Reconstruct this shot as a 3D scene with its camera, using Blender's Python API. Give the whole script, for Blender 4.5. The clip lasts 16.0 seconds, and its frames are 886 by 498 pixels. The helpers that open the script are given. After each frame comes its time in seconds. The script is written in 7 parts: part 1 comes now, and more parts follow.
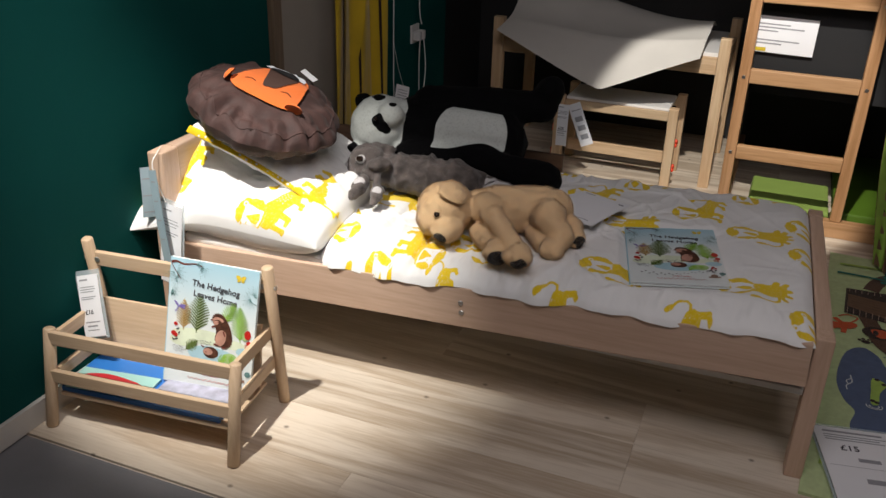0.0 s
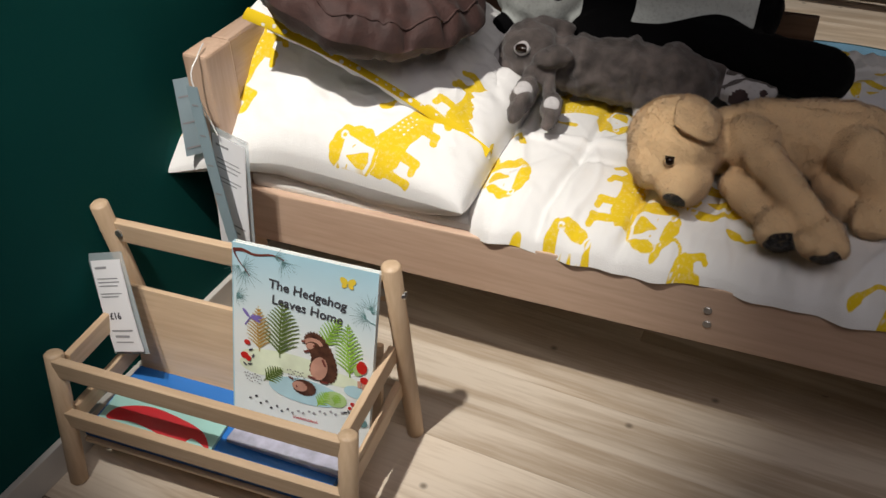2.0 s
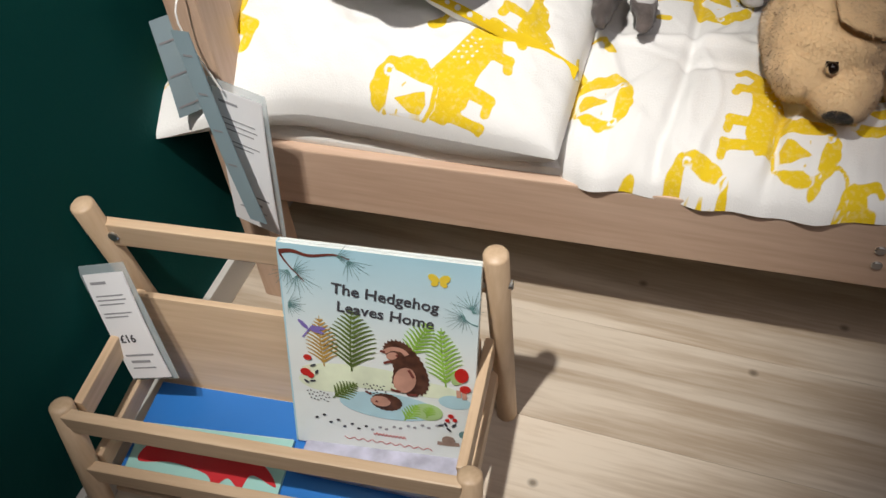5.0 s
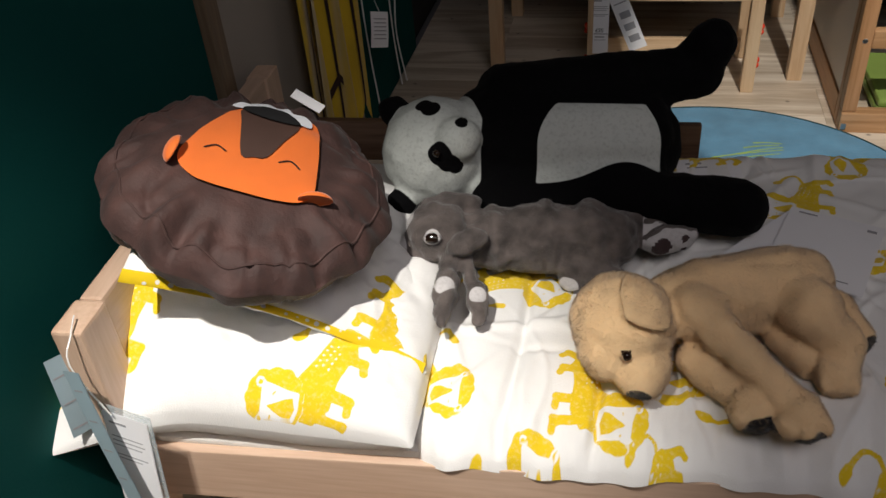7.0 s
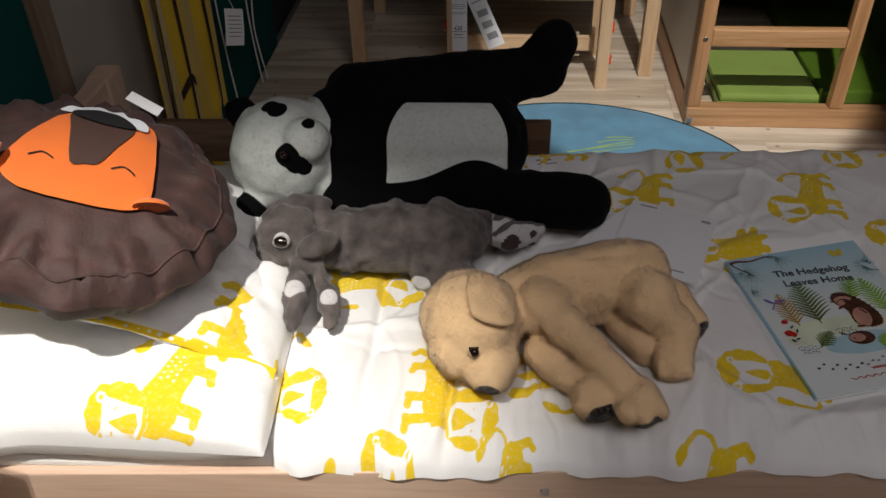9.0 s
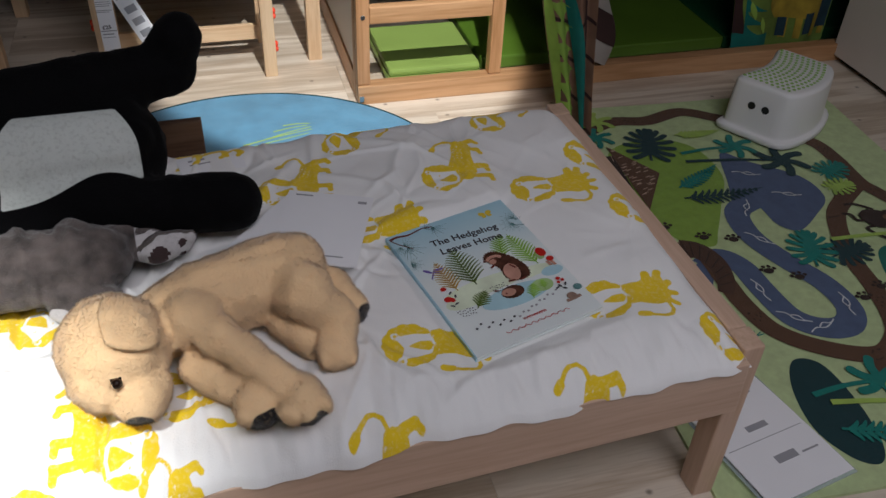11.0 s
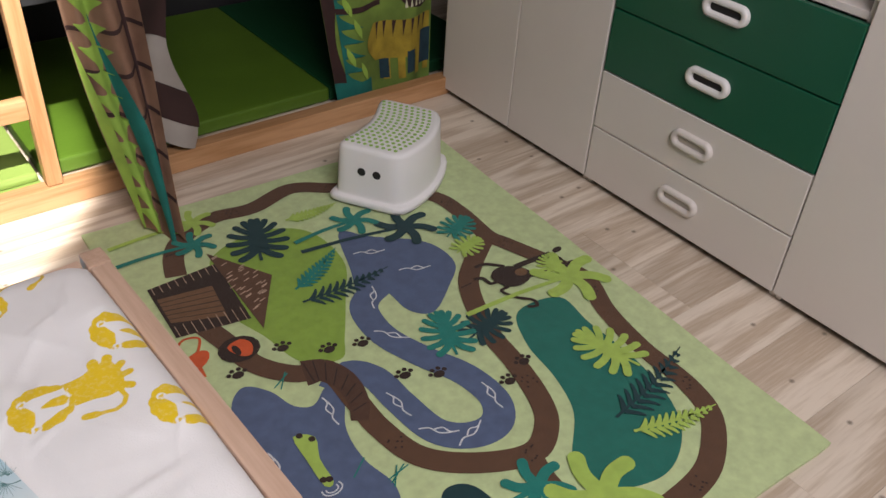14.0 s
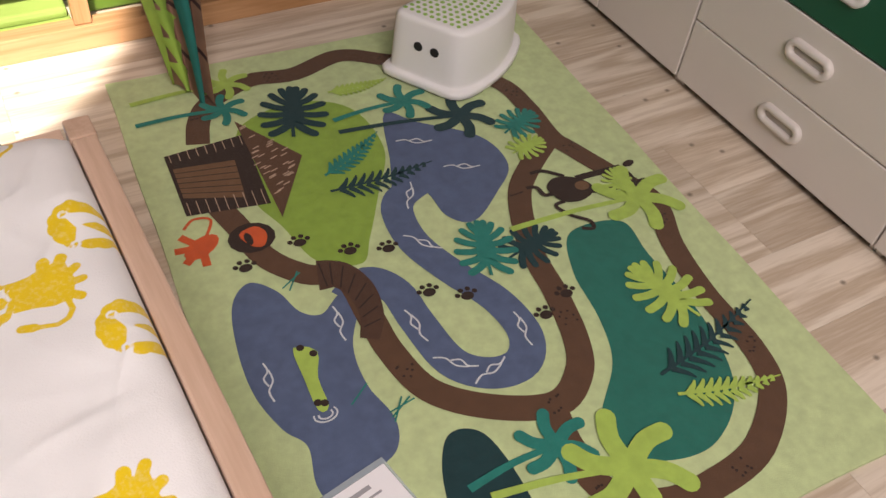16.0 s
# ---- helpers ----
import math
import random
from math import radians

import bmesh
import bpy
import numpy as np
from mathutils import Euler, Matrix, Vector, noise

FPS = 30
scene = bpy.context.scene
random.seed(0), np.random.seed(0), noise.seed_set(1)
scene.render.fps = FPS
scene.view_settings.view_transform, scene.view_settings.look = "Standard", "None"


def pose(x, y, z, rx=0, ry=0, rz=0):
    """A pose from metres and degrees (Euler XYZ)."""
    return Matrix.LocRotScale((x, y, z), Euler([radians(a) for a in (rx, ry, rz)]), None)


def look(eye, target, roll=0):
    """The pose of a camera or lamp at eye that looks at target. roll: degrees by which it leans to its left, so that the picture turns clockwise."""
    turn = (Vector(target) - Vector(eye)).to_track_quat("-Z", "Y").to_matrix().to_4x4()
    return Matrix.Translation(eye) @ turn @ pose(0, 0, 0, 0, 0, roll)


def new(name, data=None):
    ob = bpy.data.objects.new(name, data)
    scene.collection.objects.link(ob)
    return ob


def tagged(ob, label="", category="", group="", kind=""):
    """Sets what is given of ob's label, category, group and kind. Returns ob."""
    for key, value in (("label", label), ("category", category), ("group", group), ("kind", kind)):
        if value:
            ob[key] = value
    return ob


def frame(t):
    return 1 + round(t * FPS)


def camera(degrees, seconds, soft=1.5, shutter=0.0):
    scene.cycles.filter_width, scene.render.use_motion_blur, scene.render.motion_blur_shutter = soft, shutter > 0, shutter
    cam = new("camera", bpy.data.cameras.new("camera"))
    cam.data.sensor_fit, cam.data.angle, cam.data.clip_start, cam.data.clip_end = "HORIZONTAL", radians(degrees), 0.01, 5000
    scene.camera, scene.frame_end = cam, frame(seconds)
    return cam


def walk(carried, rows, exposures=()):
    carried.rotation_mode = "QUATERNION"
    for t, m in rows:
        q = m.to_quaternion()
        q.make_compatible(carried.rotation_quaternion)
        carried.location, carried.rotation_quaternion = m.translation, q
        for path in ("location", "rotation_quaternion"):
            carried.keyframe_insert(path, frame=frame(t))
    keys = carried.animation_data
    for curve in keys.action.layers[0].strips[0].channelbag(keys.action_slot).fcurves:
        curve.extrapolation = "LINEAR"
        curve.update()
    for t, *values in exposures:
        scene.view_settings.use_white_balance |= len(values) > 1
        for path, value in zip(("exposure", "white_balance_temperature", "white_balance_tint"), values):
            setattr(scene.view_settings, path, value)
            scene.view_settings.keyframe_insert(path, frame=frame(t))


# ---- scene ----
cam = camera(54.6, 16.0)
PATH = [
    (0, (1.369, -1.715, 1.311), (0.713, -0.027, 0.462), 1.8),
    (0.5, (1.206, -1.494, 1.293), (0.546, 0.124, 0.319), 0.7),
    (1, (1.091, -1.276, 1.256), (0.319, 0.255, 0.227), 0.3),
    (1.5, (0.988, -1.109, 1.219), (0.166, 0.296, 0.057), -1.4),
    (2, (0.819, -0.983, 1.161), (0.11, 0.421, -0.074), -1.7),
    (2.5, (0.681, -0.872, 1.129), (0.013, 0.413, -0.251), -3.0),
    (3, (0.622, -0.792, 1.098), (-0.066, 0.373, -0.375), -3.9),
    (3.2, (0.598, -0.779, 1.088), (-0.066, 0.34, -0.431), -5.2),
    (5.3, (0.513, -0.753, 1.1), (0.023, 0.496, -0.383), -5.4),
    (5.5, (0.528, -0.749, 1.12), (0.041, 0.568, -0.304), -4.6),
    (6, (0.565, -0.745, 1.185), (0.083, 0.593, -0.221), -4.2),
    (6.5, (0.605, -0.742, 1.27), (0.12, 0.702, -0.026), -5.7),
    (7, (0.624, -0.753, 1.307), (0.22, 0.8, 0.114), -5.3),
    (7.5, (0.641, -0.755, 1.308), (0.328, 0.822, 0.118), -4.2),
    (8, (0.647, -0.751, 1.311), (0.361, 0.814, 0.099), -4.1),
    (8.2, (0.649, -0.747, 1.311), (0.382, 0.826, 0.104), -3.8),
    (10.3, (0.762, -0.731, 1.305), (0.946, 0.831, 0.069), 1.4),
    (10.5, (0.779, -0.723, 1.299), (1.021, 0.822, 0.052), 1.2),
    (11, (0.813, -0.707, 1.297), (1.268, 0.799, 0.062), 2.8),
    (11.5, (0.887, -0.7, 1.289), (1.425, 0.818, 0.103), 3.7),
    (12, (0.984, -0.679, 1.282), (1.662, 0.762, 0.072), 3.7),
    (12.4, (1.049, -0.6, 1.28), (1.971, 0.712, 0.085), 4.0),
    (12.5, (1.058, -0.583, 1.288), (2.033, 0.708, 0.111), 4.2),
    (13, (1.106, -0.496, 1.3), (2.237, 0.66, 0.124), 4.7),
    (13.5, (1.192, -0.438, 1.293), (2.282, 0.776, 0.137), 3.9),
    (14, (1.252, -0.411, 1.288), (2.288, 0.824, 0.104), 4.0),
    (14.5, (1.262, -0.378, 1.277), (2.285, 0.8, 0.026), 2.6),
    (15, (1.284, -0.368, 1.269), (2.287, 0.757, -0.046), 2.8),
    (15.5, (1.344, -0.352, 1.244), (2.271, 0.746, -0.147), 4.4),
    (16, (1.463, -0.258, 1.218), (2.236, 0.888, -0.228), 7.2),
]
EXPOSURES = [(0, -0.2, 6500, 10), (0.5, -0.35, 6500, 10), (1.0, -0.62, 6500, 10), (1.5, -0.78, 6550, 10), (2.5, -0.82, 6550, 11), (3.0, -0.85, 6550, 11), (5.5, -0.78, 6450, 10), (6.0, -0.87, 6450, 10), (6.5, -0.85, 6450, 10), (7.0, -0.6, 6550, 10), (8.0, -0.47, 6550, 10), (10.5, -0.06, 6200, 10), (11.0, 0.24, 6000, 9), (11.5, 0.6, 5850, 9), (12.0, 0.95, 5950, 9), (12.5, 1.12, 6200, 12), (13.0, 1.38, 6400, 12), (14.0, 1.55, 6450, 12), (15.0, 1.66, 6450, 12), (15.5, 1.70, 6750, 14), (16, 1.70, 7000, 15)]
walk(cam, [(t, look(eye, target, roll)) for t, eye, target, roll in PATH], EXPOSURES)

# ---- light ----
world = bpy.data.worlds.new("world")
scene.world = world
world.use_nodes = True
world.node_tree.nodes["Background"].inputs[0].default_value = (0.9, 0.95, 1.0, 1)
world.node_tree.nodes["Background"].inputs[1].default_value = 0.004


def spot(name, eye, target, watts, angle, blend, colour, size):
    data = bpy.data.lights.new(name, "SPOT")
    data.energy, data.spot_size, data.spot_blend = watts, radians(angle), blend
    data.color, data.shadow_soft_size = colour, size
    ob = new(name, data)
    ob.matrix_world = look(eye, target)
    return ob


def area(name, eye, target, watts, sx, sy, colour):
    data = bpy.data.lights.new(name, "AREA")
    data.energy, data.shape, data.size, data.size_y, data.color = watts, "RECTANGLE", sx, sy, colour
    ob = new(name, data)
    ob.matrix_world = look(eye, target)
    return ob


WARM = (1.0, 0.95, 0.88)
spot("spot_head", (0.18, -1.05, 2.7), (0.18, 0.04, 0.2), 520, 29, 0.9, WARM, 0.03)
spot("spot_play", (1.25, -0.25, 2.75), (1.22, 1.70, 0.36), 460, 21.5, 0.22, WARM, 0.03)
# added soft fill for the general ambience; no such fixture is seen
area("ambient_fill", (1.5, -1.15, 2.75), (2.0, 0.6, 0.2), 37, 1.6, 1.2, (1.0, 0.925, 0.945))

# ---- tools ----
BED = pose(0, 0, 0, 0, 0, 1.95)


def empty(name, m=None, **tags):
    ob = new(name)
    ob.empty_display_size = 0.05
    if m is not None:
        ob.matrix_world = m
    return tagged(ob, **tags)


def part(name, bm, material, parent=None, label="", smooth=False):
    """Links a bmesh as one mesh object under a thing or a part."""
    me = bpy.data.meshes.new(name)
    bm.to_mesh(me)
    bm.free()
    for m in material if isinstance(material, (list, tuple)) else [material]:
        me.materials.append(m)
    if smooth:
        for p in me.polygons:
            p.use_smooth = True
    ob = new(name, me)
    if parent is not None:
        ob.parent = parent
    if label:
        ob["label"] = label
    return ob


def box(bm, lo, hi, bevel=0.003, m=None, segments=2):
    """An upright box from corner to corner with rounded edges; m turns it."""
    lo, hi = Vector(lo), Vector(hi)
    made = bmesh.ops.create_cube(bm, size=1, matrix=Matrix.Translation((lo + hi) / 2) @ Matrix.Diagonal((*(hi - lo), 1)))
    if bevel:
        edges = list({e for v in made["verts"] for e in v.link_edges})
        out = bmesh.ops.bevel(bm, geom=edges, offset=bevel, segments=segments, affect="EDGES", profile=0.6)
        verts = list({v for f in out["faces"] for v in f.verts} | {v for v in made["verts"] if v.is_valid})
    else:
        verts = made["verts"]
    if m is not None:
        bmesh.ops.transform(bm, matrix=m, verts=verts)
    return bm


def one_box(lo, hi, bevel=0.003, m=None):
    return box(bmesh.new(), lo, hi, bevel, m)


def rod(bm, a, b, r0, r1=None, segments=16, bevel=0.002):
    """A round bar from a to b with softened ends."""
    a, b = Vector(a), Vector(b)
    r1 = r0 if r1 is None else r1
    turn = (b - a).to_track_quat("Z", "Y").to_matrix().to_4x4()
    length = (b - a).length
    rings = [(0, r0 - bevel), (bevel, r0), (length - bevel, r1), (length, r1 - bevel)]
    loops = []
    for z, r in rings:
        loops.append([bm.verts.new(a + turn.to_3x3() @ Vector((r * math.cos(k * math.tau / segments), r * math.sin(k * math.tau / segments), z))) for k in range(segments)])
    for p, q in zip(loops, loops[1:]):
        for k in range(segments):
            bm.faces.new((p[k], p[(k + 1) % segments], q[(k + 1) % segments], q[k]))
    bm.faces.new(list(reversed(loops[0])))
    bm.faces.new(loops[-1])
    return bm


def tube(bm, points, r, segments=8):
    """A thin cord through points."""
    points = [Vector(p) for p in points]
    loops = []
    for n, p in enumerate(points):
        way = (points[min(n + 1, len(points) - 1)] - points[max(n - 1, 0)]).normalized()
        turn = way.to_track_quat("Z", "Y").to_matrix()
        loops.append([bm.verts.new(p + turn @ Vector((r * math.cos(k * math.tau / segments), r * math.sin(k * math.tau / segments), 0))) for k in range(segments)])
    for p, q in zip(loops, loops[1:]):
        for k in range(segments):
            bm.faces.new((p[k], p[(k + 1) % segments], q[(k + 1) % segments], q[k]))
    return bm


def curve(points, closed=False, steps=6):
    """A smooth line through a few control points."""
    pts = [Vector((*p, 0)) if len(p) == 2 else Vector(p) for p in points]
    n = len(pts)
    out = []
    for i in range(n if closed else n - 1):
        if closed:
            p0, p1, p2, p3 = pts[i - 1], pts[i], pts[(i + 1) % n], pts[(i + 2) % n]
        else:
            p0, p1, p2, p3 = pts[max(i - 1, 0)], pts[i], pts[i + 1], pts[min(i + 2, n - 1)]
        for k in range(steps):
            t = k / steps
            out.append(0.5 * (2 * p1 + (p2 - p0) * t + (2 * p0 - 5 * p1 + 4 * p2 - p3) * t * t + (3 * p1 - p0 - 3 * p2 + p3) * t ** 3))
    if not closed:
        out.append(pts[-1])
    return out


STEP = [0]


def tick():
    """Tiny rising steps, so that overlapping prints never share a plane."""
    STEP[0] = (STEP[0] + 1) % 15
    return STEP[0] * 0.00003


def flat_blob(bm, points, z, steps=6, smooth=True):
    """A flat printed shape with a curved outline."""
    z += tick()
    line = curve(points, True, steps) if smooth else [Vector((*p, 0)) for p in points]
    face = bm.faces.new([bm.verts.new((p.x, p.y, z)) for p in line])
    face.normal_update()
    if face.normal.z < 0:
        face.normal_flip()
    bmesh.ops.triangulate(bm, faces=[face])
    return bm


def flat_stroke(bm, points, width, z, steps=6, taper=0.0):
    """A flat printed line."""
    z += tick()
    line = curve(points, False, steps)
    rows = []
    for n, p in enumerate(line):
        way = line[min(n + 1, len(line) - 1)] - line[max(n - 1, 0)]
        side = Vector((-way.y, way.x, 0)).normalized() * width / 2 * (1 - taper * n / (len(line) - 1))
        rows.append((bm.verts.new((p.x + side.x, p.y + side.y, z)), bm.verts.new((p.x - side.x, p.y - side.y, z))))
    for (a, b), (c, d) in zip(rows, rows[1:]):
        bm.faces.new((b, d, c, a))
    return bm


def flat_disc(bm, x, y, r, z, n=16, ry=None, turn=0.0):
    ry = ry or r
    z += tick()
    c, s = math.cos(turn), math.sin(turn)
    verts = []
    for k in range(n):
        u, v = r * math.cos(k * math.tau / n), ry * math.sin(k * math.tau / n)
        verts.append(bm.verts.new((x + c * u - s * v, y + s * u + c * v, z)))
    bm.faces.new(verts)
    return bm


def flat_fern(bm, x, y, length, turn, z, width=0.35, leaves=8, thick=0.012, bend=0.0):
    """A printed frond: a stem with pairs of leaflets."""
    c, s = math.cos(turn), math.sin(turn)
    arch = lambda u: bend * length * (u / length) ** 2.5
    put = lambda u, v: (x + c * u - s * (v + arch(max(0.0, u))), y + s * u + c * (v + arch(max(0.0, u))))
    flat_stroke(bm, [put(0, 0), put(length / 2, 0.02 * length), put(length, 0)], thick * 0.5, z, 4, 0.6)
    for k in range(leaves):
        t = (k + 1.2) / (leaves + 1.5)
        reach = width * length * math.sin(math.pi * min(0.95, 0.25 + 0.72 * t)) * (1.1 - 0.5 * t)
        for side in (1, -1):
            flat_stroke(bm, [put(t * length, 0), put(t * length + 0.5 * reach, side * 0.6 * reach), put(t * length + 0.7 * reach, side * reach)], thick, z, 3, 0.75)
    return bm


def flat_monstera(bm, x, y, r, turn, z, lobes=6):
    """A printed broad leaf: a rib with narrow round fingers on both sides."""
    c, s = math.cos(turn), math.sin(turn)
    put = lambda u, v: (x + c * u - s * v, y + s * u + c * v)
    flat_stroke(bm, [put(-1.0 * r, 0), put(0, 0.04 * r), put(0.75 * r, 0)], 0.09 * r, z, 3)
    core = [put(-0.40 * r, 0.0), put(-0.48 * r, 0.22 * r), put(0.0, 0.27 * r), put(0.55 * r, 0.14 * r), put(0.70 * r, 0.0), put(0.55 * r, -0.14 * r), put(0.0, -0.27 * r), put(-0.48 * r, -0.22 * r)]
    flat_blob(bm, core, z, 3)
    for side in (1, -1):
        for k in range(lobes + 1):
            t = k / lobes
            u0, a = r * (-0.38 + 0.95 * t), 2.35 - 2.15 * t
            reach = r * (0.72 + 0.20 * math.sin(math.pi * t) - 0.30 * t)
            wide = r * (0.235 - 0.04 * t)
            tip = (u0 + reach * math.cos(a), side * reach * math.sin(a))
            mid = (u0 + 0.55 * reach * math.cos(a + 0.12), side * 0.55 * reach * math.sin(a + 0.12))
            flat_stroke(bm, [put(u0, 0), put(*mid), put(*tip)], wide, z, 3)
            end = put(*tip)
            flat_disc(bm, end[0], end[1], wide / 2, z, 8)
    return bm


def flat_palm(bm, foot, top, r, z, width=0.016, leaves=6):
    flat_stroke(bm, [foot, ((foot[0] + top[0]) / 2, (foot[1] + top[1]) / 2 + 0.006), top], width, z, 4, 0.25)
    for k in range(leaves):
        a = math.tau * k / leaves + 0.5
        end = (top[0] + r * math.cos(a - 0.18), top[1] + r * math.sin(a - 0.18))
        flat_stroke(bm, [top, (top[0] + 0.6 * r * math.cos(a), top[1] + 0.6 * r * math.sin(a)), end], r * 0.36, z, 4)
        flat_disc(bm, end[0], end[1], r * 0.185, z, 12)
    return bm


def words(name, text, size, m, material, parent, thin=0.0002):
    """Lettering as a mesh, from the built-in font."""
    data = bpy.data.curves.new(name, "FONT")
    data.body, data.size, data.extrude, data.align_x = text, size, thin, "CENTER"
    data.resolution_u, data.offset = 3, 0.0003
    ob = bpy.data.objects.new(name, data)
    scene.collection.objects.link(ob)
    me = bpy.data.meshes.new_from_object(ob.evaluated_get(bpy.context.evaluated_depsgraph_get()))
    bpy.data.objects.remove(ob)
    bpy.data.curves.remove(data)
    me.materials.clear()
    me.materials.append(material)
    out = new(name, me)
    out.parent = parent
    out.matrix_local = m
    return out


def ball(bm, centre, radii, turn=(0, 0, 0), detail=3):
    m = pose(*centre, *turn) @ Matrix.Diagonal((*radii, 1))
    bmesh.ops.create_icosphere(bm, subdivisions=detail, radius=1, matrix=m)
    return bm


def limb(bm, a, b, r0, r1, n=9):
    a, b = Vector(a), Vector(b)
    for k in range(n):
        t = k / (n - 1)
        ball(bm, a.lerp(b, t), (r0 + (r1 - r0) * t,) * 3, detail=2)
    return bm


def merged(bm, voxel, rounds=3):
    """Unites overlapping balls into one soft skin, as a bmesh."""
    me = bpy.data.meshes.new("raw")
    bm.to_mesh(me)
    bm.free()
    ob = new("raw", me)
    mod = ob.modifiers.new("skin", "REMESH")
    mod.mode, mod.voxel_size = "VOXEL", voxel
    made = bpy.data.meshes.new_from_object(ob.evaluated_get(bpy.context.evaluated_depsgraph_get()))
    bpy.data.objects.remove(ob)
    bpy.data.meshes.remove(me)
    out = bmesh.new()
    out.from_mesh(made)
    bpy.data.meshes.remove(made)
    for _ in range(rounds):
        bmesh.ops.smooth_vert(out, verts=out.verts, factor=0.5, use_axis_x=True, use_axis_y=True, use_axis_z=True)
    return out


def ruffle(bm, size, amount, seed=0.0):
    """Small uneven dents along the normals."""
    bm.normal_update()
    for v in bm.verts:
        v.co += v.normal * amount * noise.noise(v.co / size + Vector((seed, seed, seed)))
    return bm


# ---- materials ----
def material(name, colour, rough=0.6, vary=0.12, scale=8.0, bump=0.0, bump_scale=60.0, metal=0.0, sheen=0.0, second=None, stretch=None, specular=0.5):
    """Colour with large and fine variation and a fine relief."""
    m = bpy.data.materials.new(name)
    m.use_nodes = True
    nodes, links = m.node_tree.nodes, m.node_tree.links
    bsdf = nodes["Principled BSDF"]
    bsdf.inputs["Roughness"].default_value = rough
    bsdf.inputs["Metallic"].default_value = metal
    bsdf.inputs["Specular IOR Level"].default_value = specular
    bsdf.inputs["Sheen Weight"].default_value = sheen
    coord = nodes.new("ShaderNodeTexCoord")
    mapping = nodes.new("ShaderNodeMapping")
    links.new(coord.outputs["Object"], mapping.inputs["Vector"])
    if stretch:
        mapping.inputs["Scale"].default_value = stretch
    large = nodes.new("ShaderNodeTexNoise")
    large.inputs["Scale"].default_value = scale
    large.inputs["Detail"].default_value = 6
    links.new(mapping.outputs[0], large.inputs["Vector"])
    mix = nodes.new("ShaderNodeMix")
    mix.data_type = "RGBA"
    ramp = nodes.new("ShaderNodeMapRange")
    ramp.inputs["From Min"].default_value, ramp.inputs["From Max"].default_value = 0.3, 0.7
    links.new(large.outputs["Fac"], ramp.inputs["Value"])
    links.new(ramp.outputs[0], mix.inputs["Factor"])
    low = second or tuple(c * (1 - vary) for c in colour)
    high = colour if second else tuple(min(1, c * (1 + vary)) for c in colour)
    mix.inputs["A"].default_value = (*low, 1)
    mix.inputs["B"].default_value = (*high, 1)
    links.new(mix.outputs["Result"], bsdf.inputs["Base Color"])
    if bump:
        fine = nodes.new("ShaderNodeTexNoise")
        fine.inputs["Scale"].default_value = bump_scale
        fine.inputs["Detail"].default_value = 4
        links.new(mapping.outputs[0], fine.inputs["Vector"])
        relief = nodes.new("ShaderNodeBump")
        relief.inputs["Strength"].default_value = 1.0
        relief.inputs["Distance"].default_value = bump
        links.new(fine.outputs["Fac"], relief.inputs["Height"])
        links.new(relief.outputs[0], bsdf.inputs["Normal"])
    return m


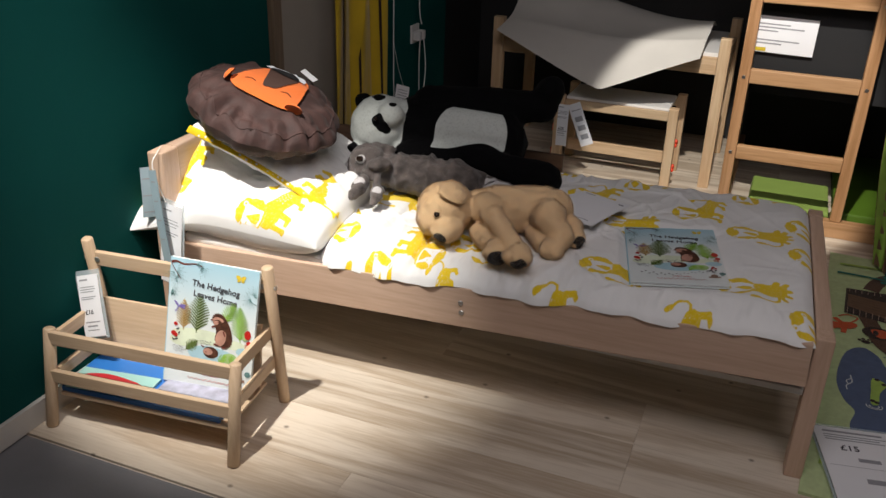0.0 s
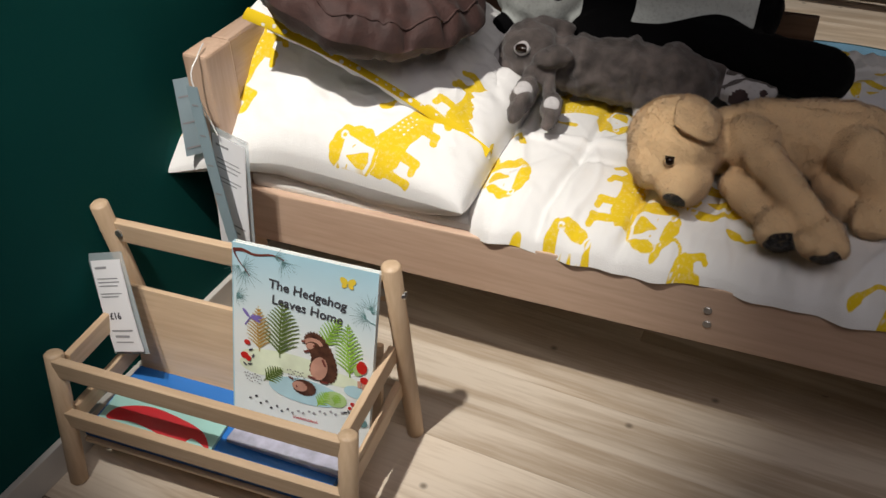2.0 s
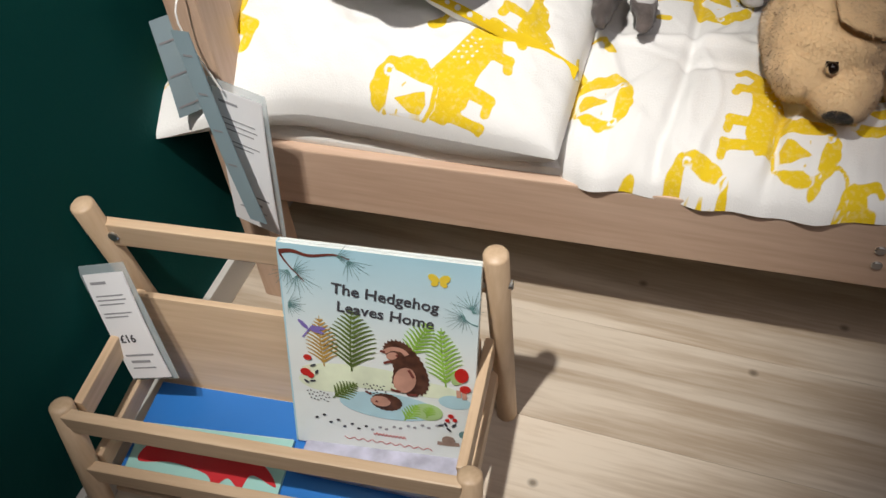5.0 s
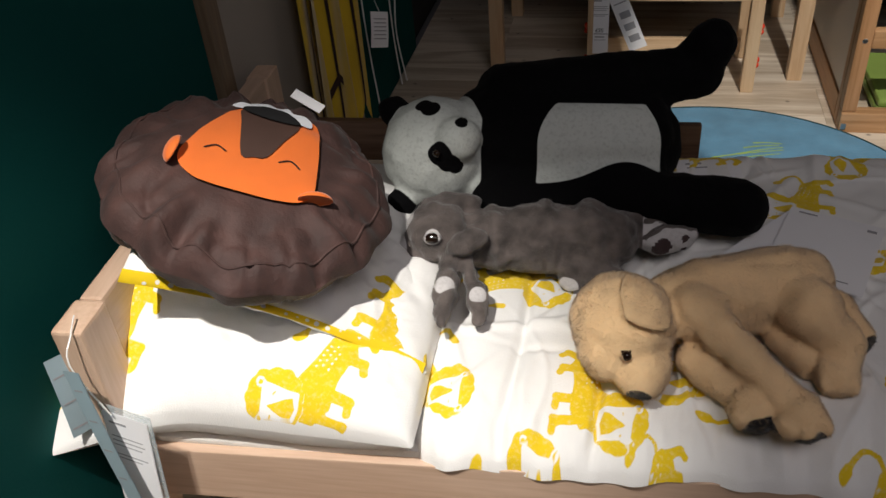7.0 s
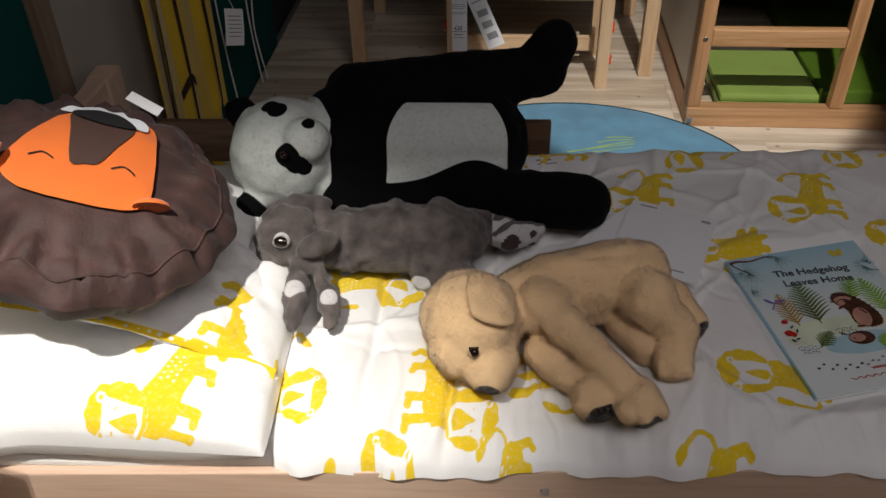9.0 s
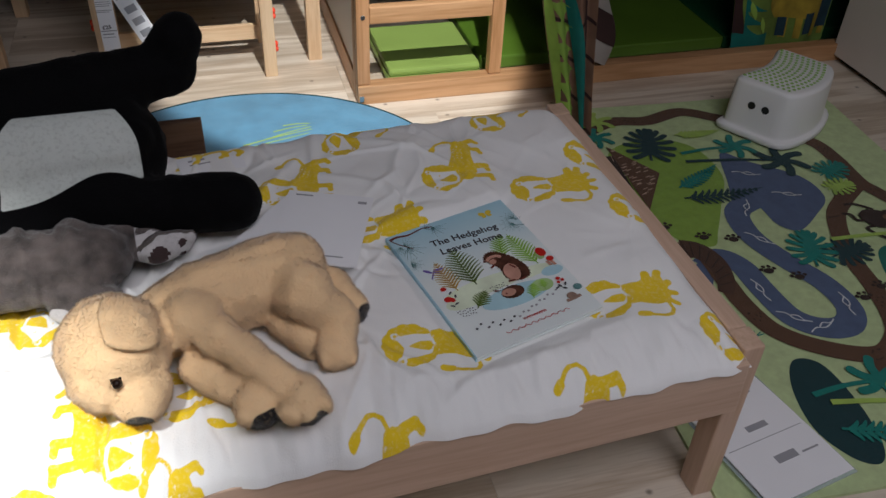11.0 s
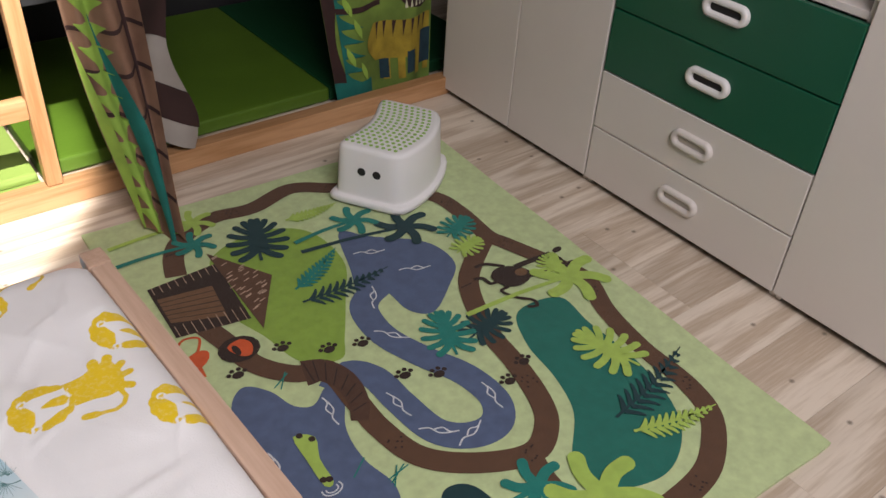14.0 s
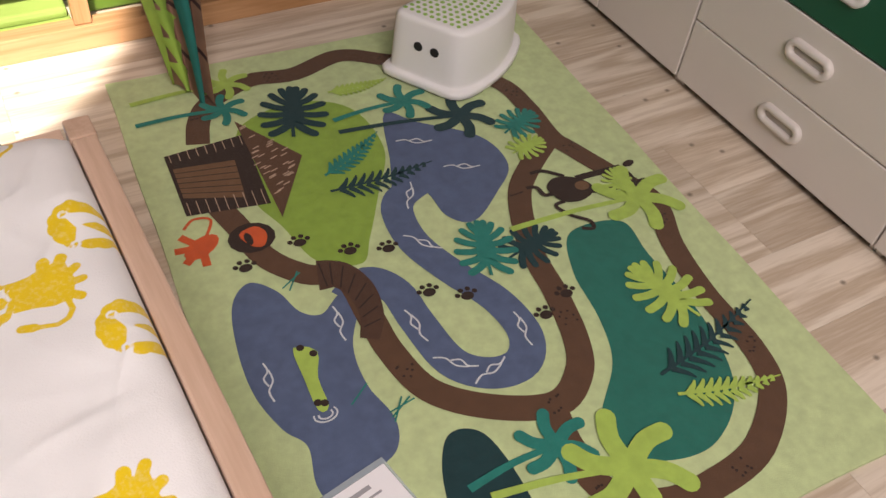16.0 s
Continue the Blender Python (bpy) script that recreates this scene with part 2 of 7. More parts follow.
def wood(name, pale, dark, rough=0.45, along="X", rings=9.0, knots=0.0, per_piece=True, contrast=1.0, knot_scale=3.2, streak=0.0, lines=34.0):
    """Sawn wood with stretched grain, pores and, where wanted, knots."""
    m = bpy.data.materials.new(name)
    m.use_nodes = True
    nodes, links = m.node_tree.nodes, m.node_tree.links
    bsdf = nodes["Principled BSDF"]
    coord = nodes.new("ShaderNodeTexCoord")
    shift = nodes.new("ShaderNodeVectorMath")
    shift.operation = "ADD"
    links.new(coord.outputs["Object"], shift.inputs[0])
    info = nodes.new("ShaderNodeObjectInfo")
    if per_piece:
        grow = nodes.new("ShaderNodeVectorMath")
        grow.operation = "MULTIPLY"
        grow.inputs[1].default_value = (7.3, 3.1, 5.7)
        links.new(info.outputs["Random"], grow.inputs[0])
        links.new(grow.outputs[0], shift.inputs[1])
    mapping = nodes.new("ShaderNodeMapping")
    index = "XYZ".index(along)
    scale = [1.0, 1.0, 1.0]
    scale[index] = 0.07
    mapping.inputs["Scale"].default_value = scale
    links.new(shift.outputs[0], mapping.inputs["Vector"])
    bend = nodes.new("ShaderNodeTexNoise")
    bend.inputs["Scale"].default_value, bend.inputs["Detail"].default_value = rings, 3
    bend.inputs["Distortion"].default_value = 0.6
    links.new(mapping.outputs[0], bend.inputs["Vector"])
    stripe = nodes.new("ShaderNodeMath")
    stripe.operation = "MULTIPLY"
    stripe.inputs[1].default_value = lines
    links.new(bend.outputs["Fac"], stripe.inputs[0])
    wave = nodes.new("ShaderNodeMath")
    wave.operation = "SINE"
    links.new(stripe.outputs[0], wave.inputs[0])
    fine = nodes.new("ShaderNodeTexNoise")
    fine.inputs["Scale"].default_value, fine.inputs["Detail"].default_value = 160, 4
    links.new(mapping.outputs[0], fine.inputs["Vector"])
    add = nodes.new("ShaderNodeMath")
    add.operation = "MULTIPLY_ADD"
    add.inputs[1].default_value = 0.22 * contrast
    links.new(wave.outputs[0], add.inputs[0])
    tone = nodes.new("ShaderNodeMath")
    tone.operation = "MULTIPLY"
    tone.inputs[1].default_value = 0.9
    links.new(fine.outputs["Fac"], tone.inputs[0])
    links.new(tone.outputs[0], add.inputs[2])
    mix = nodes.new("ShaderNodeMix")
    mix.data_type = "RGBA"
    mix.inputs["A"].default_value, mix.inputs["B"].default_value = (*dark, 1), (*pale, 1)
    ramp = nodes.new("ShaderNodeMapRange")
    ramp.inputs["From Min"].default_value, ramp.inputs["From Max"].default_value = 0.15, 0.7
    links.new(add.outputs[0], ramp.inputs["Value"])
    links.new(ramp.outputs[0], mix.inputs["Factor"])
    last = mix.outputs["Result"]
    if streak:
        broad = nodes.new("ShaderNodeTexNoise")
        broad.inputs["Scale"].default_value, broad.inputs["Detail"].default_value = 9, 2
        links.new(mapping.outputs[0], broad.inputs["Vector"])
        band = nodes.new("ShaderNodeMapRange")
        band.inputs["From Min"].default_value, band.inputs["From Max"].default_value = 0.5, 0.72
        band.inputs["To Max"].default_value = streak
        links.new(broad.outputs["Fac"], band.inputs["Value"])
        tint = nodes.new("ShaderNodeMix")
        tint.data_type = "RGBA"
        tint.inputs["B"].default_value = (*[c * 0.72 for c in dark], 1)
        links.new(band.outputs[0], tint.inputs["Factor"])
        links.new(last, tint.inputs["A"])
        last = tint.outputs["Result"]
    if knots:
        spread = nodes.new("ShaderNodeMapping")
        spread.inputs["Scale"].default_value = [0.85 if k == index else 1.0 for k in range(3)]
        links.new(shift.outputs[0], spread.inputs["Vector"])
        cell = nodes.new("ShaderNodeTexVoronoi")
        cell.voronoi_dimensions = "2D"
        cell.inputs["Scale"].default_value = knot_scale
        links.new(spread.outputs[0], cell.inputs["Vector"])
        dot = nodes.new("ShaderNodeMapRange")
        dot.inputs["From Min"].default_value, dot.inputs["From Max"].default_value = 0.010, 0.036
        dot.inputs["To Min"].default_value, dot.inputs["To Max"].default_value = knots, 0.0
        links.new(cell.outputs["Distance"], dot.inputs["Value"])
        dark_mix = nodes.new("ShaderNodeMix")
        dark_mix.data_type = "RGBA"
        dark_mix.inputs["B"].default_value = (*[c * 0.35 for c in dark], 1)
        links.new(dot.outputs[0], dark_mix.inputs["Factor"])
        links.new(last, dark_mix.inputs["A"])
        last = dark_mix.outputs["Result"]
    if per_piece:
        bright = nodes.new("ShaderNodeHueSaturation")
        value = nodes.new("ShaderNodeMapRange")
        value.inputs["To Min"].default_value, value.inputs["To Max"].default_value = 0.9, 1.08
        links.new(info.outputs["Random"], value.inputs["Value"])
        links.new(value.outputs[0], bright.inputs["Value"])
        links.new(last, bright.inputs["Color"])
        last = bright.outputs[0]
    links.new(last, bsdf.inputs["Base Color"])
    bsdf.inputs["Roughness"].default_value = rough
    relief = nodes.new("ShaderNodeBump")
    relief.inputs["Strength"].default_value, relief.inputs["Distance"].default_value = 0.5, 0.0006
    links.new(add.outputs[0], relief.inputs["Height"])
    links.new(relief.outputs[0], bsdf.inputs["Normal"])
    return m


def printed_cloth(name, ground, ink, weave=0.0007, grain=420, sheen=0.15, vary=0.03, patch=9):
    """White cotton printed with yellow: the print follows the signed distance kept on the mesh."""
    m = material(name, ground, 0.88, vary, patch, weave, grain, sheen=sheen)
    nodes, links = m.node_tree.nodes, m.node_tree.links
    bsdf = nodes["Principled BSDF"]
    base = bsdf.inputs["Base Color"].links[0].from_socket
    dist = nodes.new("ShaderNodeAttribute")
    dist.attribute_name = "print"
    ramp = nodes.new("ShaderNodeMapRange")
    ramp.inputs["From Min"].default_value, ramp.inputs["From Max"].default_value = -0.0007, 0.0007
    ramp.inputs["To Min"].default_value, ramp.inputs["To Max"].default_value = 1.0, 0.0
    links.new(dist.outputs["Fac"], ramp.inputs["Value"])
    worn = nodes.new("ShaderNodeTexNoise")
    worn.inputs["Scale"].default_value = 160
    coord = nodes.new("ShaderNodeTexCoord")
    links.new(coord.outputs["Object"], worn.inputs["Vector"])
    fade = nodes.new("ShaderNodeMapRange")
    fade.inputs["From Min"].default_value, fade.inputs["From Max"].default_value = 0.25, 0.5
    fade.inputs["To Min"].default_value, fade.inputs["To Max"].default_value = 0.82, 1.0
    links.new(worn.outputs["Fac"], fade.inputs["Value"])
    much = nodes.new("ShaderNodeMath")
    much.operation = "MULTIPLY"
    links.new(ramp.outputs[0], much.inputs[0])
    links.new(fade.outputs[0], much.inputs[1])
    mix = nodes.new("ShaderNodeMix")
    mix.data_type = "RGBA"
    mix.inputs["B"].default_value = (*ink, 1)
    links.new(much.outputs[0], mix.inputs["Factor"])
    links.new(base, mix.inputs["A"])
    links.new(mix.outputs["Result"], bsdf.inputs["Base Color"])
    return m


GREEN_PAINT = material("green_paint", (0.001, 0.066, 0.060), 0.85, 0.08, 3, 0.0004, 220, specular=0.15)
WHITE_PAINT = material("white_paint", (0.62, 0.60, 0.56), 0.5, 0.04, 3, 0.0003, 200)
# near-black for the plinth and for shade painted on walls, den and holes
BLACK_AND_SHADE = material("black_and_shade", (0.012, 0.012, 0.013), 0.7, 0.2, 3, 0.0004, 150)
GREY_FLOOR = material("grey_floor", (0.19, 0.19, 0.20), 0.45, 0.08, 6, 0.0003, 150)
CEILING = material("ceiling_paint", (0.05, 0.05, 0.05), 0.9, 0.1, 2)
PINE_FLOOR = wood("pine_floor", (0.73, 0.64, 0.525), (0.50, 0.40, 0.295), 0.4, "X", 5, 0.85, contrast=1.2, knot_scale=4.6, streak=0.28, lines=44.0)
BIRCH = wood("birch", (0.64, 0.46, 0.345), (0.53, 0.36, 0.255), 0.42, "X", 10, 0.0, contrast=0.5)
BIRCH_Y = wood("birch_cross", (0.64, 0.46, 0.345), (0.53, 0.36, 0.255), 0.42, "Y", 10, 0.0, contrast=0.5)
BIRCH_Z = wood("birch_upright", (0.62, 0.44, 0.325), (0.51, 0.34, 0.235), 0.42, "Z", 10, 0.0, contrast=0.5)
RACK_WOOD = wood("rack_wood", (0.66, 0.49, 0.33), (0.54, 0.38, 0.24), 0.45, "X", 10, 0.0, contrast=0.5)
RACK_WOOD_Z = wood("rack_wood_upright", (0.66, 0.49, 0.33), (0.54, 0.38, 0.24), 0.45, "Z", 10, 0.0, contrast=0.5)
RACK_WOOD_Y = wood("rack_wood_cross", (0.66, 0.49, 0.33), (0.54, 0.38, 0.24), 0.45, "Y", 10, 0.0, contrast=0.5)
PINE = wood("pine", (0.54, 0.31, 0.155), (0.40, 0.21, 0.09), 0.45, "X", 8, 0.5, knot_scale=4)
PINE_Y = wood("pine_cross", (0.54, 0.31, 0.155), (0.40, 0.21, 0.09), 0.45, "Y", 8, 0.5, knot_scale=4)
PINE_Z = wood("pine_upright", (0.50, 0.27, 0.13), (0.36, 0.18, 0.075), 0.45, "Z", 8, 0.0)
BROWN_BOARD = wood("brown_board", (0.16, 0.095, 0.06), (0.09, 0.05, 0.03), 0.5, "X", 10)
COTTON = printed_cloth("printed_cotton", (0.84, 0.835, 0.82), (0.80, 0.56, 0.005))
SHEET = material("white_sheet", (0.76, 0.75, 0.72), 0.9, 0.04, 6, 0.0008, 300)
PAPER = material("paper", (0.84, 0.84, 0.86), 0.7, 0.03, 4)
INK = material("ink", (0.05, 0.05, 0.06), 0.7, 0.1)
GREY_INK = material("grey_ink", (0.32, 0.32, 0.34), 0.7, 0.1)
PLASTIC_WHITE = material("white_plastic", (0.74, 0.73, 0.71), 0.35, 0.03, 5, 0.0001, 300)
CABINET_WHITE = material("cabinet_white", (0.66, 0.62, 0.575), 0.4, 0.03, 3, 0.0002, 120)
CABINET_GREEN = material("cabinet_green", (0.004, 0.085, 0.042), 0.38, 0.06, 3, 0.0001, 150)
STEEL = material("steel", (0.6, 0.6, 0.6), 0.3, 0.05, metal=1.0)
RED_PLASTIC = material("red_plastic", (0.75, 0.06, 0.02), 0.4, 0.05)

# ---- structure ----
WALL_X = -0.17


def structure(name, bm, mat, label, category, parent=None):
    ob = part(name, bm, mat, parent)
    return tagged(ob, label, category, kind="structure")


structure("wall_west", one_box((WALL_X - 0.10, -0.585, 0), (WALL_X, 2.18, 2.9), 0), GREEN_PAINT, "dark green matt painted wall", "wall")
structure("wall_end", one_box((WALL_X - 1.6, -0.60, 0), (WALL_X - 0.002, -0.586, 2.9), 0.001), WHITE_PAINT, "white painted boarded end of the green wall", "wall")
end = bmesh.new()
for k in range(14):
    box(end, (WALL_X - 1.6, -0.606, 0.004 + 0.11 * k), (WALL_X - 0.002, -0.6005, 0.112 + 0.11 * k), 0.002)
structure("cladding", end, WHITE_PAINT, "white painted horizontal cladding boards", "cladding")
structure("baseboard", one_box((WALL_X, -0.598, 0), (WALL_X + 0.012, 0.648, 0.062), 0.002), WHITE_PAINT, "white painted baseboard on the green wall", "baseboard")
# both rear walls carry their darkness as colour, not as missing light
structure("wall_rear_side", one_box((WALL_X - 0.10, 2.182, 0), (WALL_X - 0.02, 2.75, 2.9), 0), BLACK_AND_SHADE, "rear side wall, lack of light put into its near-black colour", "wall")
structure("wall_north", one_box((WALL_X - 0.1, 2.75, 0), (4.6, 2.85, 2.9), 0), BLACK_AND_SHADE, "back wall, lack of light put into its near-black colour", "wall")
structure("wall_east", one_box((4.5, -4.5, 0), (4.6, 2.75, 2.9), 0), WHITE_PAINT, "pale wall closing the showroom", "wall")
structure("wall_south", one_box((-2.4, -4.6, 0), (4.6, -4.5, 2.9), 0), WHITE_PAINT, "pale wall closing the showroom", "wall")
structure("wall_far_west", one_box((-2.5, -4.6, 0), (-2.4, -0.58, 2.9), 0), WHITE_PAINT, "pale wall closing the showroom", "wall")
structure("ceiling", one_box((-2.5, -4.6, 2.9), (4.6, 2.85, 3.0), 0), CEILING, "dark showroom ceiling", "ceiling")
structure("ground", one_box((-2.5, -4.6, -0.12), (4.6, 2.85, -0.022), 0), GREY_FLOOR, "grey smooth showroom aisle floor", "floor")
structure("aisle", one_box((-2.4, -4.5, -0.021), (4.5, -0.515, -0.004), 0.001), GREY_FLOOR, "grey smooth showroom aisle floor", "floor")
floor = structure("floor", one_box((WALL_X, -0.512, -0.021), (4.5, 2.75, -0.008), 0), PINE_FLOOR, "pale pine plank floor with knots", "floor")
# trim and white panel on the green wall
structure("trim", one_box((WALL_X, 0.650, 0), (WALL_X + 0.022, 0.700, 2.1), 0.002), wood("trim_wood", (0.23, 0.17, 0.11), (0.16, 0.11, 0.07), 0.5, "Z"), "brown wooden upright trim on the green wall", "trim")
structure("panel", one_box((WALL_X, 0.702, 0), (WALL_X + 0.014, 1.46, 2.1), 0.002), material("pale_panel", (0.34, 0.31, 0.27), 0.55, 0.06, 4), "pale grey flush panel beside the trim", "panel")

# ---- the bed ----
bed = empty("child_bed", BED, label="light birch child bed with low headboard and footboard", category="bed")
SLOPE = pose(-0.062, 0, 0.2065, 0, -2.0, 0)
part("side_rail", one_box((0, -0.004, 0), (1.607, 0.020, 0.108), 0.003, SLOPE), BIRCH, bed)
part("side_rail", one_box((0, 0.79, 0), (1.607, 0.812, 0.108), 0.003, SLOPE), BIRCH, bed)
for y in (0.0, 0.755):
    part("post", one_box((-0.112, y - 0.034, 0), (-0.066, y + 0.035, 0.578), 0.005), BIRCH_Z, bed)
part("headboard", one_box((-0.108, 0.036, 0.33), (-0.072, 0.732, 0.578), 0.006), BIRCH_Y, bed)
for y in (0.024, 0.780):
    part("leg", one_box((1.546, y, 0), (1.586, y + 0.048, 0.372), 0.004), BIRCH_Z, bed)
part("footboard", one_box((1.548, 0.073, 0.24), (1.584, 0.779, 0.371), 0.005), BIRCH_Y, bed)
part("base", one_box((-0.06, 0.024, 0.225), (1.545, 0.788, 0.24), 0.001), SHEET, bed, "white slatted base under the mattress")
guard = part("guard_rail", one_box((-0.06, 0.826, 0.330), (0.800, 0.844, 0.428), 0.003), BROWN_BOARD, bed, "dark brown wooden guard board")
for x, z in ((0.745, 0.302), (0.748, 0.276)):
    part("bolt", rod(bmesh.new(), (x, -0.007, z), (x, 0.0, z), 0.0065, segments=12, bevel=0.001), STEEL, bed, "steel bolt")

mattress = empty("mattress", BED, label="white covered mattress lying in the birch bed", category="mattress")
part("core", one_box((-0.058, 0.026, 0.242), (1.54, 0.786, 0.308), 0.01), SHEET, mattress)
part("fitted_sheet", one_box((-0.060, 0.010, 0.309), (0.42, 0.800, 0.342), 0.014), SHEET, mattress)


# ---- lion print ----
def capsule(px, py, a, b, r):
    ax, ay, bx, by = *a, *b
    dx, dy = bx - ax, by - ay
    t = np.clip(((px - ax) * dx + (py - ay) * dy) / (dx * dx + dy * dy + 1e-12), 0, 1)
    return np.hypot(px - ax - t * dx, py - ay - t * dy) - r


def polygon(px, py, corners):
    """Signed distance of a closed outline, negative inside."""
    d, inside = np.full(px.shape, 9.0), np.zeros(px.shape, bool)
    for (ax, ay), (bx, by) in zip(corners, corners[1:] + corners[:1]):
        d = np.minimum(d, capsule(px, py, (ax, ay), (bx, by), 0.0))
        if ay != by:
            inside ^= ((ay > py) != (by > py)) & (px < (bx - ax) * (py - ay) / (by - ay) + ax)
    return np.where(inside, -d, d)


def lion(px, py):
    """Signed distance of the lion motif: a scalloped mane round a pale face, a lean body, four hooked feet, a tail arched over the back."""
    px, py = (px + 0.010) / 0.86, (py + 0.014) / 0.86
    cx, cy = -0.051, 0.077
    ang = np.arctan2(py - cy, px - cx)
    mane = np.hypot((px - cx) * 0.94, py - cy) - (0.0500 + 0.0030 * np.abs(np.sin(6.5 * ang)))
    face = polygon(px, py, [(-0.026, 0.104), (-0.055, 0.098), (-0.088, 0.096), (-0.084, 0.060), (-0.080, 0.040), (-0.056, 0.034), (-0.032, 0.037), (-0.029, 0.068)]) - 0.002
    for x, y in ((-0.028, 0.108), (-0.090, 0.099)):
        ring = np.hypot(px - x, py - y)
        face = np.maximum(np.minimum(face, ring - 0.0085), -(ring - 0.0040))
    wedge = polygon(px, py, [(-0.062, 0.086), (-0.045, 0.060), (-0.041, 0.046), (-0.056, 0.040), (-0.073, 0.045), (-0.074, 0.060)]) - 0.0015
    brow = np.minimum(capsule(px, py, (-0.042, 0.082), (-0.036, 0.079), 0.0014), capsule(px, py, (-0.082, 0.078), (-0.077, 0.081), 0.0014))
    head = np.minimum(np.maximum(mane, -face), np.minimum(wedge, brow))
    body = polygon(px, py, [(-0.070, 0.040), (-0.020, 0.052), (0.010, 0.038), (0.045, 0.024), (0.078, 0.018), (0.088, 0.004), (0.084, -0.018), (0.062, -0.028), (0.040, -0.020), (0.018, -0.016), (-0.040, -0.017), (-0.075, 0.005)]) - 0.003
    for a, b, foot in (((-0.018, -0.010), (-0.020, -0.047), (-0.040, -0.049)), ((-0.060, 0.004), (-0.064, -0.047), (-0.084, -0.049)), ((0.052, -0.018), (0.052, -0.044), (0.036, -0.050)), ((0.082, -0.010), (0.096, -0.040), (0.084, -0.052))):
        body = np.minimum(body, np.minimum(capsule(px, py, a, b, 0.0095), capsule(px, py, b, foot, 0.0070)))
    tail = np.full(px.shape, 1.0)
    line = [(0.082, 0.012), (0.102, 0.022), (0.110, 0.036), (0.106, 0.050), (0.094, 0.061), (0.078, 0.069)]
    for a, b in zip(line, line[1:]):
        tail = np.minimum(tail, capsule(px, py, a, b, 0.0042))
    tail = np.minimum(tail, capsule(px, py, (0.074, 0.071), (0.062, 0.079), 0.0078))
    dots = np.full(px.shape, 1.0)
    for k in range(14):
        x, y = 0.022 + 0.0105 * (k % 5) + 0.004 * (k // 5 % 2), 0.026 - 0.0105 * (k // 5) - 0.0022 * (k % 5)
        dots = np.minimum(dots, np.hypot(px - x, py - y) - 0.0024)
    body = np.maximum(np.minimum(body, tail), -dots)
    body = np.maximum(body, -(mane - 0.001))
    return np.minimum(head, body) * 0.86


def lying_lion(px, py):
    """Signed distance of the second motif: a broad maned head, a short trunk, a spread of paws and a tail swung under."""
    cx, cy = -0.073, -0.010
    ang = np.arctan2(py - cy, px - cx)
    mane = np.hypot((px - cx) * 1.02, py - cy) - (0.0415 + 0.0026 * np.abs(np.sin(6.5 * ang)))
    face = polygon(px, py, [(-0.090, 0.008), (-0.062, 0.010), (-0.040, 0.007), (-0.036, -0.008), (-0.044, -0.026), (-0.066, -0.032), (-0.088, -0.038), (-0.080, -0.014)]) - 0.002
    for x, y in ((-0.092, 0.011), (-0.090, -0.042)):
        ring = np.hypot(px - x, py - y)
        face = np.maximum(np.minimum(face, ring - 0.0070), -(ring - 0.0032))
    wedge = polygon(px, py, [(-0.074, -0.011), (-0.056, -0.004), (-0.041, -0.005), (-0.039, -0.013), (-0.045, -0.021), (-0.058, -0.018)]) - 0.0012
    head = np.minimum(np.maximum(mane, -face), wedge)
    body = polygon(px, py, [(-0.045, 0.014), (-0.008, 0.014), (0.010, 0.022), (0.034, 0.020), (0.038, -0.010), (0.030, -0.036), (0.008, -0.038), (-0.024, -0.031), (-0.045, -0.030)]) - 0.002
    for a, b, r in (((0.008, 0.010), (0.012, 0.030), 0.0080), ((0.022, 0.010), (0.034, 0.032), 0.0070), ((0.030, 0.0), (0.046, 0.010), 0.0060), ((0.030, -0.012), (0.048, -0.014), 0.0060), ((0.028, -0.028), (0.040, -0.040), 0.0060)):
        body = np.minimum(body, capsule(px, py, a, b, r))
    line = [(0.024, -0.036), (0.026, -0.054), (0.018, -0.066), (0.004, -0.071), (-0.016, -0.066)]
    for a, b in zip(line, line[1:]):
        body = np.minimum(body, capsule(px, py, a, b, 0.0034))
    body = np.minimum(body, capsule(px, py, (-0.020, -0.064), (-0.032, -0.060), 0.0062))
    return np.minimum(head, np.maximum(body, -(mane - 0.001)))


def stamped(px, py, places):
    """The print's signed distance over a cloth for motifs at x, y, turn, size, mirrored; size below zero picks the second motif."""
    out = np.full(px.shape, 1.0)
    for x, y, turn, size, flip in places:
        c, s = math.cos(radians(turn)), math.sin(radians(turn))
        shape, size = (lion, size) if size > 0 else (lying_lion, -size)
        u, v = (c * (px - x) + s * (py - y)) / size, (-s * (px - x) + c * (py - y)) / size * flip
        out = np.minimum(out, shape(u, v) * size)
    return out


def soft(t):
    return t * t * (3 - 2 * t)


def sheet_mesh(name, xs, ys, z_of, ink, mat, thick=0.0, parent=None):
    """A cloth grid with its print; z_of gives x, y, z arrays."""
    gx, gy = np.meshgrid(xs, ys, indexing="ij")
    X, Y, Z = z_of(gx, gy)
    nx, ny = gx.shape
    co = np.stack([X, Y, Z], -1).reshape(-1, 3)
    idx = np.arange(nx * ny).reshape(nx, ny)
    faces = np.stack([idx[:-1, :-1], idx[1:, :-1], idx[1:, 1:], idx[:-1, 1:]], -1).reshape(-1, 4)
    me = bpy.data.meshes.new(name)
    me.from_pydata(co.tolist(), [], faces.tolist())
    attr = me.attributes.new("print", "FLOAT", "POINT")
    attr.data.foreach_set("value", ink.reshape(-1).astype(np.float32))
    me.materials.append(mat)
    for p in me.polygons:
        p.use_smooth = True
    ob = new(name, me)
    if parent is not None:
        ob.parent = parent
    return ob


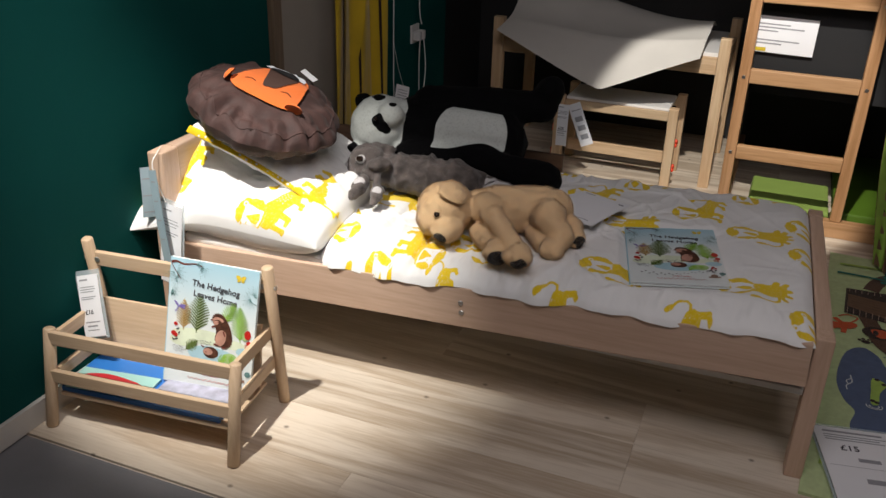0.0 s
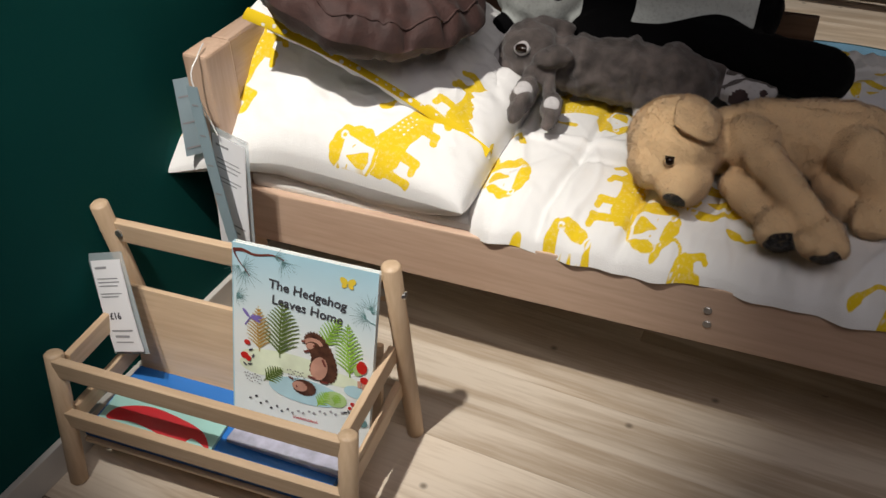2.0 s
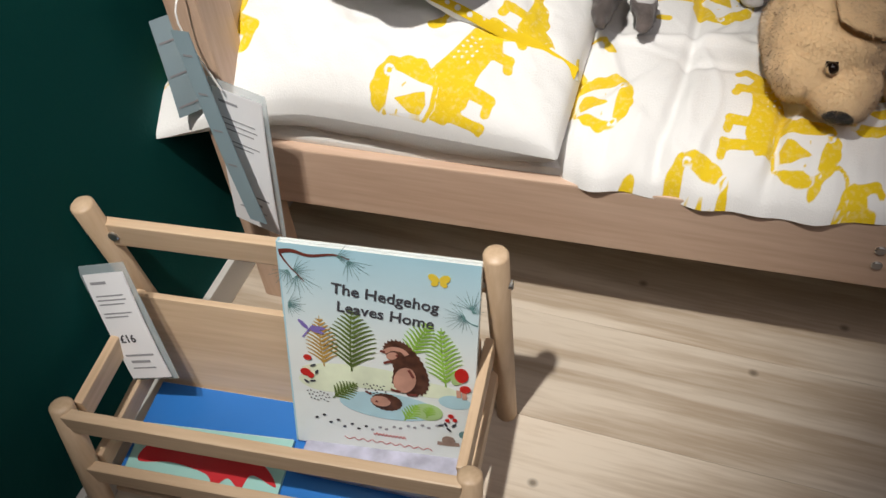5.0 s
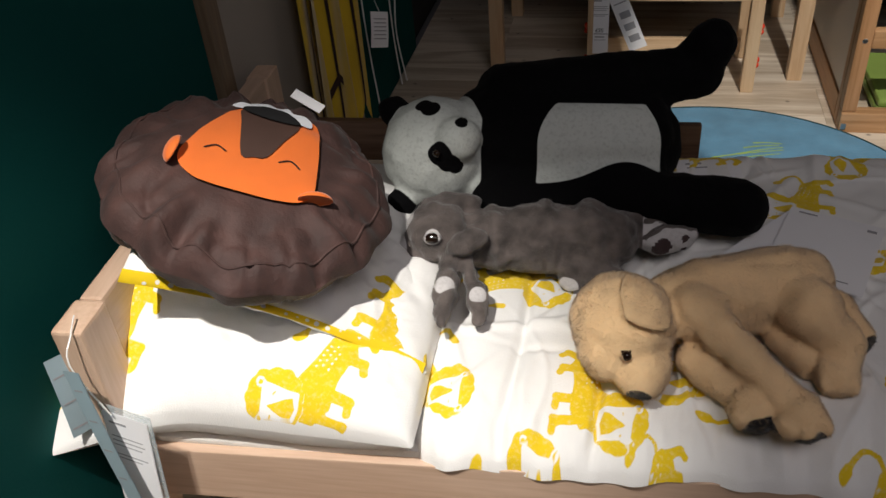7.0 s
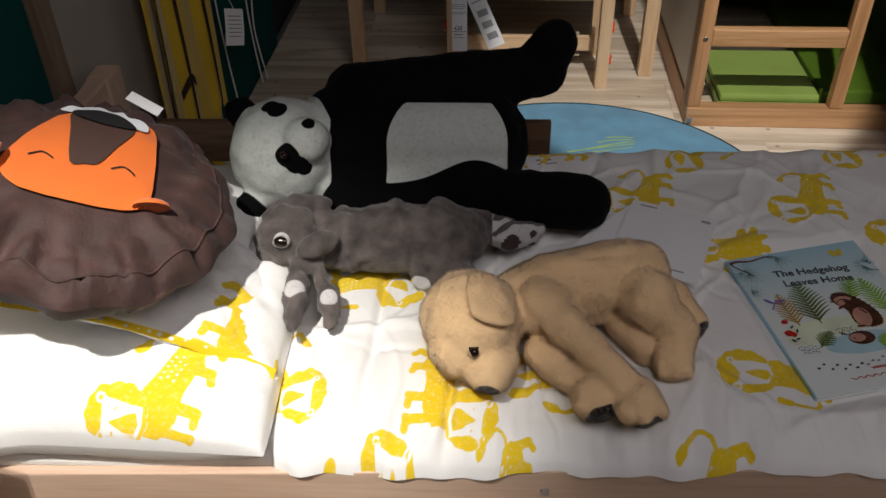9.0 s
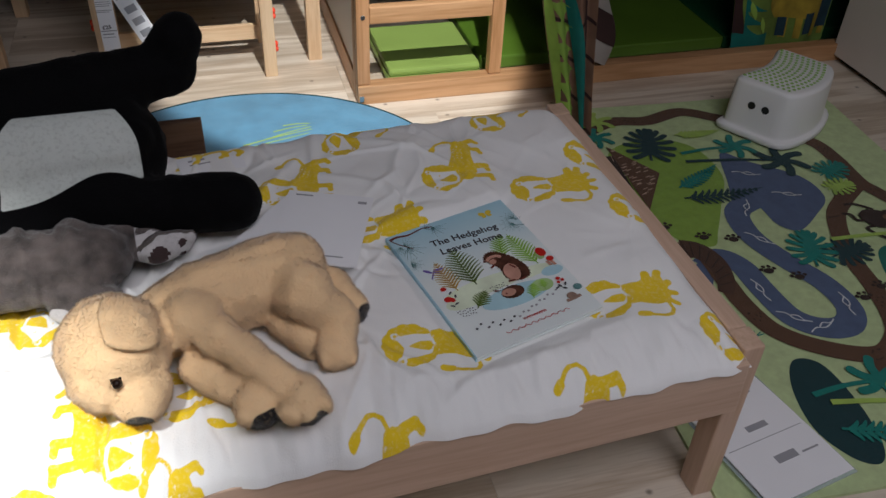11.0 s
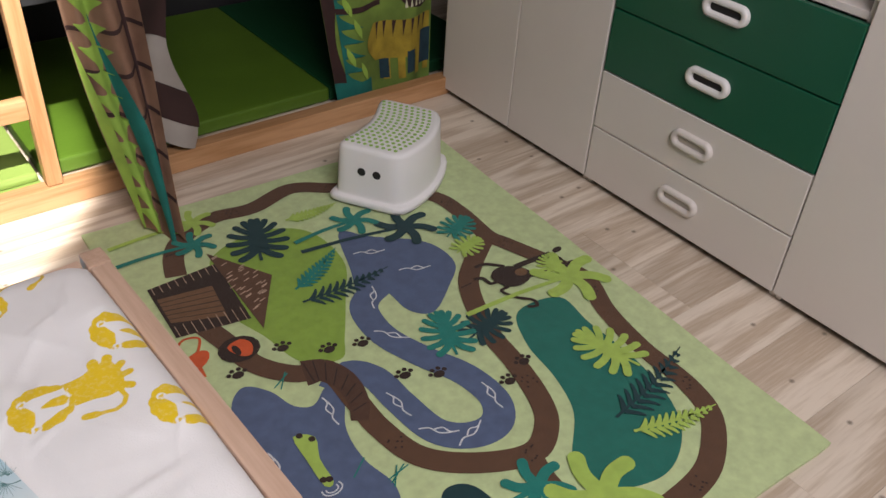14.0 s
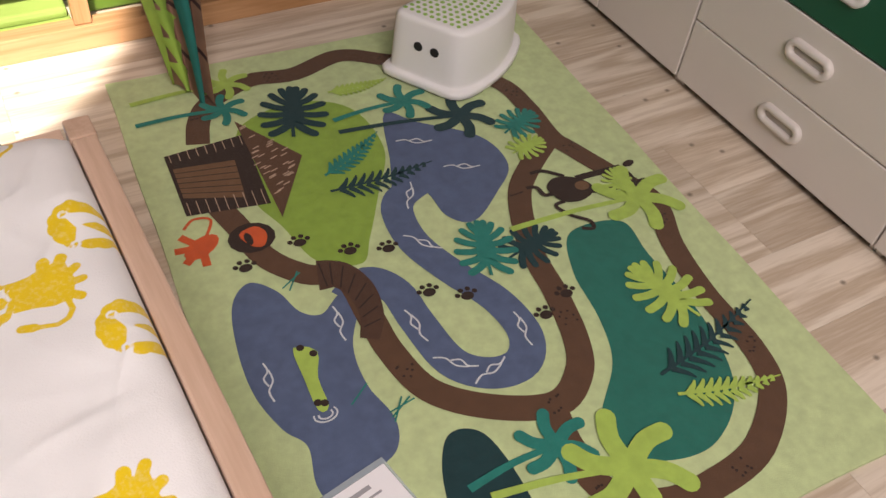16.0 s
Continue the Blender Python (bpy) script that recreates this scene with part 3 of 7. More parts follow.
def field(px, py, scale, seed, octaves=3):
    """Smooth random relief from a sum of turned sines."""
    rng = np.random.RandomState(seed)
    out = np.zeros(px.shape)
    for o in range(octaves):
        for _ in range(5):
            a, ph = rng.uniform(0, math.tau), rng.uniform(0, math.tau)
            f = math.tau / scale * 2 ** o * rng.uniform(0.7, 1.4)
            out += np.sin(f * (math.cos(a) * px + math.sin(a) * py) + ph) / (5 * 1.8 ** o)
    return out


DUVET_X0, DUVET_X1, DUVET_Y0, DUVET_Y1 = 0.335, 1.546, 0.002, 0.790


def creases(px, py, count, seed):
    """Short soft wrinkles of many lengths, where the cloth was pushed together."""
    rng = np.random.RandomState(seed)
    out = np.zeros(px.shape)
    for _ in range(count):
        x, y = rng.uniform(DUVET_X0, DUVET_X1), rng.uniform(DUVET_Y0, DUVET_Y1)
        a = rng.choice([0.4, 1.2, 1.7, 2.4]) + rng.normal(0, 0.25)
        long, wide, high = rng.uniform(0.03, 0.11), rng.uniform(0.004, 0.011), rng.uniform(0.002, 0.0075) * rng.choice([1, 1, -0.7])
        u, v = math.cos(a) * (px - x) + math.sin(a) * (py - y), -math.sin(a) * (px - x) + math.cos(a) * (py - y)
        v = v - rng.uniform(-3, 3) * u * u
        out += high * np.exp(-(u / long) ** 2 - (v / wide) ** 2)
    return out * np.clip((1.5 - px) / 0.4, 0.3, 1)


def duvet_top(px, py):
    """Height of the duvet's upper side."""
    ex = np.clip(np.minimum(px - DUVET_X0, DUVET_X1 - px) / 0.05, 0, 1)
    ey = np.clip(np.minimum((py - DUVET_Y0) / 0.13, (DUVET_Y1 - py) / 0.065), 0, 1)
    edge = np.sqrt(1 - (1 - ex) ** 2) * np.sqrt(1 - (1 - ey) ** 2)
    puff = 0.008 * field(px, py, 0.34, 3, 2) + 0.0045 * field(px, py * 0.6, 0.16, 5, 2) + 0.0022 * field(px * 0.6, py, 0.075, 8, 2) * np.clip(1.2 * field(px, py, 0.4, 31, 1), 0, 1) + creases(px, py, 300, 12)
    puff = puff + 0.013 * field(px, py * 0.3, 0.05, 44, 2) * np.clip((0.10 - py) / 0.08, 0, 1)
    seams = -0.011 * np.exp(-((px - 0.475 - 0.02 * np.sin(5 * py)) / 0.008) ** 2) - 0.013 * np.exp(-((px - 0.60 - 0.03 * np.sin(4 * py)) / 0.008) ** 2)
    head = 0.012 * np.exp(-((px - 0.45) / 0.12) ** 2)
    slope = 0.006 * np.clip((py - 0.15) / 0.5, 0, 1)
    rise = 0.010 * np.clip((px - 0.45) / 0.9, 0, 1)
    low = 0.310 + 0.035 * (px + 0.062) + 0.004 * np.sin(19 * px) + 0.003 * np.sin(43 * px + 2)
    z = low + (0.394 + rise + slope - low) * edge + (puff + seams + head) * edge
    # pressed flat under the picture book
    u, v = (px - 1.225) * 0.98 + (py - 0.27) * 0.20, (py - 0.27) * 0.98 - (px - 1.225) * 0.20
    pressed = np.clip((0.150 - np.abs(u)) / 0.035, 0, 1) * np.clip((0.192 - np.abs(v)) / 0.035, 0, 1)
    cap = 0.388 + 0.060 * (px - 1.225) + 0.022 * (py - 0.27)
    return z - np.clip(z - cap, 0, 1) * pressed


def duvet_place(px, py):
    z = duvet_top(px, py)
    wave = 0.005 * np.sin(23 * px) + 0.005 * np.sin(47 * px + 1) + 0.004 * np.sin(97 * px)
    front = np.clip((0.05 - py) / 0.06, 0, 1)
    u, v = np.clip((DUVET_X0 + 0.07 - px) / 0.07, 0, 1), np.clip((DUVET_Y0 + 0.07 - py) / 0.07, 0, 1)
    x = px + 0.07 * u * (1 - np.sqrt(1 - v * v / 2))
    y = py + 0.07 * v * (1 - np.sqrt(1 - u * u / 2))
    side = np.clip((DUVET_X0 + 0.04 - px) / 0.05, 0, 1)
    return x + 0.004 * np.sin(31 * py) * side, y - (0.6 * wave + 0.012) * front, z


DUVET_LIONS = [
    (1.261, 0.590, 88, 0.86, 1), (1.442, 0.483, 0, -1.0, 1), (1.442, 0.166, -4, -1.0, 1), (1.115, 0.146, -4, -1.0, 1), (1.101, 0.449, 0, -1.0, 1),
    (0.964, 0.610, 83, 0.86, 1), (0.962, -0.032, 78, 0.86, 1), (1.260, -0.028, 72, 0.86, 1), (0.684, -0.018, 84, 0.66, 1), (0.600, 0.108, 85, 0.86, -1),
    (0.480, -0.040, 178, 0.80, -1), (0.348, 0.130, 92, 0.86, -1), (0.780, 0.140, 0, -1.0, 1), (0.460, 0.320, 213, 0.86, 1), (1.588, 0.573, 0, -1.0, 1),
    (1.596, 0.386, 0, -1.0, 1), (1.600, 0.040, -20, -1.0, 1), (1.09, 0.755, 10, 0.8, -1), (1.40, 0.765, 10, 0.8, -1), (0.80, 0.76, 10, 0.8, 1),
]
xs = np.linspace(DUVET_X0, DUVET_X1, 330)
ys = np.linspace(DUVET_Y0, DUVET_Y1, 230)
gx, gy = np.meshgrid(xs, ys, indexing="ij")
duvet = empty("duvet", BED, label="white quilted duvet printed with yellow lions, spread on the bed", category="duvet")
sheet_mesh("cover_top", xs, ys, duvet_place, stamped(gx, gy, DUVET_LIONS), COTTON, parent=duvet)
xs, ys = np.linspace(DUVET_X0 + 0.01, DUVET_X1 - 0.01, 40), np.linspace(DUVET_Y0 + 0.03, DUVET_Y1 - 0.01, 30)
sheet_mesh("cover_underside", xs, ys, lambda x, y: (x, y, 0.308 + 0.035 * (x + 0.062) - 0.006 * np.cos(9 * x)), np.ones((40, 30)), COTTON, parent=duvet)


def pillow(name, m, lx, ly, high, places, seed, label, piping=None, corner=0.0, prop=0.0, bow=0.0):
    """A stuffed pillow in its printed case: upper and lower skin meeting at a seam."""
    thing = empty(name, m, label=label, category="pillow")
    n = 150
    t = np.linspace(-1, 1, n)

    def skin(sign):
        def put(gx, gy):
            pinch = 1 - 0.08 * (1 - gy ** 2) * np.abs(gx) ** 3
            pinch2 = 1 - 0.08 * (1 - gx ** 2) * np.abs(gy) ** 3
            r = np.clip((1 - np.abs(gx) ** 2.5) * (1 - np.abs(gy) ** 2.5), 0, 1) ** 0.37
            x, y = gx * lx / 2 * pinch2, gy * ly / 2 * pinch
            y = y + bow * (1 - gx ** 2) * np.clip(-gy, 0, 1) ** 2
            tip = np.exp(-((gx + 1) ** 2 + (gy + 1) ** 2) / 0.09)
            x, y = x - corner * tip, y - 0.75 * corner * tip
            z = sign * high / 2 * r + 0.009 * field(x, y, 0.17, seed) * r - 0.006 * np.abs(field(x, y, 0.11, seed + 7)) * r + 0.004 * field(x, y, 0.045, seed + 9, 1) * np.clip(np.maximum(np.abs(gx), np.abs(gy)) - 0.6, 0, 1) * r
            z = z * (1 - 0.8 * tip * (corner > 0))
            z = z + prop * np.clip(-gx, 0, 1) ** 1.4 * np.clip((gy + 1) / 0.9, 0, 1)
            return x, y, z - 0.35 * corner * tip
        return put

    gx, gy = np.meshgrid(t, t, indexing="ij")
    # the print lies on the cloth by its length over the bulge
    bulge = high / 2 * np.clip(1 - np.abs(t) ** 2.5, 0, 1) ** 0.37
    over_x, over_y = (np.concatenate(([0], np.cumsum(np.hypot(np.diff(t) * side / 2, np.diff(bulge))))) for side in (lx, ly))
    ink = stamped(*np.meshgrid(over_x - over_x[-1] / 2, over_y - over_y[-1] / 2, indexing="ij"), places)
    for side in (1, -1):
        ob = sheet_mesh("case_top" if side > 0 else "case_bottom", t, t, skin(side), ink if side > 0 else np.ones(gx.shape), COTTON, parent=thing)
    if piping is not None:
        x, y, z = skin(1)(gx, gy)
        rim = [(x[k, 0], y[k, 0], 0.0) for k in range(0, n, 3)]
        bm = bmesh.new()
        rows = []
        for px, py, pz in rim:
            rows.append([bm.verts.new((px, py - 0.003, -0.004)), bm.verts.new((px, py - 0.002, 0.004)), bm.verts.new((px, py + 0.007, 0.013))])
        for a, b in zip(rows, rows[1:]):
            bm.faces.new((a[0], b[0], b[1], a[1]))
            bm.faces.new((a[1], b[1], b[2], a[2]))
        part("border", bm, piping, thing, "yellow border with white dots", smooth=True)
    return thing


DOTTED = material("yellow_dotted", (0.80, 0.56, 0.005), 0.85, 0.04, 5)
dn, dl = DOTTED.node_tree.nodes, DOTTED.node_tree.links
cells = dn.new("ShaderNodeTexVoronoi")
cells.inputs["Scale"].default_value = 62
cells.inputs["Randomness"].default_value = 0.35
dots = dn.new("ShaderNodeMapRange")
dots.inputs["From Min"].default_value, dots.inputs["From Max"].default_value = 0.20, 0.26
dots.inputs["To Min"].default_value, dots.inputs["To Max"].default_value = 1.0, 0.0
tc = dn.new("ShaderNodeTexCoord")
dl.new(tc.outputs["Object"], cells.inputs["Vector"])
dl.new(cells.outputs["Distance"], dots.inputs["Value"])
over = dn.new("ShaderNodeMix")
over.data_type = "RGBA"
over.inputs["B"].default_value = (0.78, 0.77, 0.74, 1)
dl.new(dots.outputs[0], over.inputs["Factor"])
dl.new(dn["Principled BSDF"].inputs["Base Color"].links[0].from_socket, over.inputs["A"])
dl.new(over.outputs["Result"], dn["Principled BSDF"].inputs["Base Color"])

PROPPED = Matrix(((0.857, -0.142, 0.492, 0.143), (0.164, 0.986, 0.0, 0.252), (-0.486, 0.081, 0.868, 0.541), (0, 0, 0, 1)))
pillow("pillow", BED @ pose(0.128, 0.188, 0.414, 8, 2, -1.0), 0.470, 0.400, 0.178, [(0.098, -0.142, 82, 1.0, 1), (-0.215, -0.10, 80, 0.9, 1)], 11, "white pillow printed with yellow lions on the mattress", corner=0.098, prop=0.115)
pillow("pillow", BED @ PROPPED, 0.445, 0.40, 0.075, [(0.170, -0.150, 79, 1.00, -1), (-0.1, 0.1, 30, 1, 1)], 17, "white lion-print pillow with a yellow dotted border", DOTTED, bow=0.030)

# ---- printed picture book ----
BOOK_BLUE = material("book_blue", (0.38, 0.60, 0.70), 0.28, 0.06, 6)
BOOK_PALE = material("book_pale", (0.74, 0.79, 0.78), 0.28, 0.04, 9)
BOOK_PALE_BLUE = material("book_pale_blue", (0.56, 0.73, 0.77), 0.28, 0.06, 8)
SKY_WASH = material("sky_wash", (0.36, 0.60, 0.71), 0.28, 0.05, 12)
sn, sl = SKY_WASH.node_tree.nodes, SKY_WASH.node_tree.links
sky_tc, sky_xyz, sky_range, sky_mix = sn.new("ShaderNodeTexCoord"), sn.new("ShaderNodeSeparateXYZ"), sn.new("ShaderNodeMapRange"), sn.new("ShaderNodeMix")
sl.new(sky_tc.outputs["Object"], sky_xyz.inputs[0])
sl.new(sky_xyz.outputs["Y"], sky_range.inputs["Value"])
sky_range.inputs["From Min"].default_value, sky_range.inputs["From Max"].default_value = 0.17, 0.32
sky_mix.data_type = "RGBA"
sky_mix.inputs["A"].default_value = (0.74, 0.79, 0.78, 1)
sl.new(sn["Principled BSDF"].inputs["Base Color"].links[0].from_socket, sky_mix.inputs["B"])
sl.new(sky_range.outputs[0], sky_mix.inputs["Factor"])
sl.new(sky_mix.outputs["Result"], sn["Principled BSDF"].inputs["Base Color"])
LEAF_A = material("leaf_olive", (0.10, 0.15, 0.03), 0.4, 0.2, 30)
LEAF_B = material("leaf_bright", (0.25, 0.45, 0.06), 0.4, 0.2, 30)
LEAF_C = material("leaf_ochre", (0.42, 0.26, 0.06), 0.4, 0.2, 30)
SPINES = material("hedgehog_brown", (0.12, 0.05, 0.03), 0.4, 0.5, 90, second=(0.04, 0.015, 0.01))
SKIN = material("hedgehog_pale", (0.5, 0.27, 0.2), 0.4, 0.2, 40)
PINE_INK = material("pine_ink", (0.12, 0.24, 0.24), 0.4, 0.15, 30)
BRANCH_INK = material("branch_ink", (0.16, 0.04, 0.03), 0.4, 0.2, 30)
BERRY = material("berry_red", (0.5, 0.02, 0.015), 0.35, 0.1)
MOSS = material("moss_wash", (0.70, 0.77, 0.58), 0.3, 0.15, 20)
WATER_WASH = material("water_wash", (0.42, 0.63, 0.70), 0.3, 0.08, 20)
BOOK_LILAC = material("book_lilac", (0.42, 0.42, 0.52), 0.3, 0.25, 40)
BLUE_COVER = material("blue_cover", (0.03, 0.18, 0.55), 0.3, 0.05)
RED_COVER = material("red_cover", (0.55, 0.03, 0.04), 0.3, 0.08)
MINT_COVER = material("mint_cover", (0.35, 0.62, 0.58), 0.3, 0.05)
VIOLET = material("violet", (0.2, 0.15, 0.45), 0.4, 0.1)
SNAIL = material("snail_brown", (0.30, 0.20, 0.15), 0.4, 0.3, 60)
LEAF_PALE = material("leaf_pale", (0.36, 0.52, 0.22), 0.4, 0.15, 30)
GOLD = material("butterfly_yellow", (0.75, 0.55, 0.05), 0.4, 0.05)


def picture_book(m, label):
    """A hardback: x across, y up the cover, z out of the front. Origin at the middle of its foot."""
    w, h, d = 0.228, 0.312, 0.010
    thing = empty("picture_book", m, label=label, category="book", group="hedgehog picture books")
    part("cover", one_box((-w / 2, 0, d - 0.003), (w / 2, h, d), 0.001), BOOK_PALE, thing)
    part("cover", one_box((-w / 2, 0, 0), (w / 2, h, 0.003), 0.001), BOOK_PALE, thing)
    part("spine", one_box((-w / 2 - 0.002, 0, 0), (-w / 2 + 0.001, h, d), 0.001), BOOK_BLUE, thing)
    part("pages", one_box((-w / 2 + 0.002, 0.004, 0.0032), (w / 2 - 0.004, h - 0.004, d - 0.0032), 0), PAPER, thing)
    z = d + 0.0003
    bm = bmesh.new()
    flat_blob(bm, [(-0.1135, 0.09), (0.1135, 0.09), (0.1135, 0.3115), (-0.1135, 0.3115)], z, 1, False)
    part("sky", bm, SKY_WASH, thing, "printed sky fading from blue to white")
    bm = bmesh.new()
    for x, y, r, q in ((-0.020, 0.128, 0.080, 0.018), (0.055, 0.122, 0.040, 0.012), (-0.072, 0.112, 0.032, 0.016)):
        flat_disc(bm, x, y, r, z + 0.0004, 28, q)
    part("moss", bm, MOSS, thing)
    bm = bmesh.new()
    flat_disc(bm, 0.008, 0.086, 0.062, z + 0.0008, 28, 0.022)
    flat_disc(bm, 0.090, 0.108, 0.020, z + 0.0008, 18, 0.011)
    part("puddle", bm, WATER_WASH, thing)
    part("lily_pad", flat_disc(bmesh.new(), 0.057, 0.086, 0.019, z + 0.0010, 20, 0.014), LEAF_PALE, thing)
    ferns = (
        (LEAF_A, -0.036, 0.136, 0.098, 1.53, 0.32, 12, 0.0044), (LEAF_C, -0.070, 0.138, 0.078, 1.60, 0.27, 11, 0.0036), (LEAF_A, -0.062, 0.088, 0.044, 0.75, 0.36, 7, 0.0040),
        (LEAF_B, 0.036, 0.172, 0.060, 1.18, 0.34, 8, 0.0042), (LEAF_B, 0.079, 0.132, 0.090, 1.66, 0.26, 12, 0.0042), (LEAF_B, 0.028, 0.066, 0.036, 1.05, 0.34, 6, 0.0038), (LEAF_B, 0.056, 0.076, 0.022, 1.3, 0.4, 4, 0.0032),
    )
    for mat, x, y, length, turn, wide, leaves, thick in ferns:
        part("fern", flat_fern(bmesh.new(), x, y, length, turn, z + 0.0012, wide, leaves, thick), mat, thing)
    part("branch", flat_stroke(bmesh.new(), [(-0.113, 0.300), (-0.098, 0.303), (-0.078, 0.299), (-0.050, 0.304), (-0.032, 0.300)], 0.0060, z + 0.0012, 4, 0.75), BRANCH_INK, thing)
    part("branch", flat_stroke(bmesh.new(), [(-0.112, 0.298), (-0.104, 0.284), (-0.094, 0.272), (-0.086, 0.262)], 0.0026, z + 0.0013, 4, 0.6), BRANCH_INK, thing)
    part("branch", flat_stroke(bmesh.new(), [(0.113, 0.230), (0.104, 0.233), (0.096, 0.240)], 0.0018, z + 0.0013, 4, 0.5), PINE_INK, thing)
    for x, y, turn, long in ((-0.098, 0.276, 0.3, 0.026), (-0.094, 0.270, 4.9, 0.032), (-0.104, 0.276, 4.2, 0.026), (-0.034, 0.298, 5.3, 0.028), (-0.046, 0.302, 0.1, 0.020), (-0.108, 0.228, 0.2, 0.022), (-0.108, 0.226, 5.6, 0.018), (0.098, 0.240, 2.9, 0.026), (0.098, 0.240, 4.2, 0.024), (0.106, 0.252, 2.0, 0.026), (0.106, 0.248, 0.9, 0.014)):
        bm = bmesh.new()
        for k in range(8):
            a = turn + 0.26 * (k - 3.5)
            flat_stroke(bm, [(x, y), (x + long * (0.75 + 0.25 * (k % 2)) * math.cos(a), y + long * (0.75 + 0.25 * (k % 2)) * math.sin(a))], 0.0008, z + 0.0012, 2, 0.6)
        part("pine_sprig", bm, PINE_INK, thing)
    # the large hedgehog sits upright: spiny back, bare belly, face band, paws and feet
    bm = bmesh.new()
    outline = [(0.006, 0.172), (0.004, 0.182), (0.012, 0.192), (0.024, 0.193), (0.034, 0.187), (0.046, 0.172), (0.055, 0.152), (0.058, 0.132), (0.052, 0.116), (0.038, 0.112), (0.024, 0.115), (0.014, 0.128), (0.016, 0.150), (0.010, 0.164)]
    line = curve(outline, True, 5)
    middle = Vector((0.032, 0.150, 0))
    flat_blob(bm, [tuple((middle + (p - middle) * (1.0 + (0.055 if k % 2 else -0.02)))[:2]) for k, p in enumerate(line)], z + 0.0018, 1, False)
    part("hedgehog", bm, SPINES, thing, "printed brown hedgehog shape")
    bm = bmesh.new()
    flat_disc(bm, 0.029, 0.134, 0.0135, z + 0.0022, 22, 0.021, -0.22)
    flat_stroke(bm, [(0.004, 0.174), (0.014, 0.181), (0.026, 0.180), (0.032, 0.174)], 0.0062, z + 0.0022, 4)
    flat_disc(bm, 0.014, 0.170, 0.0075, z + 0.0022, 14, 0.0055, 0.5)
    part("hedgehog_belly", bm, SKIN, thing)
    for a, b in (((0.004, 0.158), (0.013, 0.162)), ((0.034, 0.152), (0.040, 0.140)), ((0.012, 0.117), (0.024, 0.115)), ((0.032, 0.112), (0.044, 0.113)), ((0.000, 0.176), (0.006, 0.175))):
        part("hedgehog_paw", flat_stroke(bmesh.new(), [a, b], 0.0036, z + 0.0026, 2), BRANCH_INK, thing)
    for x, y in ((0.020, 0.172), (-0.006, 0.094), (0.010, 0.100)):
        part("hedgehog_eye", flat_disc(bmesh.new(), x, y, 0.0018, z + 0.0028, 8), BRANCH_INK, thing)
    bm = bmesh.new()
    rim = [(0.006 + 0.0190 * (1 + 0.07 * (k % 2)) * math.cos(math.tau * k / 36), 0.094 + 0.0135 * (1 + 0.07 * (k % 2)) * math.sin(math.tau * k / 36)) for k in range(36)]
    flat_blob(bm, rim, z + 0.0018, 1, False)
    part("small_hedgehog", bm, SPINES, thing)
    part("hedgehog_face", flat_disc(bmesh.new(), -0.001, 0.095, 0.0125, z + 0.0024, 18, 0.0088), SKIN, thing)
    part("hedgehog_paw", flat_stroke(bmesh.new(), [(-0.020, 0.108), (-0.012, 0.104)], 0.0026, z + 0.0028, 2), BRANCH_INK, thing)
    for x, y, r, q in ((0.097, 0.154, 0.0085, 0.0115), (0.102, 0.133, 0.0068, 0.0062), (-0.090, 0.150, 0.0052, 0.0046), (-0.094, 0.126, 0.0068, 0.0062), (-0.088, 0.122, 0.0044, 0.0052), (0.086, 0.086, 0.0040, 0.0036), (0.082, 0.078, 0.0030, 0.0030), (0.091, 0.080, 0.0030, 0.0032)):
        part("berry", flat_disc(bmesh.new(), x, y, r, z + 0.0024, 12, q), BERRY, thing)
    bm = bmesh.new()
    for x, y in ((0.090, 0.150), (0.092, 0.144)):
        flat_disc(bm, x, y, 0.0075, z + 0.0020, 12, 0.0055, 0.6)
    part("toadstool_leaf", bm, LEAF_PALE, thing)
    bm = bmesh.new()
    for x, y in ((0.094, 0.124), (0.101, 0.122)):
        flat_stroke(bm, [(x, y + 0.006), (x + 0.001, y - 0.006)], 0.0055, z + 0.0018, 2)
    part("toadstool_stem", bm, SKIN, thing)
    bm = bmesh.new()
    for x, y, turn in ((-0.084, 0.138, 0.6), (-0.080, 0.128, 1.2), (-0.086, 0.112, 0.3), (-0.094, 0.110, 2.4), (0.080, 0.070, 2.0), (0.090, 0.070, 0.9), (0.084, 0.062, 2.4), (0.074, 0.068, 0.4)):
        flat_disc(bm, x, y, 0.0042, z + 0.0018, 10, 0.0018, turn)
    part("sprig_leaves", bm, INK, thing)
    bm = bmesh.new()
    for dx in (-1, 1):
        flat_disc(bm, 0.068 + dx * 0.0062, 0.289, 0.0070, z + 0.0012, 12, 0.0050, dx * 0.7)
        flat_disc(bm, 0.068 + dx * 0.0050, 0.282, 0.0046, z + 0.0012, 12, 0.0036, -dx * 0.6)
    part("butterfly", bm, GOLD, thing)
    bm = bmesh.new()
    flat_stroke(bm, [(-0.094, 0.180), (-0.086, 0.192), (-0.080, 0.200)], 0.0022, z + 0.0012, 3)
    for x, y, turn in ((-0.092, 0.200, 2.3), (-0.076, 0.192, -0.3), (-0.074, 0.197, 0.0)):
        flat_disc(bm, x, y, 0.0090, z + 0.0012, 12, 0.0028, turn)
    part("dragonfly", bm, VIOLET, thing)
    bm = bmesh.new()
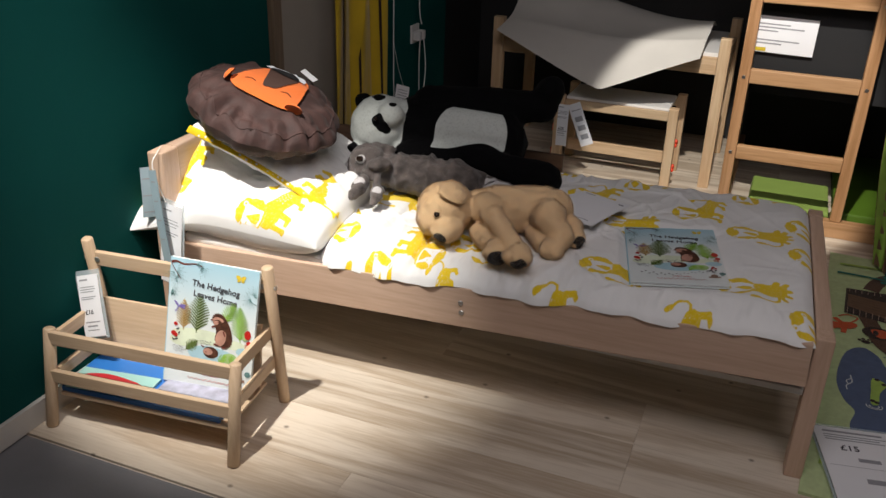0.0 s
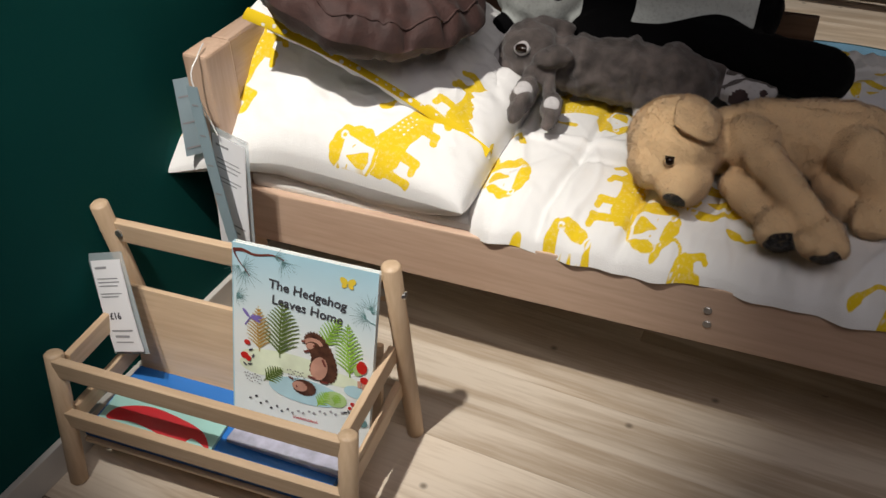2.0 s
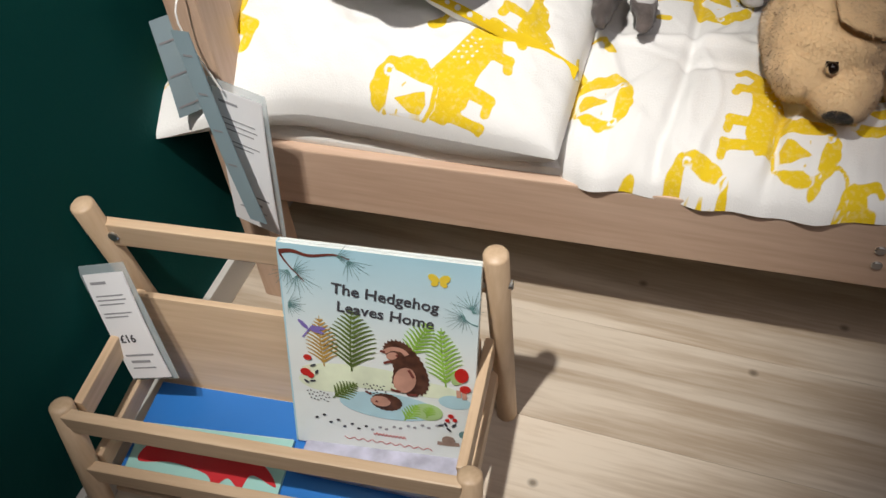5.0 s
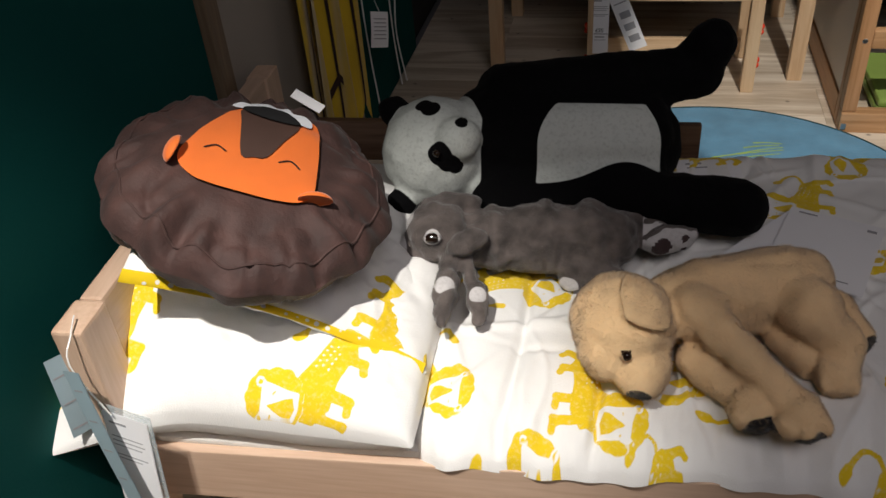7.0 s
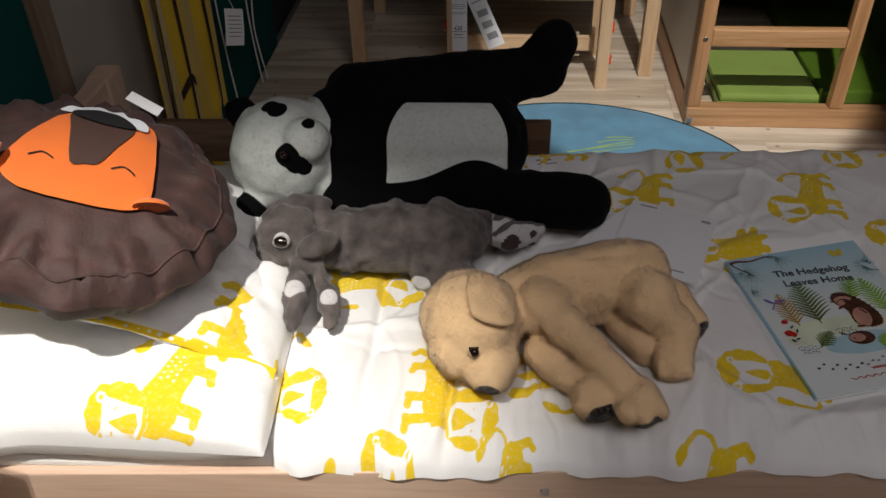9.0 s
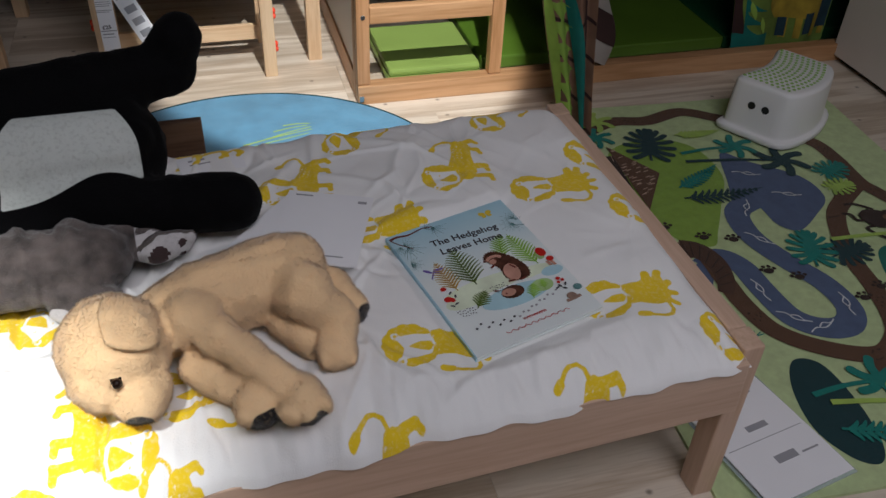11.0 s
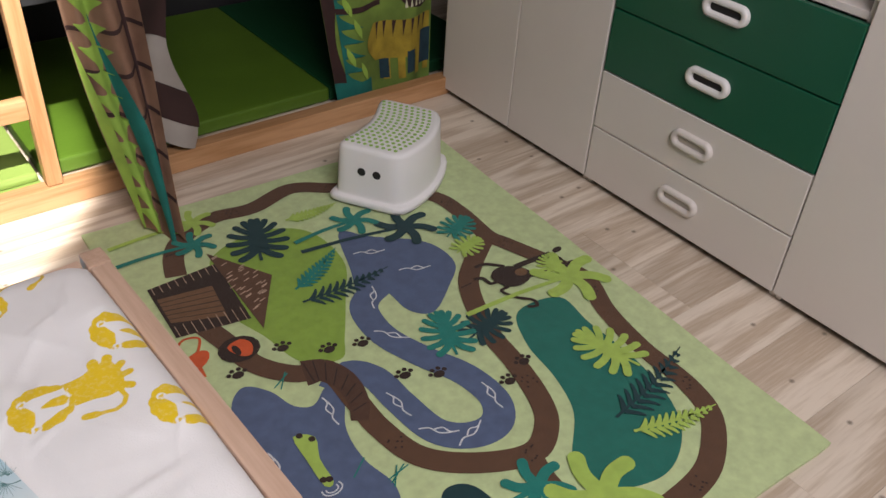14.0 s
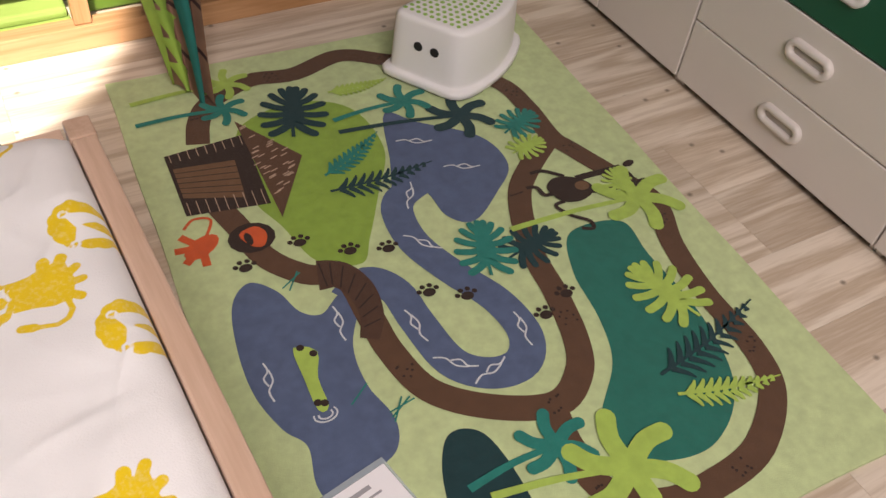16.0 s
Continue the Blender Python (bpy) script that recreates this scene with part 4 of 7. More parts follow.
    for k in range(20):
        flat_disc(bm, -0.022 + 0.0042 * (k % 7) + 0.002 * (k // 7), 0.118 - 0.006 * (k // 7) + 0.0015 * math.sin(2.3 * k), 0.0012, z + 0.0014, 6)
        flat_disc(bm, -0.094 + 0.0042 * (k % 7) + 0.002 * (k // 7), 0.094 - 0.006 * (k // 7) + 0.0015 * math.sin(1.9 * k), 0.0012, z + 0.0014, 6)
    tagged(part("seed_dots", bm, INK, thing), kind="stuff")
    for k in range(9):
        for dx, dy in ((0, 0), (0.010, 0.006)):
            part("track", flat_disc(bmesh.new(), -0.085 + 0.018 * k + dx, 0.050 - 0.010 * math.sin(0.55 * k) + dy, 0.0026, z + 0.0012, 8, 0.0020, 0.5), GREY_INK if k > 3 else INK, thing)
    part("snail", flat_disc(flat_stroke(bmesh.new(), [(0.070, 0.036), (0.084, 0.036), (0.098, 0.038)], 0.0060, z + 0.0012, 3), 0.084, 0.043, 0.0085, z + 0.0014, 16, 0.0075), SNAIL, thing)
    part("pebble", flat_disc(bmesh.new(), 0.104, 0.056, 0.0075, z + 0.0012, 12, 0.0070), PINE_INK, thing)
    for x0, x1, y in ((-0.012, 0.030, 0.035), (-0.050, 0.064, 0.021)):
        part("author_bar", flat_stroke(bmesh.new(), [(x0 + (x1 - x0) * k / 19, y + 0.0022 * (-1) ** k) for k in range(20)], 0.0011, z + 0.0012, 3), BERRY, thing)
    words("title", "The Hedgehog", 0.0208, pose(0.006, 0.247, z + 0.0014, 0, 0, -4.5), INK, thing)
    words("title", "Leaves Home", 0.0208, pose(0.006, 0.222, z + 0.0014, 0, 0, -4.5), INK, thing)
    return thing


# ---- book rack ----
RACK = pose(-0.133, -0.414, 0, 0, 0, 6.0)
rack = empty("book_rack", RACK, label="small pale wooden book rack with round posts on the floor", category="book rack")
RW = 0.490
for x in (0.0, RW):
    part("front_post", rod(bmesh.new(), (x, -0.05, 0), (x, -0.002, 0.25), 0.0145, bevel=0.003), RACK_WOOD_Z, rack, smooth=True)
    part("back_post", rod(bmesh.new(), (x, 0.222, 0), (x, 0.174, 0.408), 0.0145, bevel=0.003), RACK_WOOD_Z, rack, smooth=True)
    part("bolt", rod(bmesh.new(), (x + (0.0185 if x == 0 else -0.0185), 0.174, 0.352), (x + (0.0185 if x == 0 else -0.0185), 0.180, 0.352), 0.007, segments=12, bevel=0.001), STEEL, rack, "steel bolt")
    part("bolt", rod(bmesh.new(), (x + (-0.018 if x == 0 else 0.018), 0.18, 0.352), (x + (-0.012 if x == 0 else 0.012), 0.18, 0.352), 0.006, segments=12, bevel=0.001), STEEL, rack, "steel bolt")
    s = 0.012 if x == 0 else -0.012
    part("side_rail", one_box((x + s - 0.006, 0.008, 0.207), (x + s + 0.006, 0.183, 0.240), 0.002), RACK_WOOD_Y, rack)
    part("side_rail", one_box((x + s - 0.006, -0.012, 0.117), (x + s + 0.006, 0.196, 0.148), 0.002), RACK_WOOD_Y, rack)
part("front_rail", one_box((0.006, -0.018, 0.213), (RW - 0.006, -0.004, 0.247), 0.002), RACK_WOOD, rack)
part("front_rail", one_box((0.006, -0.034, 0.117), (RW - 0.006, -0.020, 0.150), 0.002), RACK_WOOD, rack)
part("handle_rail", one_box((0.004, 0.177, 0.334), (RW - 0.004, 0.191, 0.371), 0.002), RACK_WOOD, rack)
part("back_panel", one_box((0.02, -0.005, -0.10), (RW - 0.02, 0.005, 0.065), 0.001, pose(0, 0.155, 0.19, -10, 0, 0)), RACK_WOOD, rack)
part("shelf", one_box((0.02, -0.025, 0.078), (RW - 0.02, 0.17, 0.086), 0.001), RACK_WOOD, rack)

picture_book(pose(0.2102, -0.2895, 0.0985, 75, 0, 8.7) @ pose(0, 0, 0, 0, 0, -2.3), "hardback picture book with a hedgehog cover standing in the rack")
for lo, hi, mat, name, turn in (((0.02, -0.02, 0.088), (0.445, 0.130, 0.100), BLUE_COVER, "blue picture book lying in the rack", 0), ((0.03, -0.022, 0.101), (0.24, 0.06, 0.108), MINT_COVER, "red and mint picture book lying in the rack", 3), ((0.25, 0.040, 0.101), (0.455, 0.110, 0.108), BOOK_LILAC, "pale picture book lying in the rack", -2)):
    book = empty("picture_book", RACK @ pose(0, 0, 0, 0, 0, turn), label=name, category="book")
    part("cover", one_box(lo, hi, 0.001), mat, book)
    part("pages", one_box((lo[0] + 0.003, lo[1] + 0.003, lo[2] + 0.001), (hi[0] - 0.003, hi[1] + 0.001, hi[2] - 0.002), 0), PAPER, book)
    if mat is MINT_COVER:
        bm = bmesh.new()
        flat_blob(bm, [(0.052, 0.030), (0.045, 0.005), (0.09, 0.008), (0.14, -0.002), (0.155, -0.018), (0.17, -0.004), (0.19, -0.016), (0.20, 0.004), (0.235, -0.008), (0.21, 0.020), (0.16, 0.036), (0.10, 0.044)], hi[2] + 0.0005)
        part("cover_print", bm, RED_COVER, book, "red printed shape")


# ---- paper tags ----
CLEAR = material("clear_sleeve", (0.62, 0.72, 0.76), 0.15, 0.05, 5)
CLEAR.node_tree.nodes["Principled BSDF"].inputs["Alpha"].default_value = 0.35
BLUE_TAG = material("blue_tag", (0.30, 0.40, 0.45), 0.3, 0.05, 5)


def card(name, w, h, m, label, bars, texts=(), sleeve=False, mat=None, group=""):
    """A paper card hanging from its top edge; x across, y down is minus."""
    thing = empty(name, m, label=label, category="tag", group=group)
    sheet = bmesh.new()
    n = 8
    rows = []
    for k in range(n + 1):
        y = -h * k / n
        bend = 0.004 * math.sin(2.4 * k / n)
        rows.append([(-w / 2, y, bend), (w / 2, y, bend)])
    for dz in (0.0, -0.0012):
        vs = [[sheet.verts.new((x, y, z + dz)) for x, y, z in r] for r in rows]
        for a, b in zip(vs, vs[1:]):
            sheet.faces.new((a[0], b[0], b[1], a[1]))
    part("sheet", sheet, mat or PAPER, thing)
    for x0, x1, y, t in bars:
        bm = bmesh.new()
        z = 0.004 * math.sin(2.4 * -y / h) + 0.0006
        v = [bm.verts.new(p) for p in ((x0, y - t / 2, z), (x1, y - t / 2, z), (x1, y + t / 2, z), (x0, y + t / 2, z))]
        bm.faces.new(v)
        part("print_line", bm, GREY_INK, thing)
    for text, size, x, y in texts:
        words("price", text, size, pose(x, y, 0.004 * math.sin(2.4 * -y / h) + 0.0006), INK, thing)
    if sleeve:
        part("sleeve", one_box((-w / 2 - 0.006, -h - 0.006, -0.003), (w / 2 + 0.006, 0.012, -0.002), 0.0005), CLEAR, thing, "clear plastic sleeve")
    return thing


BARS = [(-0.024, 0.0, -0.012, 0.004), (-0.024, 0.018, -0.030, 0.002), (-0.024, 0.02, -0.036, 0.002), (-0.024, 0.015, -0.042, 0.002), (-0.024, 0.02, -0.055, 0.002), (-0.024, 0.012, -0.060, 0.002), (-0.022, 0.022, -0.118, 0.003), (-0.018, 0.012, -0.128, 0.004), (-0.02, 0.016, -0.138, 0.002)]
card("price_tag", 0.062, 0.155, RACK @ pose(0.012, 0.138, 0.325, 72, 0, -4) @ pose(0, 0, 0, 0, 0, 17), "white price tag in a clear sleeve hanging from the rack", BARS, [("£16", 0.016, -0.006, -0.098)], True)
card("price_tag", 0.075, 0.225, BED @ pose(-0.030, -0.062, 0.452, 86, 4, -12), "white price card in a clear sleeve hanging from the bed post", [(x0 * 1.2, x1 * 1.3, y * 1.4, t) for x0, x1, y, t in BARS], [], True)
card("care_tag", 0.034, 0.27, BED @ pose(-0.072, -0.072, 0.545, 86, 0, -20) @ pose(0, 0, 0, 0, 0, 14), "long pale blue tag hanging from the bed post", [(-0.010, 0.008, -0.03 - 0.05 * k, 0.003) for k in range(4)], [], False, BLUE_TAG)
card("care_tag", 0.036, 0.135, BED @ pose(-0.116, -0.036, 0.535, 86, 4, 55), "pale blue tag hanging against the bed post", [(-0.015, 0.012, -0.03 - 0.045 * k, 0.003) for k in range(3)], [], False, BLUE_TAG)
string = part("tag_string", tube(bmesh.new(), curve([(-0.085, -0.010, 0.588), (-0.076, -0.040, 0.580), (-0.074, -0.066, 0.55), (-0.045, -0.066, 0.46)], False, 4), 0.0012), PLASTIC_WHITE)
string.matrix_world = BED
tagged(string, "thin white tag string looped on the bed post", "string")

# ---- fitted wardrobes ----
FX = 2.918


def front(name, y0, y1, z0, z1, mat, parent, label="", proud=0.0):
    return part(name, one_box((FX - proud, y0, z0), (FX + 0.018, y1, z1), 0.003), mat, parent, label)


def handle(y, z, parent, label, mat):
    """A long ring handle on a drawer front."""
    bm = bmesh.new()
    outer, inner, n = (0.062, 0.025), (0.045, 0.010), 32
    loops = []
    for (a, b), x in ((outer, FX + 0.001), (outer, FX - 0.010), ((0.057, 0.020), FX - 0.013), ((0.050, 0.014), FX - 0.013), (inner, FX - 0.010), (inner, FX + 0.0008)):
        loop = []
        for k in range(n):
            t = math.tau * k / n
            cx = (a - b) * (1 if math.cos(t) > 0 else -1)
            loop.append(bm.verts.new((x, y + cx + b * math.cos(t), z + b * math.sin(t))))
        loops.append(loop)
    for p, q in zip(loops, loops[1:]):
        for k in range(n):
            bm.faces.new((p[k], p[(k + 1) % n], q[(k + 1) % n], q[k]))
    bmesh.ops.recalc_face_normals(bm, faces=bm.faces)
    ring = part("handle", bm, mat, parent, label, smooth=True)
    # flat disc inside the ring; the grip's inner shade is its colour
    hole = bmesh.new()
    verts = []
    for k in range(n):
        t = math.tau * k / n
        cx = 0.035 * (1 if math.cos(t) > 0 else -1)
        verts.append(hole.verts.new((FX - 0.0012 - 0.0, y + cx + 0.011 * math.cos(t), z + 0.011 * math.sin(t))))
    hole.faces.new(verts)
    part("grip_hole_shade", hole, BLACK_AND_SHADE if "green" in label else material("grip_shade", (0.46, 0.42, 0.38), 0.6), parent)
    return ring


def carcass(thing, y0, y1, top, back=3.42):
    t = 0.016
    part("side_panel", one_box((FX + 0.019, y0, 0.0), (back, y0 + t, top), 0.001), CABINET_WHITE, thing)
    part("side_panel", one_box((FX + 0.019, y1 - t, 0.0), (back, y1, top), 0.001), CABINET_WHITE, thing)
    part("top_panel", one_box((FX + 0.019, y0, top + 0.001), (back, y1, top + 0.017), 0.001), CABINET_WHITE, thing)
    part("back_panel", one_box((back - 0.008, y0 + t + 0.001, 0.02), (back, y1 - t - 0.001, top - 0.001), 0), CABINET_WHITE, thing)
    part("plinth", one_box((FX + 0.03, y0 + t + 0.001, 0.0), (FX + 0.045, y1 - t - 0.001, 0.03), 0.001), BLACK_AND_SHADE, thing, "dark recessed plinth")


double = empty("wardrobe", pose(0, 0, 0), label="tall white wardrobe with two plain doors", category="wardrobe", group="fitted wardrobes")
carcass(double, 0.972, 1.640, 1.90)
front("door", 0.974, 1.3045, 0.022, 1.88, CABINET_WHITE, double)
front("door", 1.3075, 1.638, 0.022, 1.88, CABINET_WHITE, double)
chest = empty("drawer_cabinet", pose(0, 0, 0), label="white cabinet with two green and two white drawers", category="cabinet", group="fitted wardrobes")
carcass(chest, 0.332, 0.970, 1.90)
for z0, z1, mat, label in ((0.022, 0.182, CABINET_WHITE, "white drawer"), (0.186, 0.348, CABINET_WHITE, "white drawer"), (0.352, 0.518, CABINET_GREEN, "dark green drawer"), (0.522, 0.693, CABINET_GREEN, "dark green drawer")):
    drawer = front("drawer", 0.335, 0.968, z0, z1, mat, chest, label, 0.0)
    handle(0.649, (z0 + z1) / 2 + 0.010, drawer, "white plastic ring handle" + (" on green" if mat is CABINET_GREEN else ""), PLASTIC_WHITE if mat is CABINET_GREEN else CABINET_WHITE)
part("shelf", one_box((FX + 0.02, 0.349, 0.696), (3.41, 0.953, 0.712), 0.001), CABINET_WHITE, chest)
bag = ruffle(merged(ball(ball(bmesh.new(), (3.14, 0.55, 0.748), (0.16, 0.17, 0.04)), (3.12, 0.45, 0.758), (0.12, 0.08, 0.045)), 0.012, 4), 0.06, 0.012)
tagged(part("folded_linen", bag, SHEET, None, "", True), "crumpled white linen lying in the open cabinet shelf", "linen")
single = empty("wardrobe", pose(0, 0, 0), label="tall white wardrobe with one plain wide door", category="wardrobe", group="fitted wardrobes")
carcass(single, -0.342, 0.330, 1.90)
front("door", -0.340, 0.331, 0.022, 1.88, CABINET_WHITE, single)

# ---- step stool ----
STOOL = pose(2.443, 1.268, 0.0155, 0, 0, 212)


def stool_outline(w, back, front_w, bend, z, n=10):
    """A rounded, bent step outline: wide rear edge, concave one side."""
    pts = []
    corners = [(-w, -back), (w, -back), (front_w, back), (-front_w, back)]
    out = []
    for k in range(4):
        (ax, ay), (bx, by) = corners[k], corners[(k + 1) % 4]
        for j in range(n):
            t = j / n
            x, y = ax + (bx - ax) * t, ay + (by - ay) * t
            if k == 0:
                y -= bend * math.sin(math.pi * t) * -1.0
            if k == 2:
                y += bend * math.sin(math.pi * t)
            out.append(Vector((x, y, z)))
    for _ in range(2):
        out = [(out[i - 1] + out[i] * 2 + out[(i + 1) % len(out)]) / 4 for i in range(len(out))]
    return out


stool = empty("step_stool", STOOL, label="white plastic step stool with green dotted top on the rug", category="stool")
bm = bmesh.new()
loops = []
for w, back, fw, z in ((0.166, 0.112, 0.166, 0.0), (0.169, 0.115, 0.169, 0.003), (0.170, 0.116, 0.170, 0.014), (0.168, 0.114, 0.168, 0.018), (0.163, 0.109, 0.163, 0.020), (0.155, 0.102, 0.155, 0.0205), (0.1535, 0.1005, 0.1535, 0.023), (0.153, 0.100, 0.153, 0.030), (0.147, 0.095, 0.147, 0.150), (0.1455, 0.0935, 0.1455, 0.157), (0.142, 0.090, 0.142, 0.162), (0.136, 0.084, 0.136, 0.1645), (0.130, 0.078, 0.130, 0.165)):
    loops.append([bm.verts.new(p) for p in stool_outline(w, back, fw, 0.034, z)])
for p, q in zip(loops, loops[1:]):
    for k in range(len(p)):
        bm.faces.new((p[k], p[(k + 1) % len(p)], q[(k + 1) % len(p)], q[k]))
bm.faces.new(loops[-1])
part("body", bm, material("stool_white", (0.80, 0.80, 0.79), 0.32, 0.02, 5), stool, smooth=True)
DOT_GREEN = material("dot_green", (0.28, 0.48, 0.10), 0.6, 0.05)
bm = bmesh.new()
for i in range(15):
    for j in range(9):
        u, v = (i - 7) / 7, (j - 4) / 4
        x = u * 0.121
        y = v * 0.069 + 0.030 * math.cos(u * math.pi / 2)
        rod(bm, (x, y, 0.1645), (x, y, 0.1668), 0.0055, 0.0045, 8, 0.0005)
dots_ob = part("grip_dots", bm, DOT_GREEN, stool, "green rubber grip dots")
# black plugs paint the shade inside the two round holes
for x in (-0.014, 0.029):
    eye = part("grip_hole_shade", rod(bmesh.new(), (0.1515, x, 0.097), (0.142, x, 0.097), 0.0115, segments=16, bevel=0.001), BLACK_AND_SHADE, stool, "round hole, its inner shade drawn as a dark plug")

# ---- jungle rug ----
RUG_Z = 0.009
RUG = pose(1.6, 0, 0)
PILE = 0.0016
rugs = lambda name, colour, second=None: material(name, colour, 0.95, 0.10, 45, PILE, 700, sheen=0.08, second=second)
RUG_PALE = rugs("rug_pale_green", (0.52, 0.63, 0.32))
RUG_BROWN = rugs("rug_brown", (0.105, 0.052, 0.026))
RUG_BLUE = rugs("rug_blue", (0.088, 0.125, 0.22))
RUG_TEAL = rugs("rug_teal", (0.012, 0.155, 0.115))
RUG_LIME = rugs("rug_lime", (0.25, 0.40, 0.055))
RUG_LEAF = rugs("rug_leaf", (0.38, 0.55, 0.10))
RUG_NAVY = rugs("rug_navy", (0.006, 0.040, 0.045))
RUG_SEA = rugs("rug_sea_green", (0.01, 0.20, 0.16))
RUG_DARK = rugs("rug_dark", (0.03, 0.016, 0.010))
RUG_ORANGE = rugs("rug_orange", (0.62, 0.10, 0.025))
RUG_WHITE = rugs("rug_white", (0.62, 0.66, 0.68))
RUG_SOIL = rugs("rug_soil", (0.16, 0.085, 0.04))
rug = empty("play_rug", RUG, label="green jungle play rug with paths, rivers and palm leaves", category="rug")
bm = bmesh.new()
corners = [(-0.022, 0.022), (1.022, -0.020), (1.110, 1.408), (0.055, 1.462)]
line = []
for (ax, ay), (bx, by) in zip(corners, corners[1:] + corners[:1]):
    for k in range(24):
        t = k / 24
        line.append((ax + (bx - ax) * t + 0.0015 * math.sin(21 * t + ax), ay + (by - ay) * t + 0.0015 * math.sin(17 * t + by)))
top = [bm.verts.new((x, y, RUG_Z)) for x, y in line]
low = [bm.verts.new((x, y, 0.0005)) for x, y in line]
bm.faces.new(top)
for k in range(len(line)):
    bm.faces.new((low[k], low[(k + 1) % len(line)], top[(k + 1) % len(line)], top[k]))
part("rug_body", bm, RUG_PALE, rug)


def layer(k):
    return RUG_Z + 0.0005 + 0.0005 * k


PATH_OUTER = [(0.178, 1.179), (0.203, 1.251), (0.248, 1.309), (0.353, 1.354), (0.459, 1.34), (0.587, 1.37), (0.682, 1.315), (0.784, 1.242), (0.894, 1.131), (0.91, 1.028), (0.902, 0.908), (0.919, 0.854), (0.96, 0.738), (0.99, 0.638), (0.943, 0.523), (0.916, 0.387), (0.911, 0.256), (0.876, 0.163), (0.774, 0.088), (0.663, 0.069), (0.566, 0.079), (0.493, 0.136), (0.486, 0.228), (0.498, 0.287)]
PATH_INNER = [(0.902, 0.908), (0.791, 0.83), (0.726, 0.762), (0.668, 0.628), (0.648, 0.509), (0.621, 0.405), (0.583, 0.341), (0.511, 0.305), (0.408, 0.348), (0.33, 0.422), (0.307, 0.524), (0.308, 0.606), (0.305, 0.711), (0.242, 0.747), (0.191, 0.817), (0.171, 0.916), (0.155, 0.983)]
POND = [(0.59, 1.125), (0.647, 1.068), (0.752, 0.97), (0.761, 0.863), (0.691, 0.796), (0.605, 0.742), (0.56, 0.779), (0.553, 0.864), (0.492, 0.872), (0.532, 0.98)]
RIVER = [(0.551, 0.885), (0.497, 0.861), (0.471, 0.818), (0.466, 0.735), (0.496, 0.64), (0.538, 0.544), (0.544, 0.455), (0.506, 0.404), (0.444, 0.407), (0.393, 0.457), (0.38, 0.559), (0.376, 0.641), (0.341, 0.687), (0.285, 0.66)]
LOWER_POND = [(0.141, 0.77), (0.096, 0.732), (0.071, 0.634), (0.065, 0.536), (0.083, 0.456), (0.107, 0.411), (0.093, 0.343), (0.108, 0.294), (0.158, 0.321), (0.227, 0.342), (0.254, 0.397), (0.241, 0.477), (0.254, 0.562), (0.306, 0.65), (0.279, 0.677), (0.233, 0.648), (0.199, 0.67), (0.18, 0.73)]
LAKE = [(0.768, 0.635), (0.885, 0.619), (0.879, 0.517), (0.876, 0.375), (0.845, 0.245), (0.788, 0.167), (0.7, 0.124), (0.614, 0.137), (0.556, 0.182), (0.565, 0.249), (0.652, 0.335), (0.69, 0.43), (0.711, 0.543)]
HILL = [(0.269, 1.192), (0.418, 1.24), (0.528, 1.173), (0.537, 1.018), (0.464, 0.894), (0.392, 0.784), (0.349, 0.73), (0.275, 0.771), (0.25, 0.881), (0.224, 0.997)]
OVAL = [(0.317, 0.333), (0.372, 0.309), (0.381, 0.196), (0.361, 0.092), (0.325, 0.053), (0.28, 0.081), (0.251, 0.16), (0.27, 0.263)]
HUT = [(0.102, 1.166), (0.275, 1.173), (0.253, 0.949), (0.091, 0.979)]
DOOR = [(0.107, 1.122), (0.231, 1.102), (0.213, 0.984), (0.101, 1.029)]
ROOF = [(0.273, 1.222), (0.365, 1.061), (0.259, 0.903)]
PAWS = [(0.263, 0.825), (0.342, 0.766), (0.412, 0.742), (0.431, 0.611), (0.492, 0.574), (0.602, 0.474), (0.666, 0.501), (0.148, 0.805)]


def printed(name, bm, mat, label=""):
    return part(name, bm, mat, rug, label)


printed("hill", flat_blob(bmesh.new(), HILL, layer(0)), RUG_LIME)
printed("lake", flat_blob(bmesh.new(), LAKE, layer(0)), RUG_TEAL)
printed("oval_pond", flat_blob(bmesh.new(), OVAL, layer(0)), RUG_NAVY)
printed("pond", flat_blob(bmesh.new(), POND, layer(1)), RUG_BLUE)
printed("river", flat_stroke(bmesh.new(), RIVER, 0.066, layer(2)), RUG_BLUE)
printed("lower_pond", flat_blob(bmesh.new(), LOWER_POND, layer(1)), RUG_BLUE)
printed("path", flat_stroke(bmesh.new(), PATH_OUTER, 0.050, layer(3)), RUG_BROWN)
printed("path", flat_stroke(bmesh.new(), PATH_INNER, 0.050, layer(4)), RUG_BROWN)
for n, (x, y) in enumerate(curve(PATH_OUTER, False, 2)[i].xy for i in range(2, 44, 5)):
    for k in range(7):
        printed("path_speck", flat_disc(bmesh.new(), x + 0.014 * math.cos(2.4 * k + n), y + 0.014 * math.sin(1.7 * k * n + 1), 0.0028, layer(5), 6), RUG_DARK)
for n, (x, y) in enumerate(curve(PATH_INNER, False, 2)[i].xy for i in range(4, 31, 5)):
    for k in range(7):
        printed("path_speck", flat_disc(bmesh.new(), x + 0.014 * math.cos(2.4 * k + n), y + 0.014 * math.sin(1.7 * k * n + 1), 0.0028, layer(5), 6), RUG_DARK)
printed("hut_wall", flat_blob(bmesh.new(), HUT, layer(5), 1, False), RUG_DARK)
